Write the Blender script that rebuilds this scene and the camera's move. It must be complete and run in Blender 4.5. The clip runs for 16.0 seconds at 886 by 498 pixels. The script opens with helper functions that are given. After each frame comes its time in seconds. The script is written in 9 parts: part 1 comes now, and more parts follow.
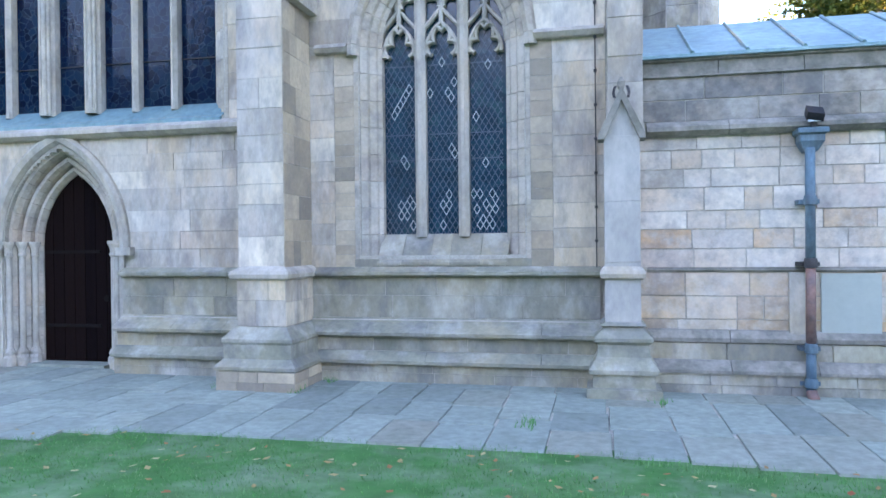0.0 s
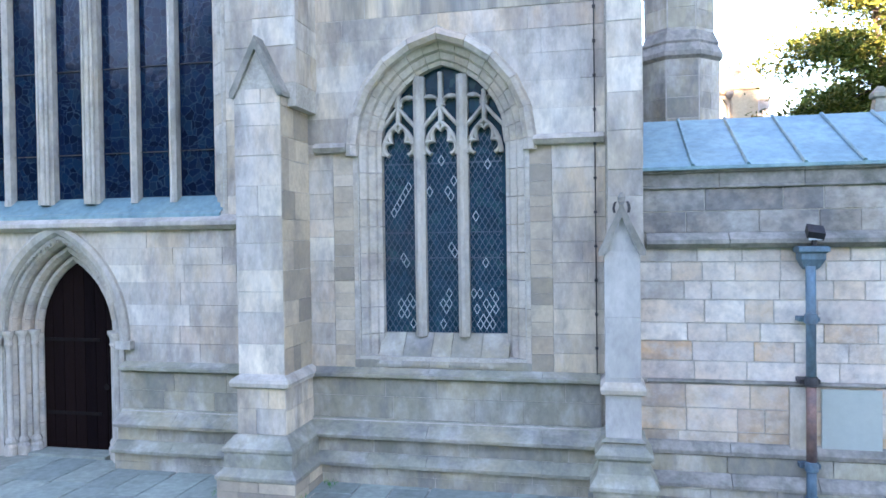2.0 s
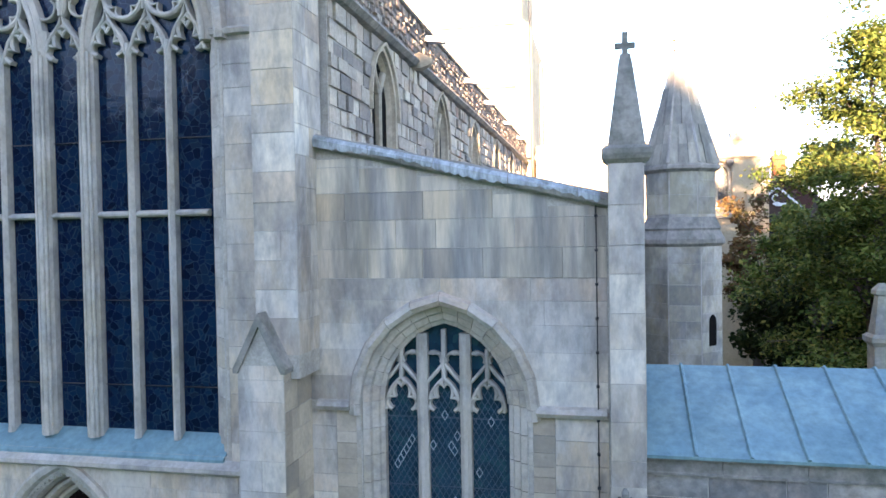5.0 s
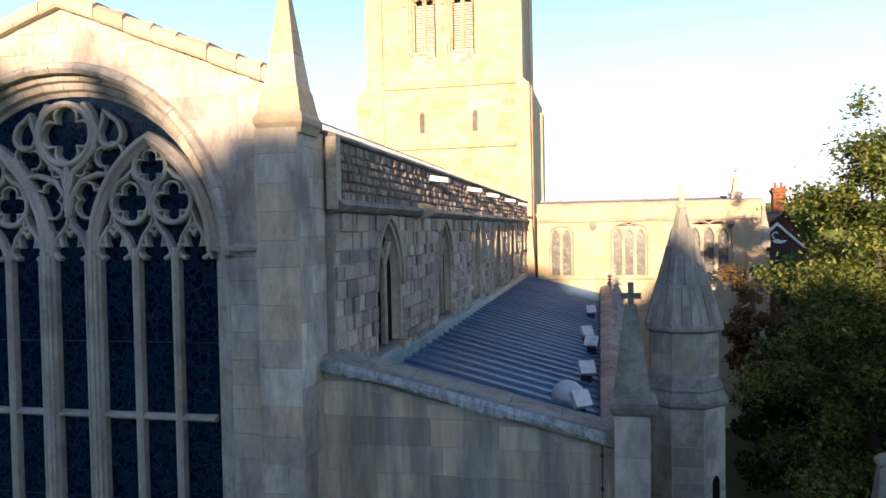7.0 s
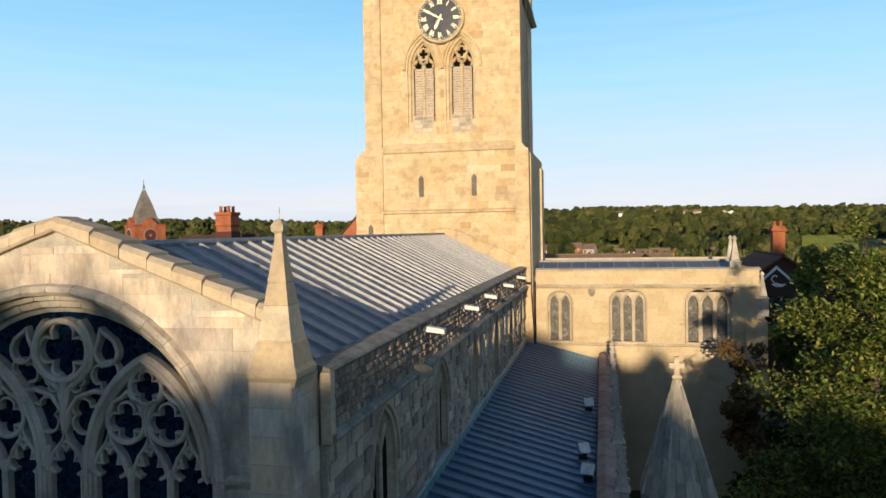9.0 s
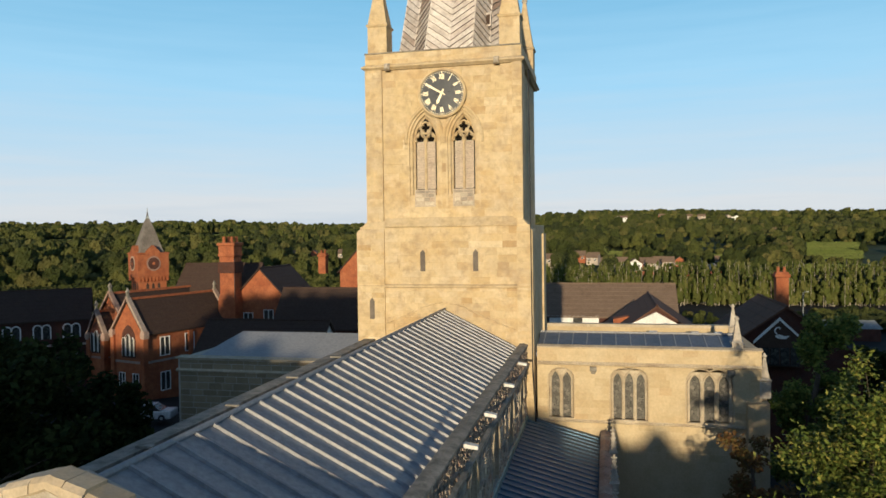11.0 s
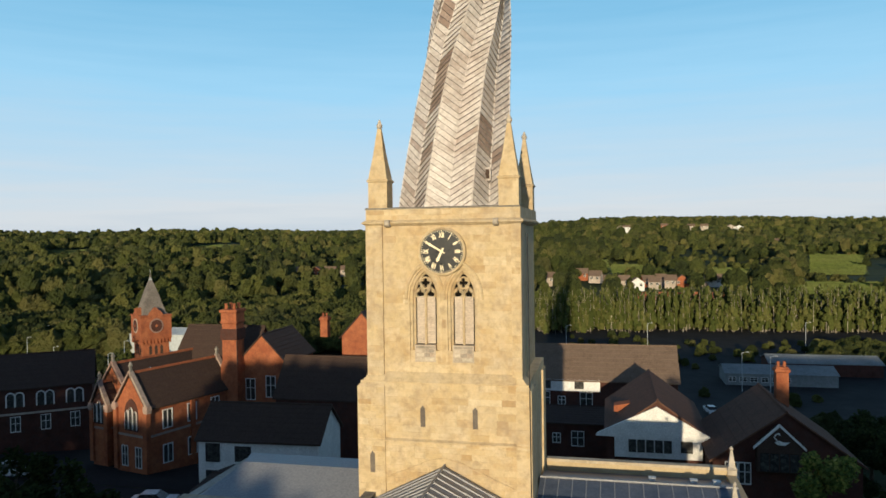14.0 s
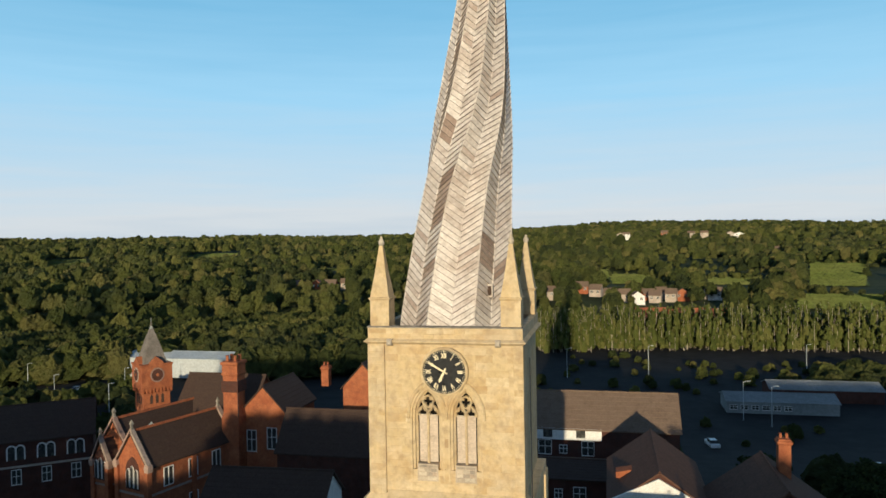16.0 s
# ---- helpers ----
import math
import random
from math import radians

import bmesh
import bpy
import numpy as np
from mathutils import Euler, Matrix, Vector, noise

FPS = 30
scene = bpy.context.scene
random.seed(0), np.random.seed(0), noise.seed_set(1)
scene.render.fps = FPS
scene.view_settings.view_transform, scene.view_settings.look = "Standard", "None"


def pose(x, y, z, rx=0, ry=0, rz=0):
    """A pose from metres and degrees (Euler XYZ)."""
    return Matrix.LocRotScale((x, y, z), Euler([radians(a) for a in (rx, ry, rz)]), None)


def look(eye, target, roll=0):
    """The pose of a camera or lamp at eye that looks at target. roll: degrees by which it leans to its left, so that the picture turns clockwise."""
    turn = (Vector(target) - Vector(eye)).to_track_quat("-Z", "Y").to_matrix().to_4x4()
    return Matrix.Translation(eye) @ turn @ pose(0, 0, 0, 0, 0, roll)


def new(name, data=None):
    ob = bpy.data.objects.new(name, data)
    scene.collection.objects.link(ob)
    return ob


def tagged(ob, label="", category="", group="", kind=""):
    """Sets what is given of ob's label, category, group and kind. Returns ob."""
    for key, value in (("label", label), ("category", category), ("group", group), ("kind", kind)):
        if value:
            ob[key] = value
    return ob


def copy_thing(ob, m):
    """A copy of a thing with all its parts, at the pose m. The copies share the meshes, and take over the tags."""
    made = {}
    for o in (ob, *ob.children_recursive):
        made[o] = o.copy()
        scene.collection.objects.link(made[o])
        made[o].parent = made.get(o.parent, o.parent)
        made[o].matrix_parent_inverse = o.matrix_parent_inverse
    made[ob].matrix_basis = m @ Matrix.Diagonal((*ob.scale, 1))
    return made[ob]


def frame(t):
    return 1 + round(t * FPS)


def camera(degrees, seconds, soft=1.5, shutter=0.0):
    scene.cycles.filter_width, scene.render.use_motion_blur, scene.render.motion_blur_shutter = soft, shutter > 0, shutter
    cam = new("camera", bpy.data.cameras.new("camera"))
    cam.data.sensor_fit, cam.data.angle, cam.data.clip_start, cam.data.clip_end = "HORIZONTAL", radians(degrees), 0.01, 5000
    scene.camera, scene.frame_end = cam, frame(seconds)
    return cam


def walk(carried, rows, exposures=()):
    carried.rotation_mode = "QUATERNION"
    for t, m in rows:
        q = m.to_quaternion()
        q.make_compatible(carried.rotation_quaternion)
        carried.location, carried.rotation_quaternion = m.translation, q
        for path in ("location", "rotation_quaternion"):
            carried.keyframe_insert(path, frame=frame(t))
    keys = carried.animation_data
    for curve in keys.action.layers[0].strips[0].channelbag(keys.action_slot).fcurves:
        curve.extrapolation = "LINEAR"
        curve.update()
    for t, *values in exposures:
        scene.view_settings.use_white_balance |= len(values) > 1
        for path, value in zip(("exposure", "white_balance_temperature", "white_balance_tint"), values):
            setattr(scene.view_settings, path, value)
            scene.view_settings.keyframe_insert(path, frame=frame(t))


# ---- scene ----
cam = camera(63.0, 16.0, soft=1.6)
PATH = [
    (0, (0.12, -0.084, 1.85), (-0.31, 1.869, 1.834), -0.6),
    (0.5, (0.111, -0.064, 2.149), (-0.321, 1.889, 2.127), -0.6),
    (1, (0.108, -0.049, 2.446), (-0.324, 1.904, 2.423), -0.6),
    (1.5, (0.126, -0.04, 2.814), (-0.308, 1.912, 2.786), -0.7),
    (2, (0.129, -0.05, 3.297), (-0.301, 1.903, 3.263), -0.8),
    (2.5, (0.152, -0.057, 3.863), (-0.278, 1.896, 3.821), -0.9),
    (3, (0.165, -0.028, 4.401), (-0.267, 1.924, 4.36), -0.9),
    (3.5, (0.176, -0.013, 5.004), (-0.257, 1.939, 4.958), -1.0),
    (4, (0.173, 0.013, 5.676), (-0.26, 1.964, 5.621), -1.1),
    (4.1, (0.17, 0.019, 5.802), (-0.263, 1.971, 5.749), -1.1),
    (4.2, (0.167, 0.018, 5.891), (-0.264, 1.97, 5.848), -1.0),
    (6.3, (0.052, -0.003, 8.859), (-0.375, 1.951, 8.805), -1.1),
    (6.4, (0.058, -0.014, 8.996), (-0.369, 1.939, 8.942), -1.1),
    (6.5, (0.048, 0.005, 9.134), (-0.379, 1.958, 9.081), -1.1),
    (7, (0.074, 0.013, 9.891), (-0.353, 1.966, 9.84), -1.1),
    (7.5, (0.121, 0.062, 10.707), (-0.307, 2.015, 10.654), -1.1),
    (8, (0.146, 0.106, 11.463), (-0.281, 2.059, 11.412), -1.0),
    (8.5, (0.183, 0.072, 12.281), (-0.244, 2.025, 12.231), -1.0),
    (9, (0.216, 0.074, 13.155), (-0.213, 2.027, 13.106), -1.0),
    (9.2, (0.262, 0.057, 13.485), (-0.17, 2.009, 13.437), -1.1),
    (11.3, (0.41, 0.282, 17.675), (-0.032, 2.232, 17.63), -0.7),
    (11.5, (0.478, 0.215, 18.179), (0.033, 2.165, 18.135), -0.7),
    (12, (0.528, 0.183, 19.408), (0.084, 2.132, 19.366), -0.7),
    (12.5, (0.539, 0.209, 20.701), (0.094, 2.159, 20.661), -0.8),
    (13, (0.522, 0.199, 22.123), (0.078, 2.149, 22.084), -0.8),
    (13.5, (0.536, 0.133, 23.492), (0.092, 2.083, 23.456), -0.8),
    (14, (0.641, 0.174, 24.899), (0.195, 2.123, 24.864), -0.8),
    (14.5, (0.707, 0.212, 26.389), (0.262, 2.162, 26.356), -0.9),
    (15, (0.722, 0.246, 27.903), (0.277, 2.196, 27.872), -0.9),
    (15.5, (0.658, 0.261, 29.468), (0.213, 2.211, 29.439), -1.0),
    (16, (0.598, 0.286, 30.972), (0.152, 2.236, 30.946), -1.0),
]
EXPOSURE = [(0, 3.88, 6130, 31), (4.2, 3.83, 6130, 31), (5.5, 2.75, 6110, 26), (6.4, 1.98, 6020, 24), (7.2, 1.24, 5800, 24), (8.0, 0.77, 5720, 22), (9.0, 0.43, 5740, 13), (12.0, 0.18, 5650, 8), (16, 0.15, 5600, 7)]
walk(cam, [(t, look(eye, target, roll)) for t, eye, target, roll in PATH], EXPOSURE)
# ---- world, sun, exposure ----
SUN_TO = Vector((0.04, -1.0, 0.137)).normalized()      # towards the low morning sun
world = bpy.data.worlds.new("world")
scene.world = world
world.use_nodes = True
sky = world.node_tree.nodes.new("ShaderNodeTexSky")
sky.sky_type = 'NISHITA'
sky.sun_disc = False
sky.sun_elevation = radians(8.5)
sky.sun_rotation = radians(178)
sky.air_density, sky.dust_density, sky.ozone_density = 0.80, 0.10, 0.55
world.node_tree.links.new(sky.outputs[0], world.node_tree.nodes["Background"].inputs[0])
world.node_tree.nodes["Background"].inputs[1].default_value = 0.115
sun = new("sun", bpy.data.lights.new("sun", "SUN"))
sun.data.energy, sun.data.angle, sun.data.color = 4.5, radians(0.6), (1.0, 0.745, 0.425)
sun.matrix_world = look(SUN_TO * 60, (0, 0, 0))

# ---- materials ----
MATS = {}



def nodes_of(name):
    m = bpy.data.materials.new(name)
    m.use_nodes = True
    MATS[name] = m
    t = m.node_tree
    return m, t, t.nodes["Principled BSDF"]


def ramp(t, stops, mode='LINEAR'):
    r = t.nodes.new("ShaderNodeValToRGB")
    r.color_ramp.interpolation = mode
    e = r.color_ramp.elements
    while len(e) < len(stops):
        e.new(0.5)
    for el, (p, c) in zip(e, stops):
        el.position, el.color = p, (*c, 1)
    return r


def noise_of(t, vec, scale, detail=4, rough=0.55):
    n = t.nodes.new("ShaderNodeTexNoise")
    n.inputs["Scale"].default_value, n.inputs["Detail"].default_value = scale, detail
    n.inputs["Roughness"].default_value = rough
    t.links.new(vec, n.inputs["Vector"])
    return n


def mix(t, fac, a, b, mode='MIX'):
    n = t.nodes.new("ShaderNodeMix")
    n.data_type, n.blend_type = 'RGBA', mode
    for k, v in ((0, fac), (6, a), (7, b)):
        if isinstance(v, (int, float)):
            n.inputs[k].default_value = v
        elif isinstance(v, tuple):
            n.inputs[k].default_value = (*v, 1)
        else:
            t.links.new(v, n.inputs[k])
    return n.outputs[2]


def surface(name, stops, rand='', big=0.6, fine=14.0, stain=(0.1, 0.1, 0.1), stain_amt=0.5, rough=0.85, metal=0.0, bump=0.3, cut=(0.45, 0.7),
            stretch=(1, 1, 1), spec=0.4, bdist=0.01, patches=(), grain=0.2):
    """Base tone from a ramp (by piece or by coarse noise), stains with a shape of their own, fine grain and relief."""
    m, t, b = nodes_of(name)
    geo = t.nodes.new("ShaderNodeNewGeometry")
    mp = t.nodes.new("ShaderNodeMapping")
    mp.inputs["Scale"].default_value = stretch
    t.links.new(geo.outputs["Position"], mp.inputs["Vector"])
    pos = mp.outputs[0]
    nb = noise_of(t, pos, big, 5, 0.6)
    nf = noise_of(t, pos, fine, 6, 0.65)
    if rand == 'object':
        src = t.nodes.new("ShaderNodeObjectInfo").outputs["Random"]
    elif rand == 'island':
        src = geo.outputs["Random Per Island"]
    else:
        r0 = ramp(t, [(0.3, (0, 0, 0)), (0.7, (1, 1, 1))])
        t.links.new(nb.outputs["Fac"], r0.inputs[0])
        src = r0.outputs[0]
    tone = ramp(t, stops)
    t.links.new(src, tone.inputs[0])
    ns = noise_of(t, pos, big * 2.3, 6, 0.62)
    rs = ramp(t, [(cut[0], (0, 0, 0)), (cut[1], (1, 1, 1))])
    t.links.new(ns.outputs["Fac"], rs.inputs[0])
    amt = t.nodes.new("ShaderNodeMath")
    amt.operation = 'MULTIPLY'
    amt.inputs[1].default_value = stain_amt
    t.links.new(rs.outputs[0], amt.inputs[0])
    c = mix(t, amt.outputs[0], tone.outputs[0], stain)
    for k, (colour, amount, scale) in enumerate(patches):
        shift = t.nodes.new("ShaderNodeVectorMath")
        shift.inputs[1].default_value = (11.3 * k + 3.1, 7.7 * k, 5.9 * k)
        t.links.new(pos, shift.inputs[0])
        np_ = noise_of(t, shift.outputs[0], scale, 7, 0.66)
        rp = ramp(t, [(0.48, (0, 0, 0)), (0.66, (amount, amount, amount))])
        t.links.new(np_.outputs["Fac"], rp.inputs[0])
        c = mix(t, rp.outputs[0], c, colour)
    rf = ramp(t, [(0.3, (1 - grain * 1.2,) * 3), (0.7, (1 + grain * 0.8,) * 3)])
    t.links.new(nf.outputs["Fac"], rf.inputs[0])
    c = mix(t, 1.0, c, rf.outputs[0], 'MULTIPLY')
    t.links.new(c, b.inputs["Base Color"])
    b.inputs["Roughness"].default_value, b.inputs["Metallic"].default_value = rough, metal
    b.inputs["Specular IOR Level"].default_value = spec
    bp = t.nodes.new("ShaderNodeBump")
    bp.inputs["Strength"].default_value, bp.inputs["Distance"].default_value = bump, bdist
    t.links.new(nf.outputs["Fac"], bp.inputs["Height"])
    t.links.new(bp.outputs[0], b.inputs["Normal"])
    return m


BUFF = [(0.0, (0.37, 0.30, 0.225)), (0.1, (0.48, 0.415, 0.335)), (0.25, (0.61, 0.50, 0.36)), (0.4, (0.70, 0.59, 0.44)), (0.52, (0.51, 0.44, 0.35)), (0.64, (0.64, 0.50, 0.33)), (0.78, (0.73, 0.62, 0.46)), (0.9, (0.80, 0.72, 0.58)), (1.0, (0.58, 0.42, 0.275))]
RUBBLE = [(0.0, (0.24, 0.21, 0.18)), (0.25, (0.39, 0.335, 0.27)), (0.5, (0.52, 0.45, 0.35)), (0.75, (0.44, 0.34, 0.255)), (0.90, (0.62, 0.55, 0.43)), (0.97, (0.54, 0.47, 0.37)), (1.0, (0.46, 0.24, 0.16))]
PINKISH = [(0.0, (0.44, 0.38, 0.31)), (0.15, (0.56, 0.48, 0.40)), (0.35, (0.69, 0.59, 0.48)), (0.55, (0.77, 0.68, 0.57)), (0.7, (0.64, 0.52, 0.40)), (0.82, (0.73, 0.64, 0.53)), (0.90, (0.60, 0.47, 0.34)), (0.95, (0.58, 0.42, 0.27)), (0.975, (0.62, 0.37, 0.18)), (1.0, (0.45, 0.22, 0.16))]
GREYDARK = [(0.0, (0.19, 0.18, 0.165)), (0.4, (0.27, 0.255, 0.23)), (0.7, (0.35, 0.33, 0.295)), (1.0, (0.40, 0.36, 0.31))]
PALE, PINK, OCHRE, SOOT = (0.62, 0.59, 0.54), (0.54, 0.42, 0.36), (0.52, 0.40, 0.24), (0.17, 0.165, 0.165)
surface("ashlar", BUFF, 'object', 0.5, 16, (0.24, 0.23, 0.225), 0.75, bump=0.7, stretch=(1, 1, 0.45), cut=(0.44, 0.66), patches=((PALE, 0.4, 1.0), (PINK, 0.45, 0.8), (OCHRE, 0.45, 0.6), (SOOT, 0.6, 1.7), (PALE, 0.5, 2.6), (SOOT, 0.35, 4.5)), grain=0.12)
surface("ashlar_streaked", BUFF, 'object', 0.8, 16, (0.15, 0.155, 0.15), 0.85, bump=0.7, stretch=(1, 1, 0.14), cut=(0.40, 0.62), patches=((PALE, 0.4, 1.0), (SOOT, 0.7, 2.2), (OCHRE, 0.35, 0.8)), grain=0.12)
surface("ashlar_pale", PINKISH, 'object', 0.9, 15, (0.36, 0.33, 0.31), 0.4, bump=0.7, patches=((PALE, 0.5, 1.6), (PINK, 0.5, 1.1), (OCHRE, 0.35, 0.8), (SOOT, 0.5, 2.4), (PALE, 0.5, 3.4), (SOOT, 0.3, 6.0)), grain=0.12)
surface("ashlar_warm", [(0.0, (0.36, 0.28, 0.20)), (0.2, (0.48, 0.37, 0.26)), (0.4, (0.60, 0.50, 0.38)), (0.6, (0.54, 0.41, 0.27)), (0.8, (0.66, 0.55, 0.42)), (0.93, (0.58, 0.39, 0.21)), (1.0, (0.46, 0.25, 0.17))], 'object', 0.9, 15, (0.25, 0.20, 0.16), 0.55, bump=0.7, patches=((PALE, 0.45, 1.6), (PINK, 0.5, 1.1), ((0.50, 0.33, 0.16), 0.5, 1.3), (SOOT, 0.5, 2.4), (PALE, 0.45, 3.4)), grain=0.12)
surface("ashlar_dark", GREYDARK, 'object', 0.8, 14, (0.10, 0.095, 0.095), 0.7, bump=0.6, stretch=(0.8, 1, 0.9), cut=(0.42, 0.62), patches=(((0.45, 0.39, 0.30), 0.55, 1.6), ((0.10, 0.092, 0.082), 0.7, 2.6), ((0.40, 0.33, 0.26), 0.4, 4.0)))
surface("ashlar_far", [(0, (0.46, 0.36, 0.21)), (0.3, (0.52, 0.42, 0.26)), (0.8, (0.56, 0.46, 0.29)), (1, (0.48, 0.36, 0.21))], 'island', 0.35, 9, (0.36, 0.28, 0.16), 0.45, bump=0.4, patches=((OCHRE, 0.4, 0.8), ((0.60, 0.52, 0.36), 0.4, 0.6)), grain=0.1)
surface("ashlar_gold", [(0, (0.46, 0.36, 0.21)), (0.3, (0.52, 0.42, 0.26)), (0.8, (0.56, 0.46, 0.29)), (1, (0.48, 0.36, 0.21))], 'object', 0.35, 9, (0.36, 0.28, 0.16), 0.45, bump=0.4, patches=((OCHRE, 0.4, 0.8), ((0.60, 0.52, 0.36), 0.4, 0.6)), grain=0.1)
# Darkened copy of ashlar_far; holds the shade of the south transept.
surface("stone_dark", [(0, (0.24, 0.185, 0.115)), (0.5, (0.29, 0.23, 0.145)), (1, (0.34, 0.27, 0.175))], 'island', 0.3, 9, (0.17, 0.135, 0.09), 0.5, bump=0.4, grain=0.1)
# Darker and greyer than the main ashlar; used on plinths, sills, turret.
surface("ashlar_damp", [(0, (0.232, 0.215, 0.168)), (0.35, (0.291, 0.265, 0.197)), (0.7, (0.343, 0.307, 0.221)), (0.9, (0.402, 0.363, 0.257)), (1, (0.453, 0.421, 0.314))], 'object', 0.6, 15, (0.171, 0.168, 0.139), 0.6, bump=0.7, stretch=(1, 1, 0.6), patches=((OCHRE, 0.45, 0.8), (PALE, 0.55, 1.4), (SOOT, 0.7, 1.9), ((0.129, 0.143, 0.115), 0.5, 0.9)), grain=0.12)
surface("ashlar_mixed", [(0, (0.26, 0.225, 0.18)), (0.26, (0.36, 0.30, 0.225)), (0.40, (0.47, 0.385, 0.28)), (0.7, (0.56, 0.47, 0.345)), (0.86, (0.42, 0.33, 0.235)), (1, (0.64, 0.56, 0.44))], 'object', 0.6, 15, (0.21, 0.19, 0.165), 0.5, bump=0.7, patches=((OCHRE, 0.35, 0.9), (SOOT, 0.4, 1.8)), grain=0.1)
# Darker, greyer version of the dressed stone.
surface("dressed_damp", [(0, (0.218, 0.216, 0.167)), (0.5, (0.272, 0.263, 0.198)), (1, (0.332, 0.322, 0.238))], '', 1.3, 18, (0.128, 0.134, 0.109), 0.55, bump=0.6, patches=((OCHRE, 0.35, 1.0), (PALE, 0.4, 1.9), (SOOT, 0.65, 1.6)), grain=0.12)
surface("shaft_stone", [(0, (0.37, 0.35, 0.315)), (0.5, (0.43, 0.405, 0.365)), (1, (0.48, 0.455, 0.415))], '', 0.9, 18, (0.36, 0.35, 0.34), 0.4, bump=0.5, stretch=(1, 1, 0.5), patches=((PALE, 0.4, 1.7), (SOOT, 0.35, 2.6)), grain=0.1)
surface("mortar_dark", [(0, (0.12, 0.10, 0.085)), (1, (0.20, 0.17, 0.14))], '', 2.0, 20, (0.08, 0.07, 0.06), 0.4)
# Darker, bluer copy of lead_roof with the aisle's shade in it.
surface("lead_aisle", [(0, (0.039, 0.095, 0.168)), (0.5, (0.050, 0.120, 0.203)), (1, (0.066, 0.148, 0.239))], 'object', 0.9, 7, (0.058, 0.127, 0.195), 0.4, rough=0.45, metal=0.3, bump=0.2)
surface("rubble", RUBBLE, 'island', 0.5, 13, (0.11, 0.10, 0.09), 0.55, bump=0.8, bdist=0.03)
surface("rubble_stone", RUBBLE, 'object', 0.5, 13, (0.11, 0.10, 0.09), 0.55, bump=0.8, bdist=0.03)
surface("rubble_dark", [(0.0, (0.15, 0.125, 0.10)), (0.3, (0.27, 0.22, 0.17)), (0.6, (0.38, 0.31, 0.235)), (0.85, (0.36, 0.24, 0.18)), (1.0, (0.52, 0.44, 0.33))], 'island', 0.5, 13, (0.13, 0.12, 0.11), 0.5, bump=0.8, bdist=0.03)
surface("dressed", [(0, (0.40, 0.36, 0.29)), (0.5, (0.47, 0.42, 0.35)), (1, (0.52, 0.48, 0.41))], '', 1.3, 18, (0.22, 0.21, 0.19), 0.5, bump=0.6, stretch=(1, 1, 0.6), patches=((OCHRE, 0.35, 1.1), (SOOT, 0.55, 1.8), (PALE, 0.4, 2.4)), grain=0.12)
surface("voussoir", [(0, (0.42, 0.36, 0.28)), (0.4, (0.48, 0.42, 0.34)), (0.8, (0.52, 0.47, 0.40)), (1, (0.50, 0.39, 0.29))], 'island', 1.0, 18, (0.23, 0.22, 0.20), 0.5, bump=0.6, patches=((OCHRE, 0.35, 1.1), (PALE, 0.35, 1.7), (SOOT, 0.6, 1.8)), grain=0.12)
surface("dressed_warm", [(0, (0.40, 0.32, 0.22)), (0.5, (0.50, 0.42, 0.30)), (1, (0.55, 0.48, 0.36))], '', 0.8, 12, (0.24, 0.20, 0.14), 0.5, bump=0.45)
surface("coping_stone", [(0, (0.170, 0.158, 0.139)), (0.5, (0.272, 0.249, 0.213)), (1, (0.357, 0.324, 0.271))], '', 1.4, 15, (0.085, 0.091, 0.066), 0.7, bump=0.6)
surface("gable_stone", [(0, (0.44, 0.35, 0.23)), (0.5, (0.53, 0.43, 0.29)), (1, (0.60, 0.51, 0.37))], 'object', 0.9, 14, (0.27, 0.23, 0.17), 0.4, bump=0.6, patches=((OCHRE, 0.35, 1.2), ((0.33, 0.30, 0.25), 0.5, 2.6)), grain=0.12)
surface("lead_flashing", [(0, (0.30, 0.33, 0.34)), (0.5, (0.46, 0.49, 0.49)), (1, (0.58, 0.60, 0.59))], '', 2.4, 24, (0.10, 0.11, 0.10), 0.75, rough=0.6, metal=0.1, bump=0.4, stretch=(1.6, 1, 0.5), patches=(((0.12, 0.14, 0.10), 0.6, 3.0),))
surface("cone_stone", [(0, (0.27, 0.25, 0.20)), (0.5, (0.36, 0.33, 0.26)), (1, (0.46, 0.41, 0.32))], 'object', 1.0, 14, (0.15, 0.145, 0.12), 0.6, bump=0.6, stretch=(1, 1, 0.4), patches=((SOOT, 0.5, 2.2),))
# Lead dimmed and blued for the shade behind the transept parapet.
surface("lead_transept", [(0, (0.085, 0.105, 0.15)), (0.5, (0.115, 0.135, 0.18)), (1, (0.15, 0.165, 0.205))], '', 0.9, 7, (0.08, 0.095, 0.13), 0.4, rough=0.45, metal=0.2, bump=0.2)
surface("coping_red", [(0, (0.30, 0.19, 0.15)), (0.5, (0.38, 0.27, 0.22)), (1, (0.42, 0.34, 0.28))], 'object', 1.4, 15, (0.14, 0.12, 0.11), 0.6, bump=0.6)
surface("mortar", [(0, (0.40, 0.36, 0.30)), (1, (0.50, 0.46, 0.39))], '', 2.0, 30, (0.22, 0.205, 0.185), 0.5, bump=0.4)
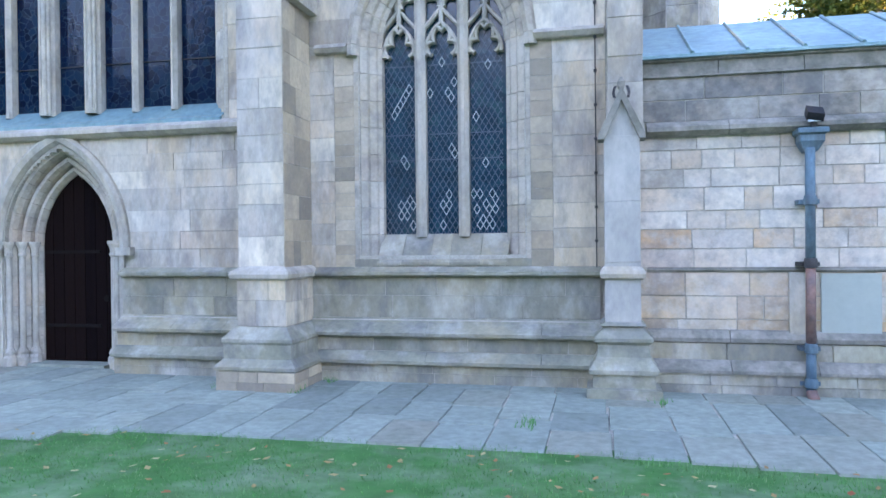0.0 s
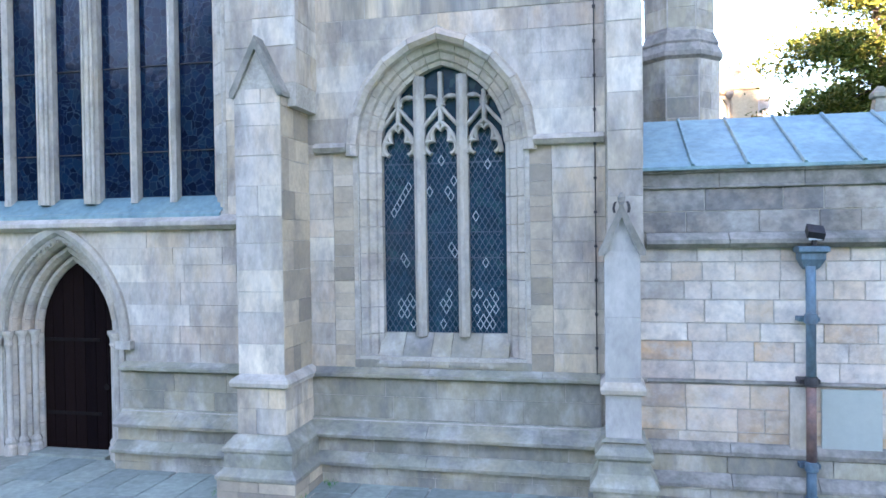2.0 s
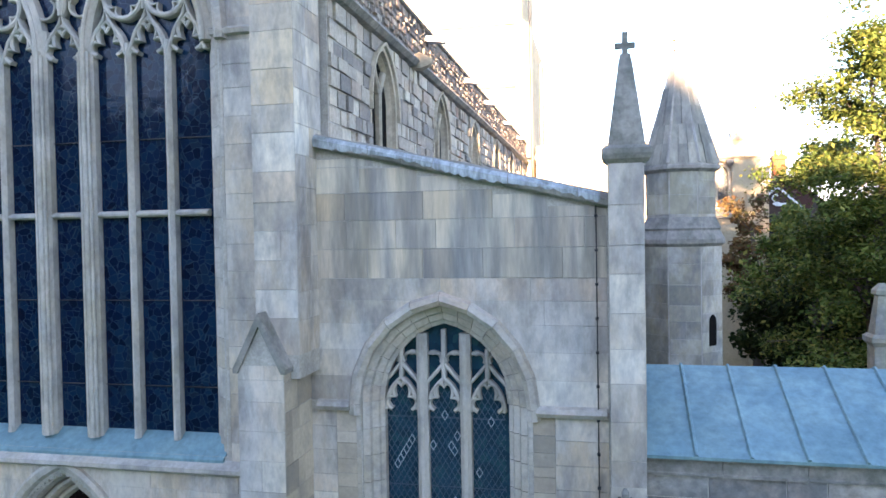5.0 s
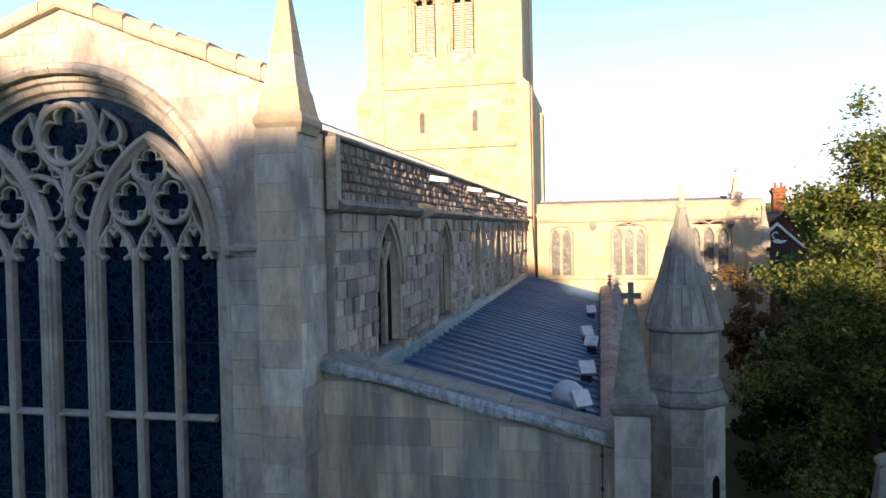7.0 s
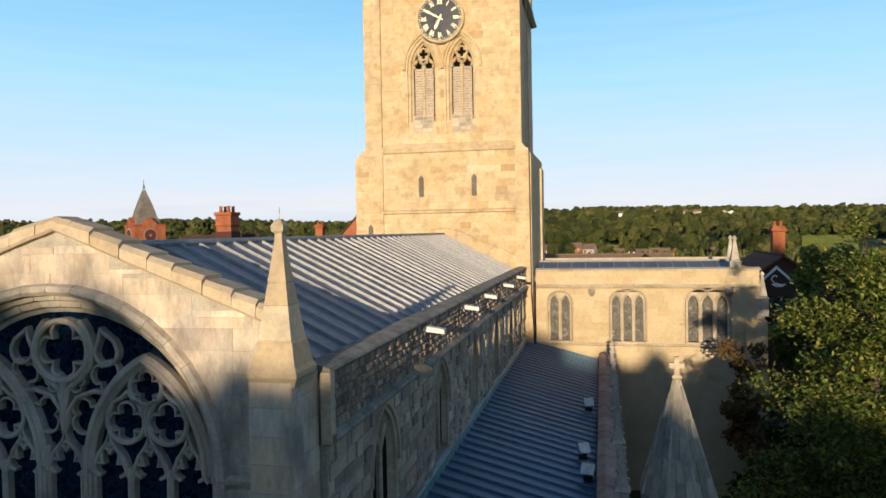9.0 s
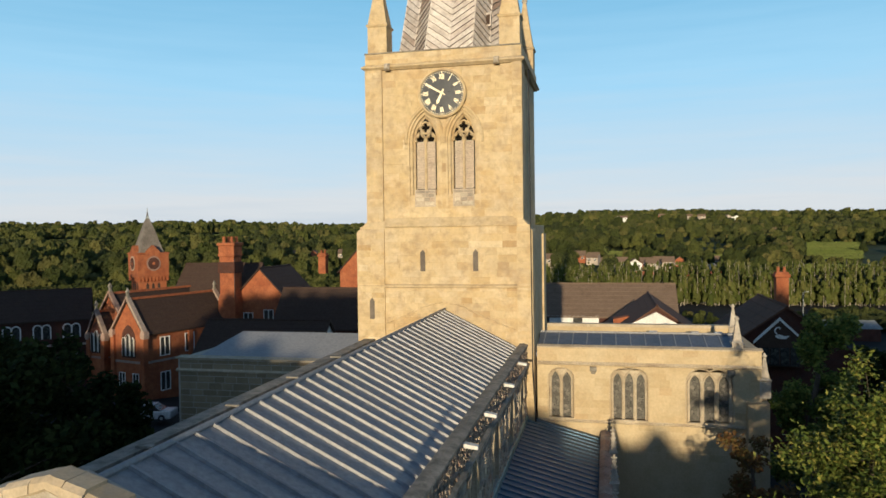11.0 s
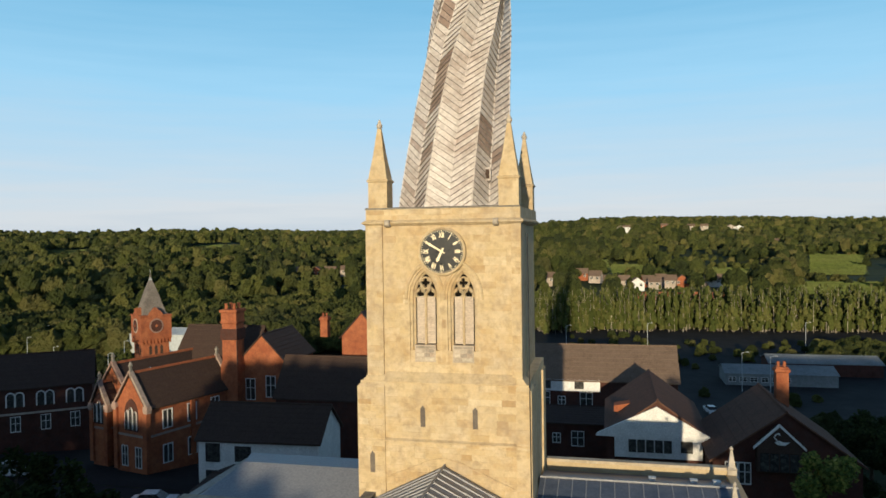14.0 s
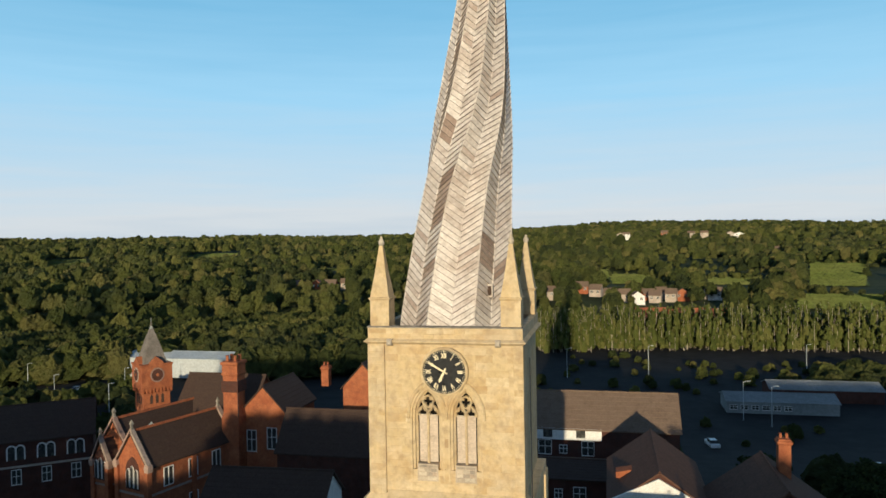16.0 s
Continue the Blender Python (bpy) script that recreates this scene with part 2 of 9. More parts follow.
surface("tower_stone", [(0, (0.412, 0.278, 0.125)), (0.04, (0.515, 0.391, 0.208)), (0.12, (0.555, 0.43, 0.24)), (0.3, (0.60, 0.485, 0.295)), (0.45, (0.525, 0.405, 0.23)), (0.6, (0.585, 0.47, 0.285)), (0.75, (0.545, 0.42, 0.235)), (0.9, (0.64, 0.54, 0.36)), (0.97, (0.50, 0.37, 0.20)), (1, (0.453, 0.319, 0.166))], 'island', 0.16, 5, (0.474, 0.360, 0.187), 0.45, bump=0.6, bdist=0.025, patches=(((0.433, 0.288, 0.135), 0.6, 0.6), ((0.63, 0.53, 0.37), 0.5, 0.9), ((0.31, 0.225, 0.135), 0.55, 2.1), ((0.40, 0.33, 0.24), 0.45, 0.45)), grain=0.09)
surface("tower_block", [(0, (0.395, 0.263, 0.128)), (0.07, (0.489, 0.367, 0.193)), (0.12, (0.555, 0.43, 0.24)), (0.3, (0.60, 0.485, 0.295)), (0.45, (0.525, 0.405, 0.23)), (0.6, (0.585, 0.47, 0.285)), (0.75, (0.545, 0.42, 0.235)), (0.9, (0.64, 0.54, 0.36)), (0.97, (0.50, 0.37, 0.20)), (1, (0.458, 0.326, 0.171))], 'object', 0.16, 5, (0.478, 0.367, 0.193), 0.45, bump=0.6, bdist=0.025, patches=(((0.437, 0.294, 0.135), 0.6, 0.6), ((0.63, 0.53, 0.37), 0.5, 0.9), ((0.31, 0.225, 0.135), 0.55, 2.1), ((0.40, 0.33, 0.24), 0.45, 0.45)), grain=0.09)
surface("lead_sheet", [(0, (0.130, 0.225, 0.240)), (0.5, (0.172, 0.285, 0.305)), (1, (0.215, 0.345, 0.360))], '', 0.8, 9, (0.314, 0.439, 0.396), 0.4, rough=0.5, metal=0.3, bump=0.15, stretch=(1, 1, 0.4))
surface("render_panel", [(0, (0.33, 0.36, 0.32)), (1, (0.39, 0.42, 0.37))], "", 0.7, 9, (0.30, 0.32, 0.29), 0.25, rough=0.8, grain=0.05)
surface("lead_roof", [(0, (0.225, 0.232, 0.252)), (0.5, (0.272, 0.279, 0.298)), (1, (0.325, 0.33, 0.345))], 'object', 0.9, 7, (0.27, 0.272, 0.285), 0.4, rough=0.55, metal=0.1, bump=0.2)
surface("lead_spire", [(0, (0.35, 0.275, 0.24)), (0.06, (0.46, 0.40, 0.37)), (0.2, (0.50, 0.455, 0.43)), (0.6, (0.57, 0.53, 0.51)), (1, (0.635, 0.595, 0.57))], 'island', 0.5, 6, (0.36, 0.30, 0.26), 0.55, rough=0.6, metal=0.1, bump=0.25, cut=(0.5, 0.72), patches=(((0.27, 0.235, 0.21), 0.5, 1.6), ((0.36, 0.285, 0.24), 0.55, 0.33), ((0.68, 0.64, 0.62), 0.5, 0.9)))
surface("lead_panel", [(0, (0.35, 0.275, 0.24)), (0.06, (0.46, 0.40, 0.37)), (0.2, (0.50, 0.455, 0.43)), (0.6, (0.57, 0.53, 0.51)), (1, (0.635, 0.595, 0.57))], 'object', 0.5, 6, (0.36, 0.30, 0.26), 0.55, rough=0.6, metal=0.1, bump=0.25, cut=(0.5, 0.72), patches=(((0.27, 0.235, 0.21), 0.5, 1.6), ((0.36, 0.285, 0.24), 0.55, 0.33), ((0.68, 0.64, 0.62), 0.5, 0.9)))
surface("lead_brown", [(0, (0.26, 0.19, 0.155)), (0.5, (0.33, 0.255, 0.215)), (1, (0.41, 0.33, 0.28))], 'object', 0.9, 8, (0.15, 0.11, 0.09), 0.5, rough=0.6, metal=0.1, bump=0.25)
surface("lead_seam", [(0, (0.17, 0.15, 0.14)), (1, (0.33, 0.30, 0.28))], '', 0.8, 8, (0.11, 0.10, 0.10), 0.5, rough=0.6, metal=0.2)
surface("came", [(0, (0.068, 0.093, 0.133)), (1, (0.128, 0.170, 0.218))], '', 1.0, 20, (0.075, 0.085, 0.095), 0.4, rough=0.5, metal=0.4)
surface("came_bright", [(0, (0.42, 0.46, 0.48)), (1, (0.60, 0.64, 0.66))], '', 1.0, 20, (0.625, 0.625, 0.625), 0.2, rough=0.6)
surface("door_wood", [(0, (0.006, 0.0035, 0.004)), (0.5, (0.009, 0.005, 0.005)), (1, (0.013, 0.007, 0.006))], 'object', 1.0, 22, (0.010, 0.006, 0.006), 0.5, rough=0.8, bump=0.5, stretch=(6, 6, 0.5), spec=0.03)
surface("iron_black", [(0, (0.008, 0.007, 0.007)), (1, (0.016, 0.013, 0.012))], '', 3.0, 40, (0.02, 0.012, 0.01), 0.4, rough=0.8, spec=0.05)
surface("iron", [(0, (0.02, 0.02, 0.022)), (1, (0.05, 0.05, 0.055))], '', 3.0, 40, (0.07, 0.04, 0.03), 0.4, rough=0.5, metal=0.3)
surface("pipe_paint", [(0, (0.045, 0.085, 0.12)), (0.5, (0.095, 0.165, 0.21)), (1, (0.19, 0.28, 0.33))], '', 2.2, 20, (0.06, 0.06, 0.07), 0.6, rough=0.5, bump=0.3, stretch=(1, 1, 0.5))
surface("pipe_rust", [(0, (0.12, 0.07, 0.06)), (1, (0.28, 0.16, 0.13))], '', 3.0, 22, (0.10, 0.10, 0.11), 0.6, rough=0.65)
surface("paving", [(0, (0.207, 0.235, 0.207)), (0.4, (0.260, 0.298, 0.256)), (0.75, (0.306, 0.343, 0.290)), (1, (0.245, 0.240, 0.191))], 'object', 0.9, 10, (0.169, 0.198, 0.153), 0.5, rough=0.75, bump=0.35)
surface("grass_soil", [(0, (0.031, 0.110, 0.024)), (0.45, (0.045, 0.161, 0.033)), (1, (0.109, 0.184, 0.076))], '', 0.7, 5, (0.218, 0.276, 0.180), 0.6, rough=0.95, bump=0.5)
surface("blade", [(0, (0.036, 0.165, 0.030)), (0.6, (0.062, 0.245, 0.052)), (0.9, (0.125, 0.29, 0.09)), (1, (0.21, 0.30, 0.14))], 'island', 0.9, 5, (0.19, 0.26, 0.13), 0.6, rough=0.8)
surface("dry_leaf", [(0, (0.30, 0.08, 0.03)), (0.5, (0.36, 0.26, 0.10)), (1, (0.42, 0.38, 0.20))], 'island', 2, 20, (0.2, 0.1, 0.05), 0.3)
surface("foliage", [(0, (0.050, 0.078, 0.015)), (0.4, (0.105, 0.145, 0.028)), (0.8, (0.20, 0.225, 0.044)), (1, (0.31, 0.275, 0.06))], 'island', 0.4, 4, (0.025, 0.042, 0.013), 0.45, rough=0.7, bump=0.1, spec=0.1)
# Near-black foliage copy; the shade on these trees is in its colour.
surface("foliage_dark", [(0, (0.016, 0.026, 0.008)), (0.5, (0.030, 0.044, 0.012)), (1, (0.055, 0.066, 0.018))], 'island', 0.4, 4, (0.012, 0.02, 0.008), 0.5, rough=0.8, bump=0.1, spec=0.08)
surface("foliage_rust", [(0, (0.10, 0.05, 0.02)), (0.5, (0.16, 0.09, 0.03)), (1, (0.12, 0.11, 0.04))], 'island', 0.4, 4, (0.05, 0.03, 0.015), 0.5, rough=0.7, bump=0.1, spec=0.12)
# The yellow and dark patches imitate sunlit and shaded stretches of wood.
surface("woods", [(0, (0.030, 0.040, 0.013)), (0.4, (0.060, 0.074, 0.019)), (0.75, (0.10, 0.11, 0.027)), (1, (0.155, 0.14, 0.044))], 'island', 0.012, 0.7, (0.020, 0.028, 0.012), 0.5, rough=0.95, bump=1.0, bdist=2.5, spec=0.1, patches=(((0.15, 0.15, 0.04), 0.5, 0.010), ((0.035, 0.045, 0.025), 0.6, 0.016)))
surface("bark", [(0, (0.06, 0.045, 0.03)), (1, (0.14, 0.11, 0.08))], '', 2, 12, (0.04, 0.035, 0.03), 0.5, bump=0.8, stretch=(1, 1, 0.25))
surface("birch_bark", [(0, (0.26, 0.23, 0.18)), (1, (0.50, 0.45, 0.36))], '', 0.6, 2, (0.1, 0.09, 0.08), 0.6)
surface("brick_red", [(0, (0.27, 0.085, 0.04)), (0.5, (0.34, 0.12, 0.055)), (1, (0.40, 0.15, 0.07))], '', 0.8, 9, (0.14, 0.05, 0.035), 0.5, bump=0.4, spec=0.12)
# Well below brick_red; the town's shade is lowered into this colour.
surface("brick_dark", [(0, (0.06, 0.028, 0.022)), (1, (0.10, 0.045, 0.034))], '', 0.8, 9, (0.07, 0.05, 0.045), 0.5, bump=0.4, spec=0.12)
surface("slate", [(0, (0.042, 0.028, 0.023)), (0.5, (0.061, 0.041, 0.033)), (1, (0.083, 0.054, 0.042))], 'island', 0.5, 5, (0.077, 0.054, 0.040), 0.5, rough=0.7, bump=0.5, spec=0.12)
surface("roof_tile", [(0, (0.14, 0.095, 0.07)), (0.5, (0.18, 0.13, 0.095)), (1, (0.21, 0.15, 0.11))], 'island', 0.5, 5, (0.10, 0.07, 0.05), 0.4, rough=0.85, bump=0.5, spec=0.12)
surface("slate_grey", [(0, (0.14, 0.125, 0.11)), (0.5, (0.19, 0.17, 0.15)), (1, (0.24, 0.215, 0.19))], '', 0.9, 7, (0.10, 0.09, 0.08), 0.5, rough=0.7, bump=0.6, spec=0.12)
surface("roof_russet", [(0, (0.085, 0.045, 0.032)), (0.5, (0.12, 0.065, 0.045)), (1, (0.15, 0.085, 0.06))], 'island', 0.5, 5, (0.06, 0.04, 0.03), 0.4, rough=0.85, bump=0.5, spec=0.12)
surface("white_paint", [(0, (0.66, 0.66, 0.64)), (1, (0.80, 0.80, 0.78))], '', 0.7, 7, (0.45, 0.45, 0.42), 0.3, rough=0.7)
surface("render_cream", [(0, (0.36, 0.30, 0.24)), (1, (0.50, 0.43, 0.36))], "", 0.2, 2, (0.3, 0.26, 0.22), 0.4)
surface("cladding", [(0, (0.38, 0.42, 0.44)), (1, (0.50, 0.54, 0.56))], '', 0.1, 1.5, (0.4, 0.42, 0.42), 0.4, rough=0.5)
surface("sheet_roof", [(0, (0.17, 0.19, 0.20)), (1, (0.26, 0.28, 0.29))], '', 0.1, 1.5, (0.18, 0.19, 0.19), 0.4, rough=0.7)
surface("louvre_wood", [(0, (0.578, 0.490, 0.391)), (1, (0.693, 0.600, 0.493))], 'island', 1.0, 8, (0.263, 0.200, 0.149), 0.4, rough=0.8)
surface("dial_black", [(0, (0.012, 0.013, 0.016)), (1, (0.03, 0.032, 0.036))], '', 1.0, 8, (0.05, 0.05, 0.05), 0.3, rough=0.22, spec=0.6)
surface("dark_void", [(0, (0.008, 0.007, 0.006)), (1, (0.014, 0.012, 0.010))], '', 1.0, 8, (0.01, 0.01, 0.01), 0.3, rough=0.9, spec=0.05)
surface("birch_leaf", [(0, (0.055, 0.07, 0.016)), (0.5, (0.088, 0.102, 0.025)), (1, (0.135, 0.135, 0.04))], 'island', 0.05, 1.2, (0.04, 0.05, 0.013), 0.5, rough=0.95, bump=0.8, bdist=0.8, spec=0.1)
surface("gilt", [(0, (0.76, 0.66, 0.44)), (1, (0.88, 0.80, 0.60))], '', 3.0, 20, (0.6, 0.5, 0.3), 0.3, rough=0.4, metal=0.2)
surface("asphalt", [(0, (0.020, 0.021, 0.022)), (1, (0.034, 0.034, 0.035))], '', 0.15, 3, (0.045, 0.045, 0.045), 0.4, rough=0.9, spec=0.12)
surface("field", [(0, (0.087, 0.114, 0.027)), (0.5, (0.112, 0.139, 0.036)), (1, (0.138, 0.149, 0.050))], '', 0.01, 0.3, (0.051, 0.059, 0.022), 0.4, rough=0.95, spec=0.12)
surface("car_paint", [(0, (0.70, 0.71, 0.72)), (1, (0.78, 0.79, 0.8))], '', 0.5, 4, (0.6, 0.6, 0.6), 0.2, rough=0.25, bump=0.0)
surface("rubber", [(0, (0.02, 0.02, 0.02)), (1, (0.035, 0.035, 0.035))], '', 2, 20, (0.05, 0.05, 0.05), 0.3)
surface("ground_mix", [(0, (0.030, 0.045, 0.018)), (0.5, (0.05, 0.065, 0.024)), (1, (0.075, 0.085, 0.035))], '', 0.02, 0.4, (0.045, 0.045, 0.04), 0.4, rough=0.95, bump=0.3, spec=0.12)


def glass(name, base, scale, line, lines_on=True, rough=0.16, spec=0.4):
    """Leaded church glass: dark pieces of many tones under a wavy gloss."""
    m, t, b = nodes_of(name)
    geo = t.nodes.new("ShaderNodeNewGeometry")
    n0 = noise_of(t, geo.outputs["Position"], 2.2, 3)
    wob = mix(t, 0.12, geo.outputs["Position"], n0.outputs["Color"])
    v = t.nodes.new("ShaderNodeTexVoronoi")
    v.inputs["Scale"].default_value = scale
    t.links.new(wob, v.inputs["Vector"])
    r = ramp(t, [(0, base[0]), (0.5, base[1]), (0.85, base[2]), (1, base[3])])
    sep = t.nodes.new("ShaderNodeSeparateColor")
    t.links.new(v.outputs["Color"], sep.inputs[0])
    t.links.new(sep.outputs[0], r.inputs[0])
    c = r.outputs[0]
    if lines_on:
        e = t.nodes.new("ShaderNodeTexVoronoi")
        e.feature = 'DISTANCE_TO_EDGE'
        e.inputs["Scale"].default_value = scale
        t.links.new(wob, e.inputs["Vector"])
        n1 = noise_of(t, geo.outputs["Position"], 1.1, 3)
        th = t.nodes.new("ShaderNodeMath")
        th.operation = 'MULTIPLY'
        th.inputs[1].default_value = 0.055
        t.links.new(n1.outputs["Fac"], th.inputs[0])
        lt = t.nodes.new("ShaderNodeMath")
        lt.operation = 'LESS_THAN'
        t.links.new(e.outputs["Distance"], lt.inputs[0])
        t.links.new(th.outputs[0], lt.inputs[1])
        c = mix(t, lt.outputs[0], c, line)
    t.links.new(c, b.inputs["Base Color"])
    b.inputs["Roughness"].default_value = rough
    b.inputs["Specular IOR Level"].default_value = spec
    bp = t.nodes.new("ShaderNodeBump")
    bp.inputs["Strength"].default_value, bp.inputs["Distance"].default_value = 0.35, 0.01
    nb = noise_of(t, geo.outputs["Position"], 6, 2)
    t.links.new(nb.outputs["Fac"], bp.inputs["Height"])
    t.links.new(bp.outputs[0], b.inputs["Normal"])
    return m


DARKS = [(0.0010, 0.0048, 0.019), (0.002, 0.010, 0.033), (0.004, 0.020, 0.048), (0.008, 0.017, 0.033)]
glass("stained_glass", DARKS, 9.5, (0.022, 0.040, 0.064), rough=0.12, spec=0.18)
glass("quarry_glass", [(0.005, 0.025, 0.048), (0.009, 0.037, 0.067), (0.013, 0.050, 0.083), (0.018, 0.062, 0.080)], 9.0, (0.090, 0.125, 0.160), False)
glass("transept_glass", [(0.10, 0.095, 0.085), (0.14, 0.135, 0.12), (0.18, 0.17, 0.15), (0.24, 0.22, 0.19)], 7.0, (0.05, 0.05, 0.05))
glass("grey_glass", [(0.03, 0.03, 0.03), (0.05, 0.05, 0.048), (0.07, 0.07, 0.065), (0.1, 0.1, 0.09)], 5.0, (0.1, 0.1, 0.1), False)
# Emissive backdrop: sky gradient and low haze painted as its own glow.
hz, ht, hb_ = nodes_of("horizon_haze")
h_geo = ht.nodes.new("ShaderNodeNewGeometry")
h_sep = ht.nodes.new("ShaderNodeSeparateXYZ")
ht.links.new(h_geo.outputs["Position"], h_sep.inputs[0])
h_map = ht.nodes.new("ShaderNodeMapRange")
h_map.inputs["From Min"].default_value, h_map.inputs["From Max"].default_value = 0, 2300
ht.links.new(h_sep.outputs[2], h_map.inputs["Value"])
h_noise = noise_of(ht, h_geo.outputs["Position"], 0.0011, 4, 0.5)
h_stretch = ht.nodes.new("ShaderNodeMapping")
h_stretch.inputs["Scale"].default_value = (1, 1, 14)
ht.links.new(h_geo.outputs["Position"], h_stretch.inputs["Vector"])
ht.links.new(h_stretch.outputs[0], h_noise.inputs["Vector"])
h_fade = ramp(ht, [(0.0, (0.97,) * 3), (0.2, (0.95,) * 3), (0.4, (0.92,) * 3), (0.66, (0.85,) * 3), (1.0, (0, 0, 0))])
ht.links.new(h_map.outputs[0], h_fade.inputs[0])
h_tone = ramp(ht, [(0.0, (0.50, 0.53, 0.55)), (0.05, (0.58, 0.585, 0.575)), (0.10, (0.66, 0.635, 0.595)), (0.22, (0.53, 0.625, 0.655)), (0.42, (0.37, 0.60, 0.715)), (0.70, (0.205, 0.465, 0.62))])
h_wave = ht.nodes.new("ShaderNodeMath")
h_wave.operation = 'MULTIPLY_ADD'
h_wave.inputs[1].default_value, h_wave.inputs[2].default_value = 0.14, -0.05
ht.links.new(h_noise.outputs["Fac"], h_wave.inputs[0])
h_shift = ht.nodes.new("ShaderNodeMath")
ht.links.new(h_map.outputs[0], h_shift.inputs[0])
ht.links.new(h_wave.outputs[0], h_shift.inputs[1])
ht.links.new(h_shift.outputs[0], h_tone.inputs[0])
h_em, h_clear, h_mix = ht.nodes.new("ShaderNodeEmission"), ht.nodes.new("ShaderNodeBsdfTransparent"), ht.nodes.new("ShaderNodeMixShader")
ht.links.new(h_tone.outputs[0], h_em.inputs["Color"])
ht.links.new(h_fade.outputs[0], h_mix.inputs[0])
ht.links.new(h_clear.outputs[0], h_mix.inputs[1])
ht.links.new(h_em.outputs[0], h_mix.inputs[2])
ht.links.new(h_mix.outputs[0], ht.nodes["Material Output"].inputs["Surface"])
M = MATS

# ---- mesh helpers ----


class Mesh:
    """Collects vertices and faces for one mesh."""

    def __init__(self):
        self.v, self.f = [], []

    def add(self, verts, faces):
        n = len(self.v)
        self.v += [tuple(p) for p in verts]
        self.f += [tuple(i + n for i in f) for f in faces]
        return self

    def box(self, x0, x1, y0, y1, z0, z1):
        return self.add([(x0, y0, z0), (x1, y0, z0), (x1, y1, z0), (x0, y1, z0), (x0, y0, z1), (x1, y0, z1), (x1, y1, z1), (x0, y1, z1)],
                        [(0, 3, 2, 1), (4, 5, 6, 7), (0, 1, 5, 4), (1, 2, 6, 5), (2, 3, 7, 6), (3, 0, 4, 7)])

    def loft(self, rings, closed=True, caps=True):
        """Joins rings of equal length."""
        k = len(rings[0])
        vs = [p for r in rings for p in r]
        fs = []
        for i in range(len(rings) - 1):
            for j in range(k if closed else k - 1):
                a, b = i * k + j, i * k + (j + 1) % k
                fs.append((a, b, b + k, a + k))
        if caps and closed:
            fs += [tuple(range(k))[::-1], tuple(range((len(rings) - 1) * k, len(rings) * k))]
        return self.add(vs, fs)

    def prism(self, outline, fn, d0, d1):
        """A flat outline (u, z) given depth: fn(u, d, z) maps to the world."""
        return self.loft([[fn(u, d0, z) for u, z in outline], [fn(u, d1, z) for u, z in outline]])

    def cyl(self, c0, c1, r0, r1, n=10):
        a, b = Vector(c0), Vector(c1)
        d = (b - a).normalized()
        s = d.orthogonal().normalized()
        q = d.cross(s)
        return self.loft([[tuple(c + (s * math.cos(2 * math.pi * i / n) + q * math.sin(2 * math.pi * i / n)) * r) for i in range(n)] for c, r in ((a, r0), (b, r1))])

    def lathe(self, cx, cy, prof, n=16, turn=0.0):
        return self.loft([[(cx + r * math.cos(turn + 2 * math.pi * i / n), cy + r * math.sin(turn + 2 * math.pi * i / n), z) for i in range(n)] for r, z in prof])

    def frusta(self, cx, cy, prof):
        """Square rings of half width h at height z."""
        return self.loft([[(cx - h, cy - h, z), (cx + h, cy - h, z), (cx + h, cy + h, z), (cx - h, cy + h, z)] for h, z in prof])

    def mesh(self, name):
        me = bpy.data.meshes.new(name)
        me.from_pydata(self.v, [], self.f)
        me.update()
        return me


def seat(ob, parent):
    """Parts are made in world coordinates; their thing stands at its base."""
    ob.parent = parent
    if parent.type == 'EMPTY':
        ob.matrix_parent_inverse = Matrix.Translation(-parent.location)


def part(name, mb, mat, parent=None, label="", kind=""):
    me = mb.mesh(name) if isinstance(mb, Mesh) else mb
    if mat and not me.materials:
        me.materials.append(M[mat])
    ob = new(name, me)
    if parent is not None:
        seat(ob, parent)
    return tagged(ob, label, "", "", kind)


def thing(name, at, label, category, group="", kind=""):
    ob = new(name)
    ob.empty_display_size = 0.2
    ob.location = at
    return tagged(ob, label, category, group, kind)


def smooth(ob):
    for p in ob.data.polygons:
        p.use_smooth = True
    return ob


def east(y):
    """Maps (u, outward depth, z) on a wall that faces the lawn."""
    return lambda u, d, z: (u, y - d, z)


def north(x):
    return lambda u, d, z: (x + d, u, z)


class Arch:
    """A pointed opening: centre, half width, sill, springing, apex."""

    def __init__(self, c, w, z0, zs, za):
        self.c, self.w, self.z0, self.zs, self.za = c, w, z0, zs, za
        h = za - zs
        self.r = (w * w + h * h) / (2 * w)

    def half(self, z, off=0.0):
        if z < self.z0 - off:
            return -1
        if z <= self.zs:
            return self.w + off
        q = (self.r + off) ** 2 - (z - self.zs) ** 2
        return math.sqrt(q) - (self.r - self.w) if q > 0 else -1

    def curve(self, off=0.0, n=10, z0=None):
        """From the left foot over the apex to the right foot."""
        r, k = self.r + off, self.r - self.w
        top = math.acos(max(-1, min(1, k / r)))
        z0 = self.z0 if z0 is None else z0
        right = [(self.c - k + r * math.cos(top * i / n), self.zs + r * math.sin(top * i / n)) for i in range(n + 1)]
        right = [(self.c + self.w + off, z0)] + right if z0 < self.zs - 0.01 else right
        left = [(2 * self.c - u, z) for u, z in right]
        return left + right[::-1][1:]


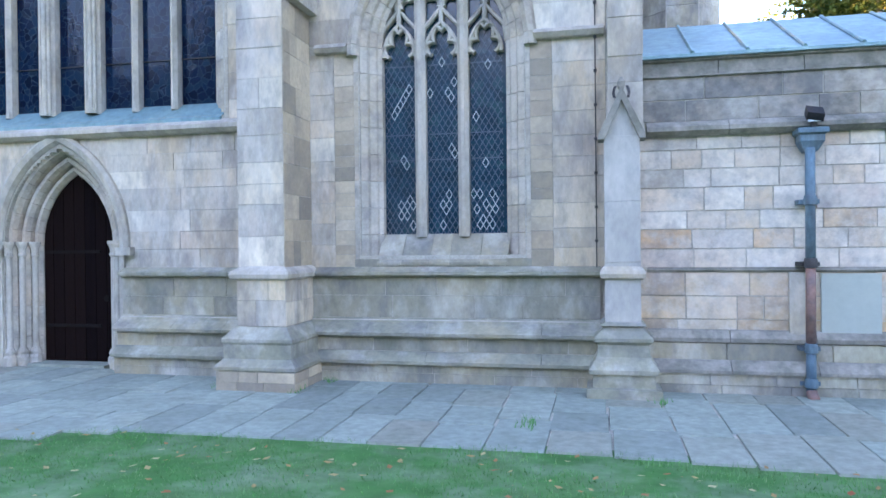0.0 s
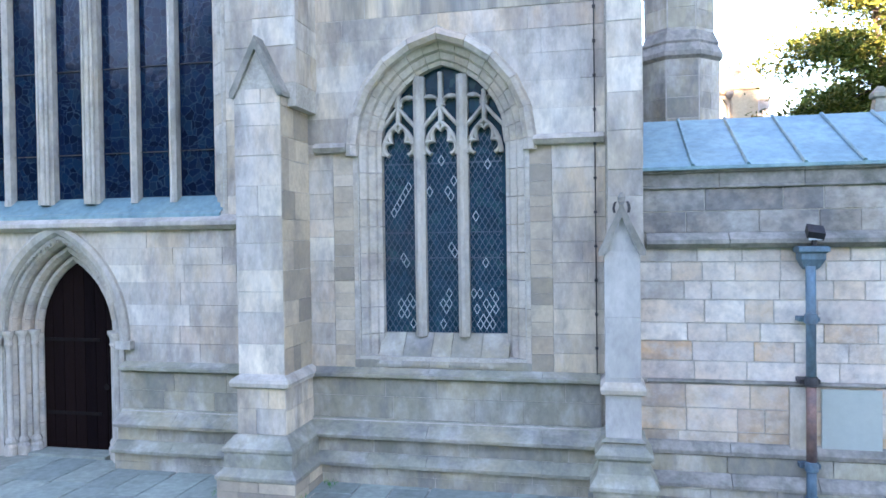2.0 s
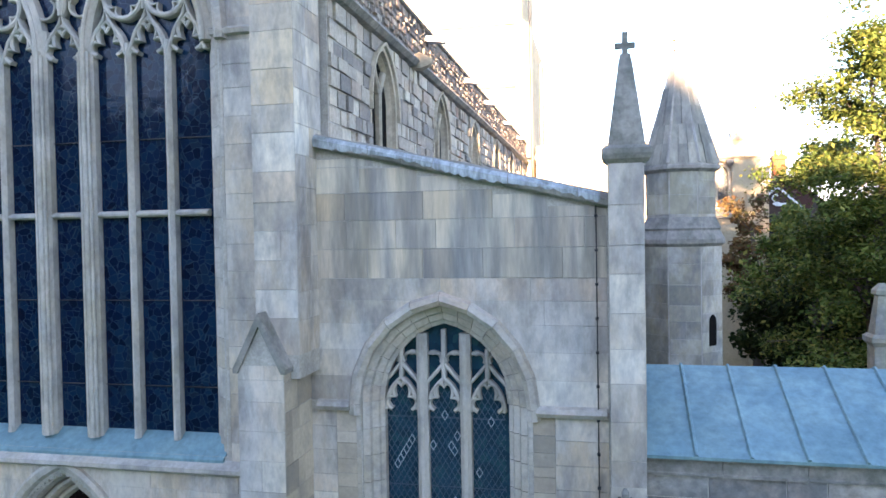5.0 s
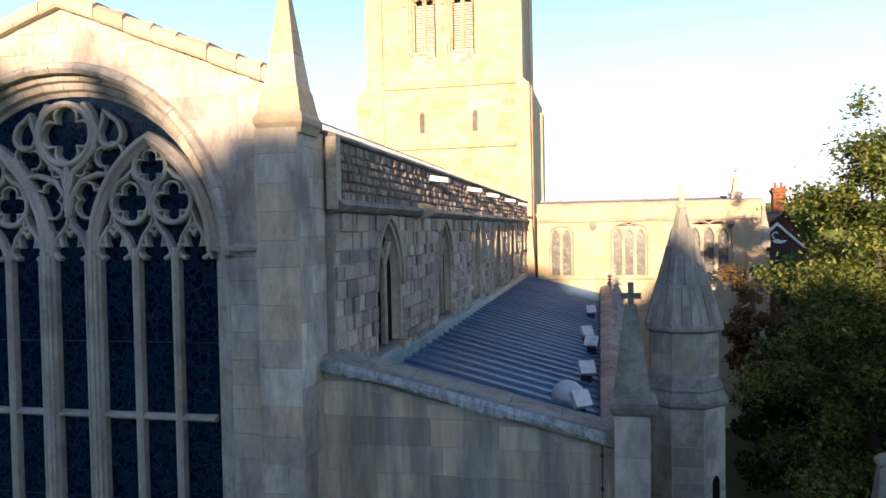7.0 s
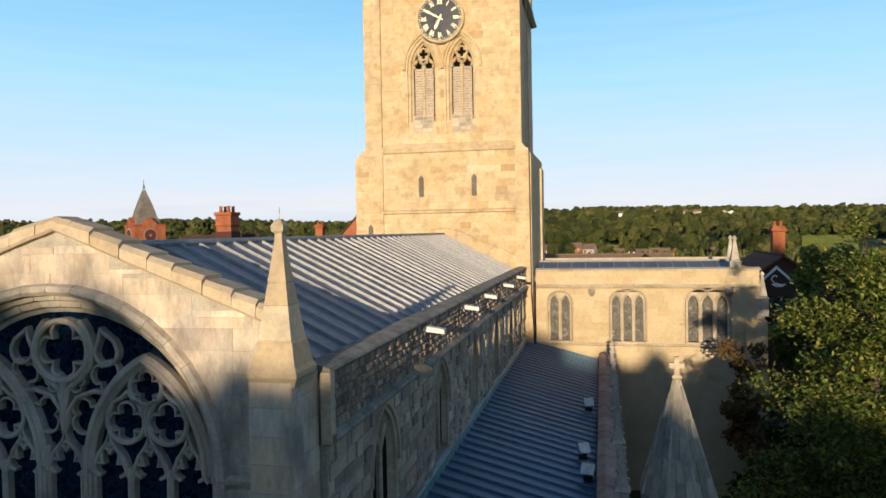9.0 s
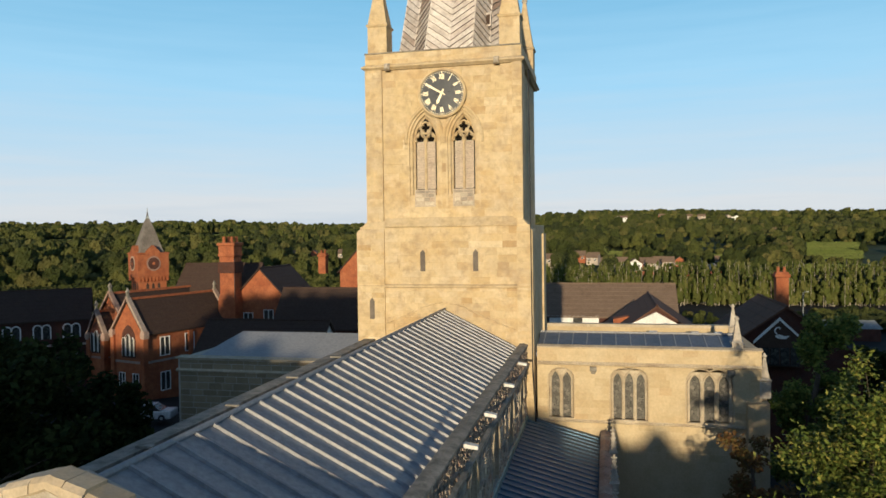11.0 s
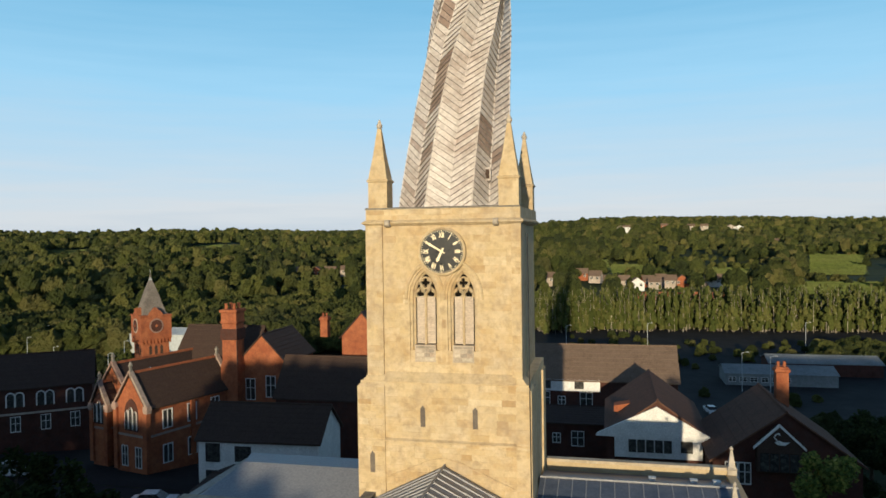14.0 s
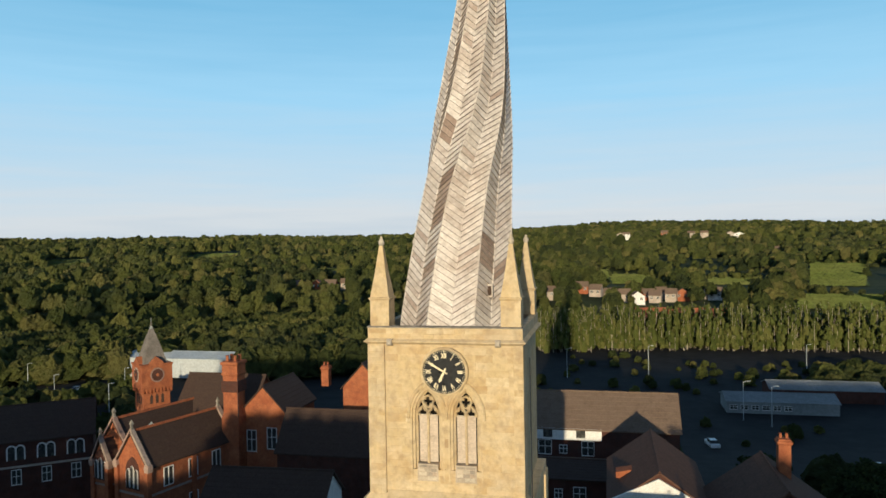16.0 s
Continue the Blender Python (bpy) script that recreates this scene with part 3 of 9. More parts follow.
def ring(mb, fn, arch, prof, n=10, z0=None, off=0.0, stones=0.0):
    """A moulding of closed profile (offset, depth) run round an arch, in one piece or in stones of about the given length."""
    cur = [arch.curve(off + o, n, z0) for o, d in prof]
    if stones:
        feet = abs(cur[0][1][0] - cur[0][0][0]) < 1e-6
        if feet:
            k = max(1, round((cur[0][1][1] - cur[0][0][1]) / stones))
            for q in cur:
                a, b = q[0], q[1]
                mid = [(a[0], a[1] + (b[1] - a[1]) * i / k) for i in range(1, k)]
                q[:] = [a] + mid + q[1:-1] + [(q[-1][0], p[1]) for p in mid[::-1]] + [q[-1]]
        m = len(cur[0]) - 1
        for i in range(m):
            g = 0.004 / max(0.05, math.dist(cur[-1][i], cur[-1][i + 1]))
            rings = []
            for w in (g, 1 - g):
                rings.append([fn(cur[j][i][0] + (cur[j][i + 1][0] - cur[j][i][0]) * w, prof[j][1], cur[j][i][1] + (cur[j][i + 1][1] - cur[j][i][1]) * w) for j in range(len(prof))])
            mb.loft(rings)
        return mb
    return mb.loft([[fn(cur[j][i][0], prof[j][1], cur[j][i][1]) for j in range(len(prof))] for i in range(len(cur[0]))])


def bar(mb, fn, pts, w, d0, d1, closed=False):
    """A chamfered stone bar along a line (u, z)."""
    n = len(pts)
    rings = []
    for i in range(n):
        a = pts[i - 1] if (i or closed) else pts[0]
        b = pts[(i + 1) % n] if (i < n - 1 or closed) else pts[-1]
        tx, tz = b[0] - a[0], b[1] - a[1]
        l = math.hypot(tx, tz) or 1
        nx, nz = -tz / l, tx / l
        u, z = pts[i]
        c = w * 0.32
        rings.append([fn(u + nx * o, d, z + nz * o) for o, d in ((-w / 2, d0), (-w / 2, d1 - c), (-w * 0.16, d1), (w * 0.16, d1), (w / 2, d1 - c), (w / 2, d0))])
    if closed:
        rings.append(rings[0])
    return mb.loft(rings, caps=not closed)


def foil(mb, fn, u, z, r, n, w, d0, d1, turn=0.0):
    pts = []
    for i in range(n * 8):
        a = 2 * math.pi * i / (n * 8)
        rr = r * (0.58 + 0.42 * abs(math.cos(n * a / 2)) ** 0.6)
        pts.append((u + rr * math.cos(a + turn), z + rr * math.sin(a + turn)))
    bar(mb, fn, pts, w, d0, d1, True)


def cusped(mb, fn, arch, lobes, depth, w, d0, d1):
    """The scalloped head of one light."""
    cur, inn = arch.curve(0, 14, arch.zs), arch.curve(-depth, 14, arch.zs)
    n = len(cur)
    pts = []
    for i in range(n):
        k = 1 - abs(math.sin(lobes * math.pi * i / (n - 1))) ** 0.8
        pts.append((cur[i][0] * (1 - k) + inn[i][0] * k, cur[i][1] * (1 - k) + inn[i][1] * k))
    bar(mb, fn, pts, w, d0, d1)
    bar(mb, fn, cur, w * 1.1, d0, d1)


def free_spans(u0, u1, za, zb, openings, off=0.0):
    spans = [(u0, u1)]
    for o in openings:
        h = max(o.half(za, off), o.half(zb, off), o.half((za + zb) / 2, off))
        if h <= 0:
            continue
        out = []
        for a, b in spans:
            if o.c - h > a:
                out.append((a, min(b, o.c - h)))
            if o.c + h < b:
                out.append((max(a, o.c + h), b))
        spans = [(a, b) for a, b in out if b - a > 0.02]
    return spans


def backing(mb, fn, u0, u1, z0, z1, openings, thick, dz=0.05, off=0.0):
    """The body of a wall, open where the openings are."""
    z = z0
    lo = min([o.z0 - off for o in openings] + [z1])
    hi = max([o.za + off + 0.1 for o in openings] + [z1 if not openings else z0])
    while z < z1 - 1e-4:
        zb = min(z1, z + dz)
        if z < lo - 1e-4:
            zb = min(z1, lo)
        elif z > hi or (len({o.zs for o in openings}) == 1 and z >= lo - 1e-4 and zb < openings[0].zs):
            zb = z1 if z > hi else openings[0].zs
        for a, b in free_spans(u0, u1, z, zb - 0.002 if z < lo - 1e-4 else zb, openings, off):
            mb.loft([[fn(a, -thick, z), fn(b, -thick, z), fn(b, 0, z), fn(a, 0, z)], [fn(a, -thick, zb), fn(b, -thick, zb), fn(b, 0, zb), fn(a, 0, zb)]])
        z = zb


rng = random.Random(7)
BLOCKS = []
for k in range(6):
    m_ = Mesh()
    j = [rng.uniform(-0.006, 0.006) for _ in range(8)]
    c, cz = 0.005, 0.012
    m_.add([(-.5, -.5, -.5), (.5, -.5, -.5), (.5, -.5, .5), (-.5, -.5, .5),
            (-.5, .3, -.5), (.5, .3, -.5), (.5, .3, .5), (-.5, .3, .5),
            (-.5 + c, .5, -.5 + cz + j[0]), (.5 - c, .5, -.5 + cz + j[1]), (.5 - c, .5, .5 - cz + j[2]), (-.5 + c, .5, .5 - cz + j[3])],
           [(0, 1, 5, 4), (1, 2, 6, 5), (2, 3, 7, 6), (3, 0, 4, 7), (4, 5, 9, 8), (5, 6, 10, 9), (6, 7, 11, 10), (7, 4, 8, 11), (8, 9, 10, 11)])
    BLOCKS.append(m_.mesh("block"))
BLOCK_OF = {}


def block_mesh(mat):
    if mat not in BLOCK_OF:
        out = []
        for b in BLOCKS:
            c = b.copy()
            c.materials.append(M[mat])
            out.append(c)
        BLOCK_OF[mat] = out
    return rng.choice(BLOCK_OF[mat])


def laid(fn, u0, u1, z0, z1, openings=(), ch=(0.24, 0.34), bl=(0.45, 0.95), off=0.0, top=None):
    """Courses of blocks: yields (ua, ub, za, zb, outline); an outline only beside the curve of an opening."""
    z = z0
    while z < z1 - 0.05:
        h = rng.uniform(*ch)
        zb = z + h if z + h < z1 - 0.12 else z1
        for a, b in free_spans(u0, u1, z, zb, openings, off):
            u = a
            while u < b - 0.02:
                l = rng.uniform(*bl)
                ub = u + l if u + l < b - 0.22 else b
                zt = zb
                if top:
                    zt = min(zb, top(u), top(ub))
                if zt - z > 0.06:
                    left, right = [(u, z), (u, zt)], [(ub, z), (ub, zt)]
                    cut = False
                    for o in openings:
                        hm = max(o.half(z, off), o.half(zb, off), o.half((z + zb) / 2, off))
                        if hm <= 0 or zt <= o.zs:
                            continue
                        zz = [z + (zt - z) * k / 4 for k in range(5)]
                        if abs(u - (o.c + hm)) < 1e-6:
                            left, cut = [(o.c + max(0.004, o.half(q, off)), q) for q in zz], True
                        if abs(ub - (o.c - hm)) < 1e-6:
                            right, cut = [(o.c - max(0.004, o.half(q, off)), q) for q in zz], True
                    yield u, ub, z, zt, (left + right[::-1] if cut else None)
                u = ub
        z = zb


def cut_stone(fn, outline, p, gap):
    """A stone cut to the curve of an arch."""
    cu = sum(q[0] for q in outline) / len(outline)
    cz = sum(q[1] for q in outline) / len(outline)
    su = max(0.3, 1 - gap / max(0.05, max(q[0] for q in outline) - min(q[0] for q in outline)))
    sz = 1 - gap / max(0.05, max(q[1] for q in outline) - min(q[1] for q in outline))
    inner = [(cu + (a - cu) * su, cz + (z - cz) * sz) for a, z in outline]
    return Mesh().loft([[fn(a, -0.03, z) for a, z in inner], [fn(a, p, z) for a, z in inner]])


def ashlar(parent, fn, u0, u1, z0, z1, mat, openings=(), ch=(0.24, 0.34), bl=(0.45, 0.95), off=0.0, top=None, name="stone_block", proud=0.008, gap=0.004, rough=0.0035):
    """Single stones, each an object, on the face of a wall."""
    for a, b, za, zb, outline in laid(fn, u0, u1, z0, z1, openings, ch, bl, off, top):
        pr = proud + rng.uniform(-rough, rough)
        if outline:
            part(name, cut_stone(fn, outline, pr, gap), mat, parent)
            continue
        ob = new(name, block_mesh(mat))
        o = Vector(fn((a + b) / 2, 0, (za + zb) / 2))
        n = Vector(fn((a + b) / 2, 1, (za + zb) / 2)) - o
        u = n.cross(Vector((0, 0, 1)))
        d = 0.05
        m = Matrix.Identity(4)
        for i, ax in enumerate((u * (b - a - gap), n * d, Vector((0, 0, zb - za - gap)))):
            m[0][i], m[1][i], m[2][i] = ax
        m.translation = o + n * (pr - d / 2)
        seat(ob, parent)
        ob.matrix_basis = m


def ashlar_joined(mb, fn, u0, u1, z0, z1, openings=(), ch=(0.2, 0.3), bl=(0.3, 0.7), off=0.0, top=None, proud=0.015, gap=0.015, rough=0.01):
    for a, b, za, zb, outline in laid(fn, u0, u1, z0, z1, openings, ch, bl, off, top):
        g, p = gap / 2, proud + rng.uniform(-rough, rough)
        if outline:
            s = cut_stone(fn, outline, p, gap)
            mb.add(s.v, s.f)
            continue
        c = min(0.02, (b - a) * 0.2)
        mb.add([fn(a + g, -0.02, za + g), fn(b - g, -0.02, za + g), fn(b - g, -0.02, zb - g), fn(a + g, -0.02, zb - g),
                fn(a + g + c, p, za + g + c), fn(b - g - c, p, za + g + c), fn(b - g - c, p, zb - g - c), fn(a + g + c, p, zb - g - c)],
               [(0, 1, 5, 4), (1, 2, 6, 5), (2, 3, 7, 6), (3, 0, 4, 7), (4, 5, 6, 7)])


def strip(mb, fn, u0, u1, prof):
    """A moulding of profile (depth, z) run level along a wall."""
    return mb.loft([[fn(u0, d, z) for d, z in prof], [fn(u1, d, z) for d, z in prof]])


def structure(name, label):
    return thing(name, (0, 0, 0), label, "wall", kind="structure")

# ---- chapel east wall: the gabled wall beside the chancel, with a three-light window ----
WY = 9.3
E_ = east(WY)


def chapel_top(u):
    return 8.0 - 0.232 * (u + 3.45)


CW = Arch(-1.97, 0.86, 1.95, 4.55, 5.62)        # clear opening of the chapel window
wall = structure("wall_chapel_east", "weathered buff ashlar wall under a sloping lead-flashed coping")
mb = Mesh()
backing(mb, E_, -4.2, 0.2, 0, 7.0, [CW], 0.7, off=0.26)
mb.prism([(-4.2, 7.0), (0.2, 7.0), (0.2, chapel_top(0.2)), (-4.2, chapel_top(-4.2))], E_, -0.7, 0)
part("wall_core", mb, "mortar", wall)
for a, q in ((-3.83, -3.45), (-0.49, 0.18)):
    ashlar(wall, E_, a, q, 1.53, 4.46, "ashlar", bl=(0.38, 0.7))
for a, q in ((-3.45, -3.165), (-0.775, -0.49)):
    ashlar(wall, E_, a, q, 1.53, 4.46, "ashlar_mixed", ch=(0.13, 0.24), bl=(0.11, 0.16), name="quoin")
ashlar(wall, E_, -3.83, 0.18, 4.58, 6.24, "ashlar", [CW], off=0.42, bl=(0.5, 1.1), ch=(0.3, 0.4))
ashlar(wall, E_, -3.83, 0.18, 6.24, 8.2, "ashlar_streaked", top=chapel_top, bl=(0.5, 1.1), ch=(0.3, 0.4))
mb = Mesh()
strip(mb, E_, -3.7, -3.24, [(0, 4.45), (0.08, 4.46), (0.125, 4.52), (0.08, 4.57), (0, 4.60)])
strip(mb, E_, -0.72, 0.16, [(0, 4.45), (0.08, 4.46), (0.125, 4.52), (0.08, 4.57), (0, 4.60)])
part("string_course", mb, "dressed", wall)
cop = thing("coping", (-1.7, 9.3, 7.4), "sloping gable coping of lichened stone with lead flashing", "coping", kind="structure")
for i in range(6):
    a, b = -3.75 + i * 0.66, -3.75 + (i + 1) * 0.66 - 0.006
    j = rng.uniform(-0.01, 0.01)
    rows = []
    for u in (a, b):
        z = chapel_top(u) + j
        rows.append([E_(u, 0.05, z - 0.03), E_(u, 0.10, z), E_(u, 0.11, z + 0.07), E_(u, 0.0, z + 0.17), E_(u, -0.5, z + 0.19), E_(u, -0.5, z)])
    part("coping_stone", Mesh().loft(rows), "coping_stone", cop)
u = -3.72
while u < 0.1:                                  # dressed lead over the coping, its hem cut in scallops
    ub = min(0.12, u + rng.uniform(0.8, 1.1))
    n = max(6, int((ub - u) / 0.055))
    top, low = [], []
    for i in range(n + 1):
        q = u + (ub - 0.012 - u) * i / n
        z = chapel_top(q)
        drop = (0.055 + 0.03 * math.sin(q * 3.1)) + 0.045 * abs(math.sin(q * 21 + math.sin(q * 7)))
        low.append((q, z + 0.10 - drop))
        top.append((q, z))
    mb = Mesh().loft([[E_(q, 0.128, zl), E_(q, 0.125, z + 0.085), E_(q, 0.06, z + 0.145), E_(q, 0.055, z + 0.135), E_(q, 0.118, z + 0.08), E_(q, 0.121, zl)] for (q, zl), (_, z) in zip(low, top)])
    part("lead_flashing", mb, "lead_flashing", cop, "pale streaked lead flashing with a ragged hem")
    u = ub


def plinth(name, label, u0, u1, fn, mat):
    """Stepped base: courses of stone between weathered offsets."""
    w = structure(name, label)
    body = Mesh()
    strip(body, fn, u0, u1, [(-0.3, 0), (0.26, 0), (0.26, 0.30), (0.18, 0.40), (0.17, 0.66), (0.09, 0.84), (0.05, 0.84), (0.05, 1.42), (-0.3, 1.42)])
    part("plinth_core", body, "mortar", w)
    u = u0
    while u < u1 - 0.01:
        ub = min(u1, u + rng.uniform(0.8, 1.5))
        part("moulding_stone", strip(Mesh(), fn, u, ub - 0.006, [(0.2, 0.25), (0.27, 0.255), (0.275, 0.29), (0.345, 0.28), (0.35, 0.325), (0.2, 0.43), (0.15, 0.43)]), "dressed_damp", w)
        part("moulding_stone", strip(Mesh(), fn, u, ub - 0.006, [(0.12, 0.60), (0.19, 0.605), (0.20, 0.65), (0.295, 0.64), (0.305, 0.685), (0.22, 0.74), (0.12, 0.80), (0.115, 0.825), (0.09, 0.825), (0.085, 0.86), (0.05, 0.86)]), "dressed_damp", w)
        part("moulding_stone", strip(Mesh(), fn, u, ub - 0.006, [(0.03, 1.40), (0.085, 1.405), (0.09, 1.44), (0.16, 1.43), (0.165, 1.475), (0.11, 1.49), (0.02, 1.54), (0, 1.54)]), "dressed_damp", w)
        u = ub
    for d, za, zb in ((0.26, 0.0, 0.29), (0.175, 0.43, 0.64), (0.05, 0.86, 1.40)):
        f2 = (lambda q: (lambda u_, d_, z_: fn(u_, d_ + q, z_)))(d)
        ashlar(w, f2, u0, u1, za, zb, mat, ch=(0.14, 0.16) if za == 0 else (0.2, 0.3), bl=(0.6, 1.3))
    return w


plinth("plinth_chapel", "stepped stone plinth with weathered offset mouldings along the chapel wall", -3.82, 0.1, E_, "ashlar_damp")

# conductor tape down the chapel wall
cond = thing("lightning_conductor", (0.08, 9.2, 0.9), "dark conductor tape clipped down the stone wall", "cable")
mb = Mesh()
mb.box(0.045, 0.06, 9.255, 9.275, 0.9, 7.2)
part("tape", mb, "iron", cond)
clip = Mesh().box(-0.02, 0.02, -0.02, 0.03, -0.015, 0.015).mesh("clip")
for i in range(15):
    ob = part("clip", clip, "iron", cond)
    ob.matrix_basis = Matrix.Translation((0.052, 9.262, 1.0 + i * 0.43))


# chapel window
win = thing("window_1", (-1.97, 9.3, 1.55), "three-light traceried window with diamond leaded panes", "window", kind="structure")
G = east(9.66)
mb = Mesh()
ring(mb, E_, CW, [(0.0, -0.36), (0.0, -0.22), (0.05, -0.20), (0.07, -0.16), (0.15, -0.13), (0.17, -0.07), (0.26, -0.04), (0.28, 0.010), (0.335, 0.012), (0.34, -0.36)], 8, z0=1.61, stones=0.36)
part("jamb_moulding", mb, "voussoir", win)
mb = Mesh()
ring(mb, E_, CW, [(0.26, -0.01), (0.27, 0.07), (0.33, 0.12), (0.40, 0.09), (0.44, 0.0)], 5, z0=4.40, stones=0.5)
part("hood_mould", mb, "voussoir", win)
sill_joints = [-2.86, -2.52, -2.13, -1.86, -1.45, -1.08]
for a, q in zip(sill_joints, sill_joints[1:]):
    part("sill_stone", Mesh().loft([[E_(u, d, z) for d, z in ((-0.36, 1.55), (0.03, 1.56), (0.03, 1.60), (-0.3, 1.98), (-0.36, 1.98))] for u in (a + 0.003, q - 0.003)]), "ashlar_damp", win)
for a, q in ((-3.17, -2.83), (-1.11, -0.77)):
    part("sill_stone", Mesh().loft([[E_(u, t, z) for t, z in ((-0.36, 1.53), (0.02, 1.53), (0.02, 1.64), (-0.36, 1.72))] for u in (a, q)]), "ashlar_damp", win)
LW = 0.443
lights = [-2.595, -1.998, -1.40]
for u in (-2.297, -1.70):
    mb = Mesh()
    h = CW.half(4.9)
    bar(mb, G, [(u, 1.94), (u, CW.zs + 0.93)], 0.15, -0.02, 0.17)
    part("mullion", mb, "dressed", win)
mb = Mesh()
for u in lights:
    cusped(mb, G, Arch(u, 0.225, 4.2, 4.42, 4.86), 4, 0.085, 0.05, -0.02, 0.13)
    bar(mb, G, [(u, 4.86), (u, CW.zs + (0.98 if abs(u + 1.998) < 0.1 else 0.72))], 0.06, -0.02, 0.13)
    for s in (-1, 1):
        cusped(mb, G, Arch(u + s * 0.15, 0.13, 4.9, 5.08, 5.22), 2, 0.03, 0.035, -0.02, 0.11)
        bar(mb, G, [(u + s * 0.29, 4.55), (u + s * 0.26, 4.78), (u + s * 0.12, 4.93), (u + s * 0.02, 5.05)], 0.05, -0.02, 0.12)
part("tracery", mb, "dressed", win, "curving stone tracery bars")
for u in lights:
    mb = Mesh()
    mb.prism([(u - 0.3, 1.95), (u + 0.3, 1.95), (u + 0.3, 4.4), (u - 0.3, 4.4)], G, 0.0, 0.012)
    part("pane", mb, "quarry_glass", win)
mb = Mesh()
mb.prism(CW.curve(0.0, 10, 4.4), G, 0.0, 0.012)
part("pane", mb, "quarry_glass", win)
RENEWED = [[(-0.09 + 0.0425 * i, 3.62 + 0.07 * i) for i in range(6)] + [(0.05, 2.95), (0.09, 2.88), (0.0, 2.30), (0.09, 2.30), (0.13, 2.44), (0.17, 2.3), (0.09, 2.16), (-0.03, 2.16), (0.17, 2.1)],
           [(0.0, 4.33), (0.14, 4.05), (-0.17, 3.92), (0.08, 3.95), (0.12, 3.88), (0.12, 3.06), (0.16, 3.0), (0.09, 2.5), (0.0, 2.37), (0.09, 2.3), (0.04, 2.23), (0.0, 2.1)],
           [(0.02, 4.28), (-0.15, 3.6), (-0.03, 2.9), (-0.17, 2.44), (-0.09, 2.44), (0.09, 2.44), (0.0, 2.37), (0.13, 2.37), (-0.13, 2.30), (0.05, 2.3), (0.13, 2.23), (-0.05, 2.2), (0.05, 2.16), (-0.09, 2.1), (0.09, 2.1), (0.0, 2.05)]]
for u in lights:                                     # diamond lead
    mb, br = Mesh(), Mesh()
    hw, z0, z1, p, q = 0.225, 1.96, 4.72, 0.085, 0.14
    for s in (-1, 1):
        k = -40
        while k < 60:
            pts = []
            za = z0 + k * q
            for uu, zz in ((u - hw, za), (u + hw, za + s * 2 * hw / p * q)):
                pts.append((uu, zz))
            (ua, a), (ub, b) = pts
            lo, hi = 0.0, 1.0
            if b != a:
                t0, t1 = sorted(((z0 - a) / (b - a), (z1 - a) / (b - a)))
                lo, hi = max(0, t0), min(1, t1)
            if hi > lo:
                A = (ua + (ub - ua) * lo, a + (b - a) * lo)
                B = (ua + (ub - ua) * hi, a + (b - a) * hi)
                dx, dz = B[0] - A[0], B[1] - A[1]
                l = math.hypot(dx, dz)
                nx, nz = -dz / l * 0.0045, dx / l * 0.0045
                mb.prism([(A[0] - nx, A[1] - nz), (B[0] - nx, B[1] - nz), (B[0] + nx, B[1] + nz), (A[0] + nx, A[1] + nz)], G, 0.01, 0.02)
            k += 1
    for zz in (3.0, 3.35, 4.3):
        mb.box(u - hw, u + hw, 9.635, 9.645, zz, zz + 0.012)
    part("lead_came", mb, "came", win)
    drawn = set()
    for du, zc in RENEWED[lights.index(u)]:          # renewed quarries with bright leads
        i = round((du + hw) * 2 / p)
        k = round((zc - z0) * 2 / q)
        k += 1 - (k - i) % 2
        cu, cz = u - hw + i * p / 2, z0 + k * q / 2
        cs = [(cu - p / 2, cz), (cu, cz + q / 2), (cu + p / 2, cz), (cu, cz - q / 2)]
        for (ua, za), (ub, zb) in zip(cs, cs[1:] + cs[:1]):
            key = (round((ua + ub) * 500), round((za + zb) * 500))
            if key in drawn:
                continue
            drawn.add(key)
            l = math.hypot(ub - ua, zb - za)
            nx, nz = -(zb - za) / l * 0.005, (ub - ua) / l * 0.005
            br.prism([(ua - nx, za - nz), (ub - nx, zb - nz), (ub + nx, zb + nz), (ua + nx, za + nz)], G, 0.015, 0.026)
    part("renewed_lead", br, "came_bright", win)

# ---- chancel east wall with the great window and the door ----
GW = Arch(-7.79, 2.39, 4.0, 9.7, 12.03)
wall = structure("wall_chancel_east", "tall gabled chancel wall of weathered buff ashlar")
mb = Mesh()

DR = Arch(-7.83, 0.64, 0.0, 1.88, 2.98)
backing(mb, E_, -12.6, -4.204, 0, 3.4, [Arch(-7.83, 1.0, 0, 1.88, 3.3)], 0.8)
backing(mb, E_, -12.6, -4.204, 3.4, 11.4, [GW], 0.8, off=0.29)
GA = -7.64                                      # apex of the gable


def gable_top(u):
    return 13.31 - (0.398 if u > GA else 0.345) * abs(u - GA)


for i in range(22):
    za, zb = 11.4 + i * 0.05, 11.45 + i * 0.05
    backing(mb, E_, max(-12.6, GA - (13.29 - zb) / 0.345), min(-4.204, GA + (13.29 - zb) / 0.398), za, zb, [GW], 0.8, off=0.29)
mb.prism([(-9.93, 12.5), (-5.65, 12.5), (GA, 13.29)], E_, -0.8, 0)
part("wall_core", mb, "mortar", wall)
ashlar(wall, E_, -12.5, -4.3, 1.53, 3.46, "ashlar", [Arch(-7.83, 1.15, 0, 1.9, 3.4)], bl=(0.5, 1.2))
ashlar(wall, E_, -12.5, -4.3, 3.6, 12.0, "ashlar", [GW], off=0.36, ch=(0.3, 0.4), bl=(0.5, 1.0), top=lambda u: gable_top(u) - 0.02)
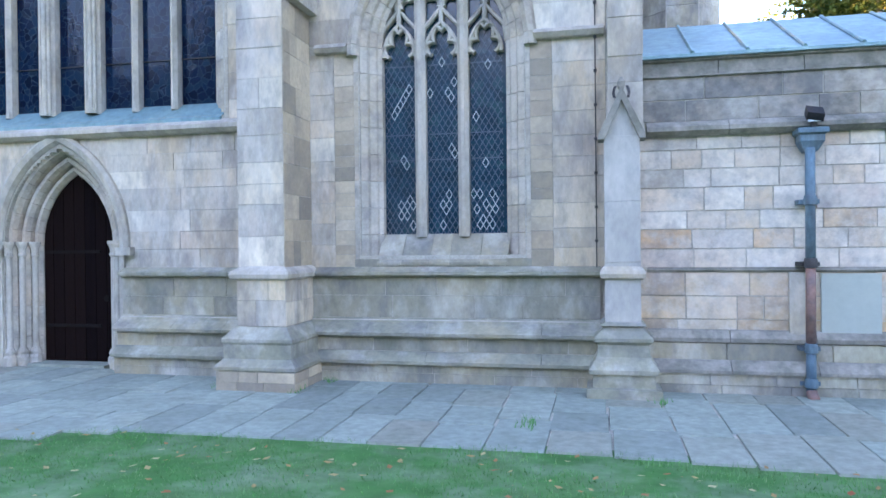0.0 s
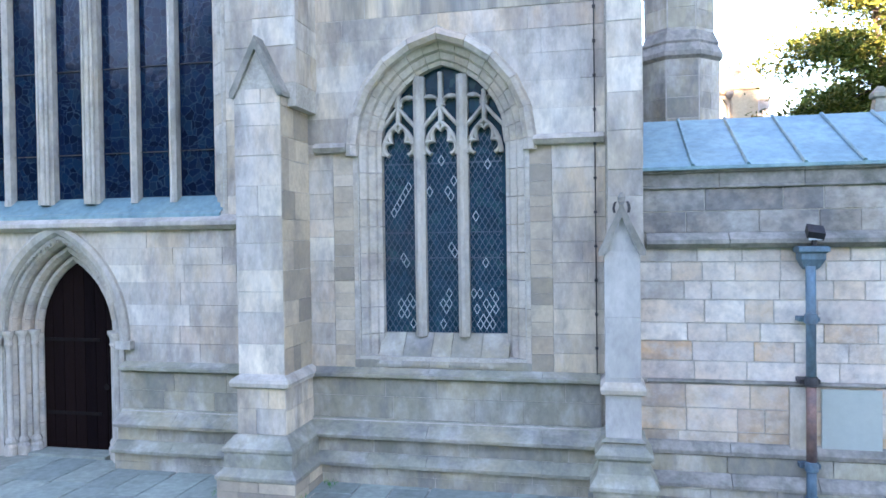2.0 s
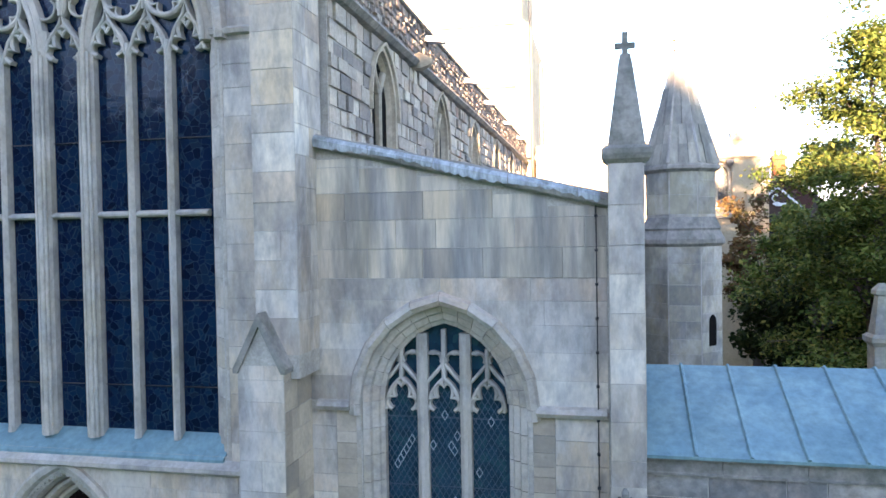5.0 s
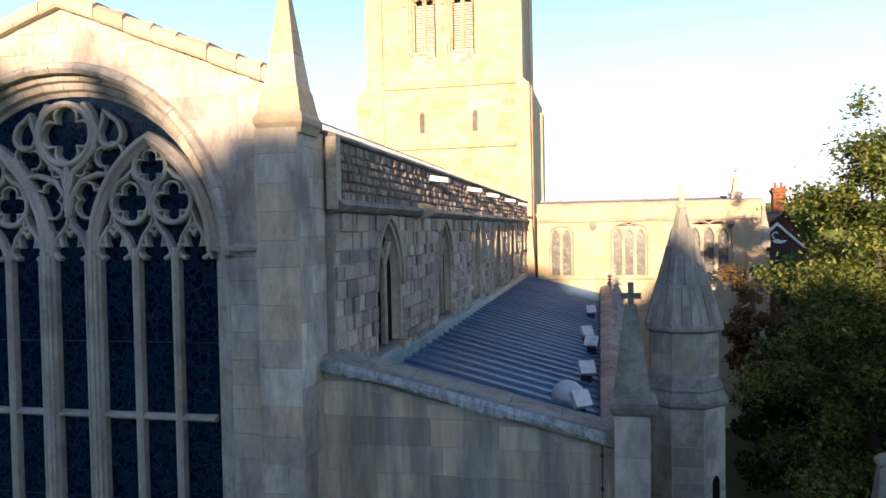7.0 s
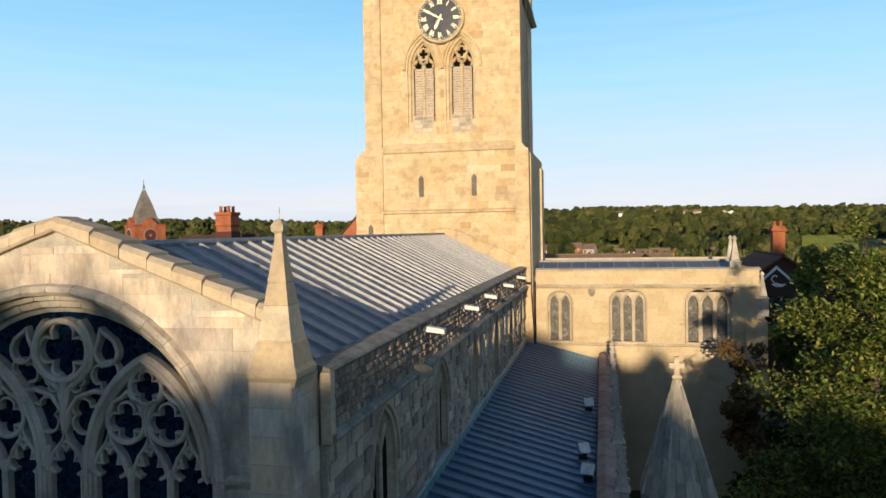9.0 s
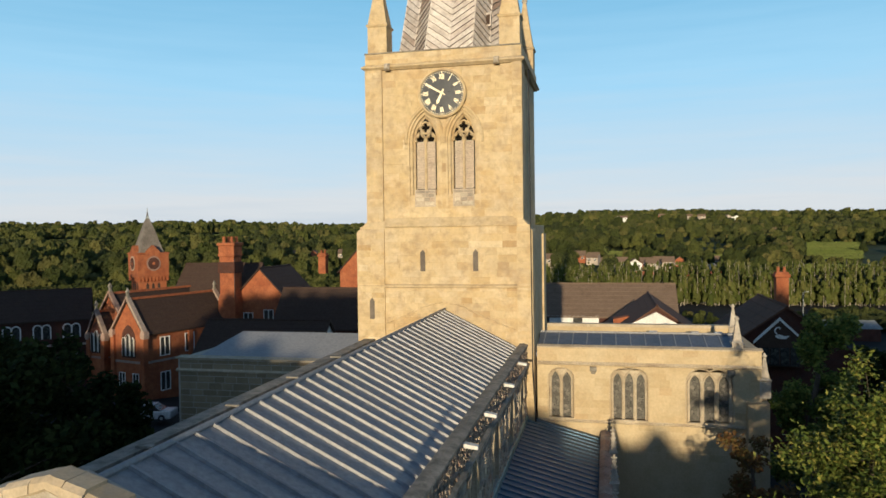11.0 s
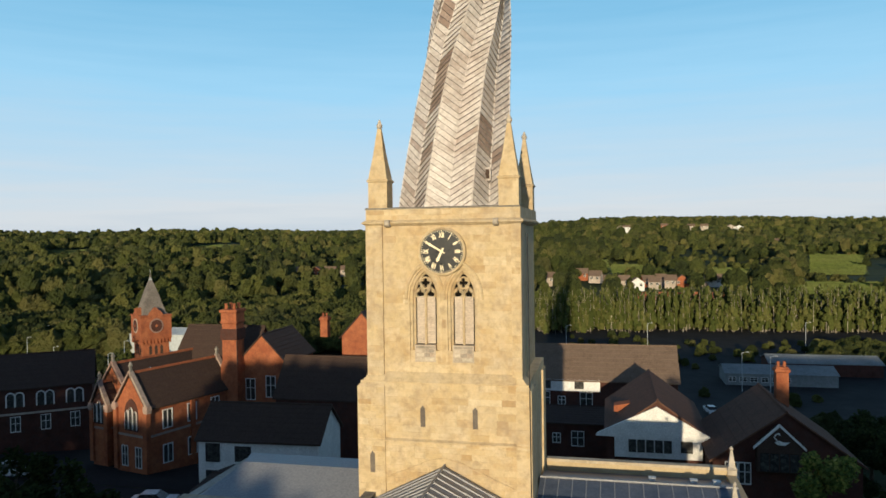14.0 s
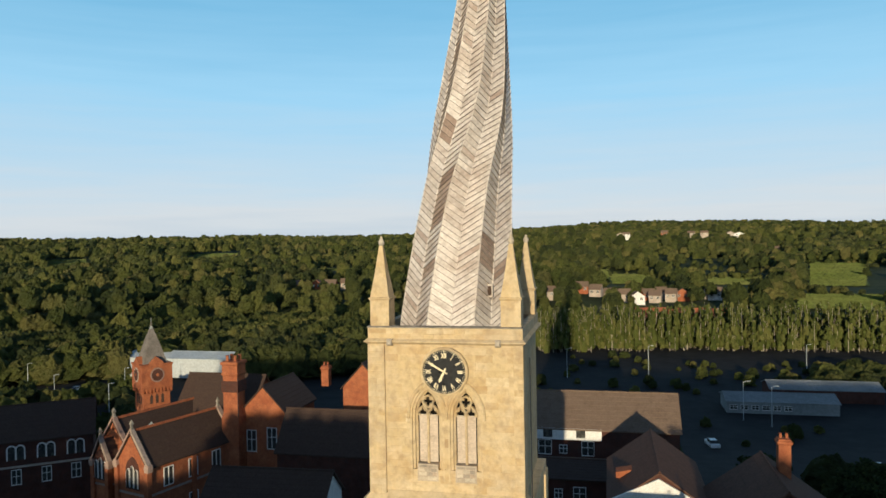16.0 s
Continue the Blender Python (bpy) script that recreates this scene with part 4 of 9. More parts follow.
ashlar(wall, E_, -11.0, -4.4, 12.0, 13.4, "ashlar", [GW], off=0.36, ch=(0.28, 0.34), bl=(0.5, 0.9), top=lambda u: gable_top(u) - 0.02)
mb = Mesh()
strip(mb, E_, -12.6, -4.5, [(0, 3.45), (0.09, 3.46), (0.16, 3.51), (0.16, 3.57), (0, 3.66)])
strip(mb, E_, -5.2, -4.2, [(0, 9.64), (0.08, 9.66), (0.1, 9.72), (0, 9.78)])
strip(mb, E_, -12.6, -10.4, [(0, 9.64), (0.08, 9.66), (0.1, 9.72), (0, 9.78)])
part("string_course", mb, "dressed", wall)
cop = thing("gable_coping", (-7.7, 9.3, 13.3), "stepped overlapping coping stones of the chancel gable", "coping", kind="structure")
for s in (-1, 1):
    a = 0.28
    while a < 3.45:
        b = min(3.52, a + rng.uniform(0.32, 0.50))
        ua, ub, j = GA + s * (a + 0.004), GA + s * (b - 0.004), rng.uniform(-0.012, 0.012)
        rows = []
        for u, lap in ((ua, 0.0), (ub, 0.04)):         # each stone lies flatter than the slope and laps the next below
            z = gable_top(u) + j
            rows.append([E_(u, 0.10 + j, z - 0.05), E_(u, 0.13 + j, z - 0.01), E_(u, 0.12 + j, z + 0.12 + lap), E_(u, 0.03, z + 0.19 + lap), E_(u, -0.42, z + 0.185 + lap), E_(u, -0.46, z - 0.05)])
        part("coping_stone", Mesh().loft(rows), "gable_stone", cop)
        a = b
rows = []
for q in (-0.276, -0.1, 0.0, 0.1, 0.276):
    z, e = gable_top(GA + q), 0.035 * (1 - (q / 0.276) ** 2)
    rows.append([E_(GA + q, 0.10, z - 0.05), E_(GA + q, 0.13, z - 0.01), E_(GA + q, 0.12, z + 0.13 - e), E_(GA + q, 0.03, z + 0.205 - e), E_(GA + q, -0.42, z + 0.20 - e), E_(GA + q, -0.46, z - 0.05)])
part("apex_stone", Mesh().loft(rows), "gable_stone", cop)
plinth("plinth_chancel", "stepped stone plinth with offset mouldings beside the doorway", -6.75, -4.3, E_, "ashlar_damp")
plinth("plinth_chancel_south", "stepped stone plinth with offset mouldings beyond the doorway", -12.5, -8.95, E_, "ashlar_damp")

gw = thing("window_2", (-7.79, 9.3, 3.6), "great seven-light traceried window of dark stained glass", "window", kind="structure")
G = east(9.63)
mb = Mesh()
ring(mb, E_, GW, [(0.0, -0.48), (0.0, -0.3), (0.06, -0.27), (0.09, -0.19), (0.18, -0.16), (0.20, -0.08), (0.30, -0.05), (0.32, 0.010), (0.365, 0.012), (0.37, -0.48)], 11, z0=3.66, stones=0.42)
part("jamb_moulding", mb, "voussoir", gw)
mb = Mesh()
ring(mb, E_, GW, [(0.27, -0.01), (0.28, 0.08), (0.34, 0.13), (0.42, 0.10), (0.46, 0.0)], 10, z0=9.6, stones=0.5)
part("hood_mould", mb, "voussoir", gw)
mb = Mesh()
mb.loft([[E_(u, d, z) for d, z in ((-0.48, 3.62), (0.05, 3.62), (0.05, 3.67), (-0.42, 4.02), (-0.48, 4.02))] for u in (-10.6, -7.8, -5.15)])
part("sill", mb, "lead_sheet", gw, "sloping lead-covered window sill")
GC = -7.79
MU = [GC + q for q in (2.39, 1.765, 1.112, 0.40, -0.40, -1.112, -1.765, -2.39)]
for k in range(1, 7):
    thick = k in (3, 4)
    mb = Mesh()
    u = MU[k]
    bar(mb, G, [(u, 3.86), (u, 9.72 if not thick else 10.0)], 0.24 if thick else 0.115, -0.05, 0.19 if thick else 0.16)
    if thick:
        for q, r in ((0.0, 0.045), (-0.075, 0.026), (0.075, 0.026)):
            mb.cyl(G(u + q, 0.185, 3.86), G(u + q, 0.185, 9.62), r, r, 8)
        mb.cyl(G(u, 0.18, 3.86), G(u, 0.18, 4.16), 0.075, 0.05, 8)
        mb.cyl(G(u, 0.18, 9.56), G(u, 0.18, 9.68), 0.05, 0.07, 8)
    else:
        mb.cyl(G(u, 0.15, 3.86), G(u, 0.15, 9.62), 0.022, 0.022, 6)
        mb.cyl(G(u, 0.13, 3.86), G(u, 0.13, 4.06), 0.05, 0.03, 8)
    part("mullion", mb, "dressed", gw)
for k in range(7):
    a, b = MU[k + 1], MU[k]
    mb = Mesh()
    strip(mb, G, a + 0.05, b - 0.05, [(-0.05, 7.15), (0.08, 7.15), (0.12, 7.18), (0.12, 7.21), (0.05, 7.25), (-0.05, 7.25)])
    part("transom", mb, "dressed", gw)


def teardrop(mb, fn, u, z, r, tip, lean, w, d0, d1):
    """A rounded eye drawn to a point above, as the bars of flowing tracery run."""
    pts = []
    for i in range(15):
        a = math.pi * (0.86 + 1.28 * i / 14)
        pts.append((u + r * math.cos(a), z + r * math.sin(a)))
    up = [(u + r * 0.66, z + r * 0.92), (u + r * 0.26 + lean * 0.6, z + (tip - z) * 0.78)]
    pts += up + [(u + lean, tip)] + [(2 * u - a + lean * 1.2 * k, q) for k, (a, q) in zip((1, 0), up[::-1])]
    bar(mb, fn, pts, w, d0, d1, True)


for k in range(7):
    u, w = (MU[k] + MU[k + 1]) / 2, (MU[k] - MU[k + 1]) / 2 - (0.10 if k == 3 else 0.08 if k in (2, 4) else 0.06)
    mb = Mesh()
    cusped(mb, G, Arch(u, w + 0.02, 9.4, 9.56, 10.06), 4, 0.13, 0.06, -0.05, 0.13)
    bar(mb, G, [(u - w - 0.05, 9.55), (u - w * 0.72, 9.88), (u - 0.05, 10.07), (u, 10.24), (u + 0.05, 10.07), (u + w * 0.72, 9.88), (u + w + 0.05, 9.55)], 0.055, -0.05, 0.15)
    part("light_head", mb, "dressed", gw)
for s in (-1, 1):
    uc = GC + s * 1.395
    sub = Arch(uc, 0.99, 9.5, 9.66, 11.33)
    mb = Mesh()
    bar(mb, G, sub.curve(0, 14, 9.66), 0.20, -0.05, 0.20)
    bar(mb, G, sub.curve(0, 14, 9.66), 0.07, 0.1, 0.235)
    part("sub_arch", mb, "dressed", gw)
    mb = Mesh()
    for q in (-0.345, 0.345):
        teardrop(mb, G, uc + q, 10.40, 0.315, 10.86, -q * 0.12, 0.075, -0.05, 0.15)
        foil(mb, G, uc + q, 10.39, 0.30, 4, 0.04, -0.05, 0.12)
    teardrop(mb, G, uc, 10.92, 0.265, 11.26, 0, 0.07, -0.05, 0.15)
    foil(mb, G, uc, 10.91, 0.255, 4, 0.036, -0.05, 0.12)
    bar(mb, G, [(uc, 10.2), (uc, 10.62), (uc - 0.17, 10.74)], 0.075, -0.05, 0.15)
    bar(mb, G, [(uc, 10.62), (uc + 0.17, 10.74)], 0.075, -0.05, 0.15)
    part("tracery", mb, "dressed", gw, "flowing stone tracery with quatrefoils")
    mb = Mesh()
    foil(mb, G, GC + s * 0.36, 10.45, 0.29, 3, 0.042, -0.05, 0.12, math.pi / 2 + s * 0.5)
    bar(mb, G, [(GC, 10.2), (GC + s * 0.05, 10.34), (GC + s * 0.06, 10.52), (GC + s * 0.22, 10.74), (GC + s * 0.52, 10.84), (GC + s * 0.80, 10.80)], 0.075, -0.05, 0.15)
    bar(mb, G, [(GC + s * 0.02, 10.62), (GC + s * 0.08, 10.86), (GC + s * 0.30, 11.03), (GC + s * 0.48, 11.22), (GC + s * 0.52, 11.48), (GC + s * 0.40, 11.78), (GC + s * 0.30, 11.90)], 0.085, -0.05, 0.17)
    foil(mb, G, GC + s * 0.72, 11.07, 0.25, 3, 0.04, -0.05, 0.12, -math.pi / 2 + s * 0.4)
    teardrop(mb, G, GC + s * 0.74, 11.43, 0.19, 11.78, -s * 0.10, 0.06, -0.05, 0.14)
    foil(mb, G, GC + s * 0.20, 10.96, 0.15, 3, 0.04, -0.05, 0.12, -math.pi / 2)
    part("tracery", mb, "dressed", gw, "flowing stone tracery with quatrefoils")
mb = Mesh()
foil(mb, G, GC, 11.45, 0.44, 4, 0.055, -0.05, 0.14, 0)
bar(mb, G, [(GC + 0.455 * math.cos(i * math.pi / 16), 11.45 + 0.455 * math.sin(i * math.pi / 16)) for i in range(32)], 0.085, -0.05, 0.20, True)
bar(mb, G, [(GC, 10.2), (GC, 11.02)], 0.09, -0.05, 0.18)
part("tracery", mb, "dressed", gw, "great round quatrefoil at the head of the window")
for k in range(7):
    for za, zb in ((3.86, 7.19), (7.2, 9.7)):
        mb = Mesh().prism([(MU[k + 1], za), (MU[k], za), (MU[k], zb), (MU[k + 1], zb)], G, -0.02, 0.0)
        part("pane", mb, "stained_glass", gw)
mb = Mesh().prism(GW.curve(0.02, 14, 9.7), G, -0.02, 0.0)
part("pane", mb, "stained_glass", gw)
mb = Mesh()
for k in range(7):
    for zz in (4.62, 5.9, 8.3):
        mb.box(MU[k + 1], MU[k], 9.605, 9.62, zz, zz + 0.014)
part("glazing_bars", mb, "iron", gw)

# door and doorway
dw = thing("doorway", (-7.83, 9.4, 0), "moulded pointed stone doorway with slender shafts", "doorway", kind="structure")
for k, (o, d, w) in enumerate(((0.0, -0.34, 0.12), (0.12, -0.22, 0.13), (0.25, -0.10, 0.13))):
    mb = Mesh()
    ring(mb, E_, DR, [(o, d - 0.3), (o, d - 0.02), (o + w * 0.3, d + 0.05), (o + w * 0.7, d + 0.05), (o + w, d - 0.01), (o + w, d - 0.3)], 7, stones=0.45)
    part("arch_order", mb, "voussoir", dw)
    for s in (-1, 1):
        u = -7.83 + s * (0.64 + o + w * 0.5)
        mb = Mesh()
        mb.cyl(E_(u, d + 0.07, 0.28), E_(u, d + 0.07, 1.72), 0.045, 0.045, 10)
        part("shaft", mb, "dressed", dw)
        mb = Mesh()
        mb.lathe(u, 9.3 - d - 0.07, [(0.05, 1.70), (0.065, 1.73), (0.05, 1.77), (0.06, 1.84), (0.09, 1.90), (0.09, 1.94)], 10)
        part("capital", mb, "dressed", dw)
        mb = Mesh()
        mb.lathe(u, 9.3 - d - 0.07, [(0.10, 0.0), (0.10, 0.16), (0.075, 0.2), (0.085, 0.24), (0.06, 0.3)], 10)
        part("shaft_base", mb, "dressed", dw)
mb = Mesh()
ring(mb, E_, DR, [(0.38, -0.3), (0.38, 0.02), (0.42, 0.08), (0.50, 0.11), (0.55, 0.07), (0.56, -0.3)], 16, z0=1.75)
part("hood_mould", mb, "dressed", dw)
mb = Mesh()
for s in (-1, 1):
    a, b = sorted((-7.83 + s * 0.38 + s * 0.64, -7.83 + s * 1.10))
    mb.box(a, b, 9.26, 9.7, 0, 1.8)
    a, b = sorted((-7.83 + s * 1.02, -7.83 + s * 1.26))
    mb.box(a, b, 9.18, 9.31, 1.72, 1.84)
part("outer_jamb", mb, "dressed", dw)
mb = Mesh().box(-8.5, -7.16, 9.35, 9.75, 0.0, 0.07)
part("threshold", mb, "paving", dw)
door = thing("door_1", (-7.83, 9.72, 0.07), "closed dark brown boarded oak door with iron strap hinges", "door", kind="structure")
for i in range(7):
    a = -7.83 - 0.66 + i * 0.189
    mb = Mesh()
    zt = 3.0
    mb.box(a + 0.004, a + 0.183, 9.70, 9.76, 0.07, zt)
    part("plank", mb, "door_wood", door)
for zz in (0.6, 1.75):
    mb = Mesh().box(-8.45, -7.45, 9.685, 9.70, zz, zz + 0.05)
    part("strap_hinge", mb, "iron_black", door)
mb = Mesh().cyl((-7.35, 9.68, 1.05), (-7.35, 9.70, 1.05), 0.05, 0.05, 12)
part("ring_handle", mb, "iron_black", door)

# ---- buttress with gablet, and the tall corner pier with its pinnacle ----
bt = thing("buttress", (-4.2, 8.9, 0), "stone buttress with stepped base and gabled head", "buttress")
mb = Mesh()
mb.box(-4.44, -3.81, 8.42, 9.35, 1.5, 5.2)
mb.prism([(-4.44, 5.2), (-3.81, 5.2), (-4.125, 5.75)], lambda u, d, z: (u, 8.42 + d, z), 0, 0.5)
mb.box(-4.44, -3.78, 8.37, 9.35, 0.8, 1.5)
part("core", mb, "mortar", bt)
F_, S_ = east(8.42), north(-3.81)
ashlar(bt, F_, -4.44, -3.81, 1.56, 5.2, "ashlar", ch=(0.25, 0.42), bl=(0.25, 0.6))
ashlar(bt, F_, -4.40, -3.85, 5.2, 5.7, "ashlar", ch=(0.25, 0.3), bl=(0.3, 0.5), top=lambda u: 5.75 - abs(u + 4.125) * 1.8)
ashlar(bt, S_, 8.42, 9.3, 1.56, 5.2, "ashlar_mixed", ch=(0.25, 0.42), bl=(0.2, 0.5))
ashlar(bt, east(8.37), -4.44, -3.78, 0.82, 1.42, "ashlar", ch=(0.25, 0.35), bl=(0.25, 0.5))
ashlar(bt, north(-3.78), 8.37, 9.27, 0.82, 1.42, "ashlar", ch=(0.25, 0.35), bl=(0.25, 0.5))
for s in (-1, 1):
    mb = Mesh()
    pts = [(-4.125, 5.87), (-4.125 + s * 0.36, 5.16), (-4.125 + s * 0.36, 5.10), (-4.125 + s * 0.30, 5.10), (-4.125, 5.70)]
    mb.prism(pts, lambda u, d, z: (u, 8.39 + d, z), -0.02, 0.62)
    part("gablet_slab", mb, "coping_stone", bt)
mb = Mesh()


def stepped_base(mb, x0, x1, y0, y1, rows):
    """Rings of a square base, each row out by o at height z."""
    mb.loft([[(x0 - o, y0 - o, z), (x1 + o, y0 - o, z), (x1 + o, y1, z), (x0 - o, y1, z)] for o, z in rows])


stepped_base(mb, -4.44, -3.78, 8.37, 9.35, [(0.20, 0.0), (0.20, 0.28), (0.22, 0.29), (0.22, 0.33), (0.13, 0.42), (0.13, 0.60), (0.15, 0.63), (0.15, 0.67), (0.04, 0.80), (0.0, 0.82)])
part("base", mb, "dressed_damp", bt)
mb = Mesh()
stepped_base(mb, -4.44, -3.78, 8.37, 9.35, [(0.0, 1.40), (0.07, 1.43), (0.08, 1.48), (0.06, 1.52), (-0.04, 1.58)])
part("string_course", mb, "dressed", bt)
ashlar(bt, east(8.17), -4.64, -3.58, 0.0, 0.27, "ashlar_mixed", ch=(0.13, 0.14), bl=(0.25, 0.4))
ashlar(bt, north(-3.58), 8.17, 9.1, 0.0, 0.27, "ashlar_mixed", ch=(0.13, 0.14), bl=(0.3, 0.5))

pr = thing("corner_pier", (-4.0, 9.0, 5.2), "tall square corner pier carrying a stone pinnacle", "pinnacle")
mb = Mesh().box(-4.27, -3.68, 8.62, 9.5, 5.0, 11.25)
part("core", mb, "mortar", pr)
ashlar(pr, east(8.62), -4.27, -3.68, 5.3, 11.25, "ashlar", ch=(0.34, 0.5), bl=(0.3, 0.66))
ashlar(pr, north(-3.68), 8.62, 9.5, 5.3, 11.25, "ashlar", ch=(0.34, 0.5), bl=(0.3, 0.5))
cx, cy = -3.93, 8.93
mb = Mesh().frusta(cx, cy, [(0.295, 11.18), (0.315, 11.26), (0.34, 11.31), (0.34, 11.38), (0.305, 11.44), (0.275, 11.60), (0.25, 11.74), (0.23, 11.78)])
part("cap", mb, "gable_stone", pr)
for za, zb in ((11.77, 12.22), (12.22, 12.52), (12.52, 13.13)):
    ha, hb = [0.23 - 0.183 * (z - 11.77) / 1.36 for z in (za, zb)]
    part("spirelet_stone", Mesh().frusta(cx, cy, [(ha - 0.006, za), (ha, za + 0.012), (hb, zb - 0.008), (hb - 0.005, zb)]), "gable_stone", pr)
mb = Mesh().frusta(cx, cy, [(0.05, 13.11), (0.05, 13.16), (0.085, 13.20), (0.09, 13.27), (0.05, 13.32), (0.02, 13.35)])
mb.cyl((cx, cy, 13.33), (cx, cy, 13.52), 0.006, 0.004, 5)
part("finial", mb, "dressed_warm", pr)
# the same pier at the far corner of the gable
copy_thing(pr, Matrix.Translation((-11.45, 9.0, 5.2)))

# ---- north-east buttress with gabled lower stage and tall shaft ----
bt = thing("buttress", (0.36, 9.0, 0), "slender pale stone buttress with gabled stage and cross-topped pinnacle", "buttress")
X0, X1 = 0.15, 0.56
mb = Mesh()
mb.box(X0, X1, 8.66, 9.4, 0.8, 3.12)
mb.prism([(X0, 3.12), (X1, 3.12), ((X0 + X1) / 2, 3.56)], lambda u, d, z: (u, 8.66 + d, z), 0, 0.3)
part("lower_shaft", mb, "shaft_stone", bt)
for s in (-1, 1):
    c = (X0 + X1) / 2
    mb = Mesh().prism([(c, 3.66), (c + s * 0.27, 3.10), (c + s * 0.27, 3.05), (c + s * 0.20, 3.05), (c, 3.50)], lambda u, d, z: (u, 8.63 + d, z), -0.03, 0.3)
    part("gablet_slab", mb, "coping_stone", bt)
mb = Mesh()
mb.frusta(0.355, 8.72, [(0.04, 3.5), (0.025, 3.64), (0.04, 3.68), (0.045, 3.73), (0.03, 3.76), (0.012, 3.79)])
part("gablet_finial", mb, "coping_stone", bt)
for q in (-1, 1):
    part("carved_leaf", Mesh().loft([[(0.355 + q * (0.035 + o), 8.68, z), (0.355 + q * (0.065 + o), 8.68, z), (0.355 + q * (0.065 + o), 8.74, z), (0.355 + q * (0.035 + o), 8.74, z)] for o, z in ((0.03, 3.55), (0.04, 3.60), (0.03, 3.65), (0.015, 3.68))]), "iron", bt, "soot-blackened carved leaf")
mb = Mesh().box(0.20, 0.61, 8.86, 9.45, 3.2, 7.7)
part("upper_shaft", mb, "dressed", bt)
ashlar(bt, east(8.86), 0.20, 0.61, 3.75, 7.66, "ashlar", ch=(0.3, 0.5), bl=(0.2, 0.41))
ashlar(bt, east(8.66), X0, X1, 1.6, 3.1, "shaft_stone", ch=(0.7, 0.8), bl=(0.41, 0.5), gap=0.003)
ashlar(bt, north(0.61), 8.86, 9.4, 4.1, 7.66, "ashlar", ch=(0.3, 0.5), bl=(0.3, 0.6))
mb = Mesh()
stepped_base(mb, X0, X1, 8.66, 9.4, [(0.22, 0.0), (0.22, 0.14), (0.15, 0.15), (0.15, 0.30), (0.19, 0.31), (0.19, 0.36), (0.10, 0.50), (0.08, 0.64), (0.10, 0.66), (0.13, 0.68), (0.13, 0.72), (0.05, 0.80), (0.02, 0.84), (0.06, 0.86), (0.0, 0.90)])
part("base", mb, "dressed_damp", bt)
mb = Mesh()
stepped_base(mb, X0, X1, 8.66, 9.4, [(0.0, 1.40), (0.05, 1.42), (0.06, 1.47), (0.05, 1.50), (-0.02, 1.58)])
part("string_course", mb, "dressed", bt)
mb = Mesh().frusta(0.42, 9.06, [(0.2, 7.62), (0.27, 7.68), (0.29, 7.74), (0.29, 7.80), (0.24, 7.84)])
part("cap", mb, "coping_stone", bt)
mb = Mesh().frusta(0.42, 9.06, [(0.22, 7.83), (0.19, 8.05), (0.08, 8.85), (0.06, 8.95)])
part("spirelet", mb, "coping_stone", bt)
mb = Mesh()
mb.box(0.385, 0.455, 9.03, 9.09, 8.9, 9.22)
mb.box(0.30, 0.54, 9.035, 9.085, 9.02, 9.09)
part("cross_finial", mb, "coping_stone", bt)

# ---- low vestry wall, lead roof, downpipe ----
LW_ = east(9.17)
wall = structure("wall_vestry", "low wall of pale and pink squared stone with a dark parapet")
mb = Mesh()
backing(mb, LW_, 0.5, 13.0, 0, 3.9, [], 0.5, 3.9)
part("wall_core", mb, "mortar", wall)
ashlar(wall, LW_, 0.55, 8.0, 0.66, 1.47, "ashlar_warm", ch=(0.22, 0.29), bl=(0.26, 0.75), proud=0.014, gap=0.011, rough=0.009)
ashlar(wall, LW_, 0.55, 8.0, 1.52, 3.12, "ashlar_pale", ch=(0.20, 0.30), bl=(0.28, 0.8), proud=0.014, gap=0.011, rough=0.008)
ashlar(wall, LW_, 0.55, 8.0, 3.3, 3.84, "ashlar_dark", ch=(0.26, 0.28), bl=(0.35, 0.9), proud=0.014, gap=0.012)
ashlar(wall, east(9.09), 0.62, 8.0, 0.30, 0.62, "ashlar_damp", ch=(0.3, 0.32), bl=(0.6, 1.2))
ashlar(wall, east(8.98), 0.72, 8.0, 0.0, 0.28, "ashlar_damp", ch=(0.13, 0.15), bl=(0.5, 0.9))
mb = Mesh()
strip(mb, LW_, 0.6, 13, [(-0.1, 0), (0.17, 0), (0.17, 0.28), (0.07, 0.36), (0.07, 0.56), (-0.1, 0.56)])
part("plinth_core", mb, "mortar", wall)
for i in range(8):
    a, b = 0.66 + i * 0.95, 0.66 + (i + 1) * 0.95 - 0.008
    part("moulding_stone", strip(Mesh(), LW_, a, b, [(0.1, 0.26), (0.23, 0.27), (0.23, 0.31), (0.12, 0.42), (0.1, 0.42)]), "coping_stone", wall)
    part("moulding_stone", strip(Mesh(), LW_, a, b, [(0, 0.62), (0.11, 0.63), (0.12, 0.68), (0.05, 0.76), (0, 0.78)]), "coping_stone", wall)
    part("moulding_stone", strip(Mesh(), LW_, a, b, [(0, 1.465), (0.035, 1.475), (0.045, 1.495), (0, 1.525)]), "coping_stone", wall)
    part("moulding_stone", strip(Mesh(), LW_, a, b, [(0, 3.11), (0.07, 3.115), (0.15, 3.17), (0.15, 3.22), (0.08, 3.27), (0.0, 3.31)]), "coping_stone", wall)
    part("moulding_stone", strip(Mesh(), LW_, a - 0.1, b - 0.1, [(-0.1, 3.84), (0.05, 3.84), (0.05, 3.87), (0.03, 3.88), (0.03, 4.02), (0.07, 4.03), (0.07, 4.06), (-0.1, 4.08)]), "coping_stone", wall)
# flat slab panel let into the wall
pn = thing("rendered_plaque", (2.9, 9.15, 0.7), "smooth grey rendered plaque framed in the stone wall", "plaque")
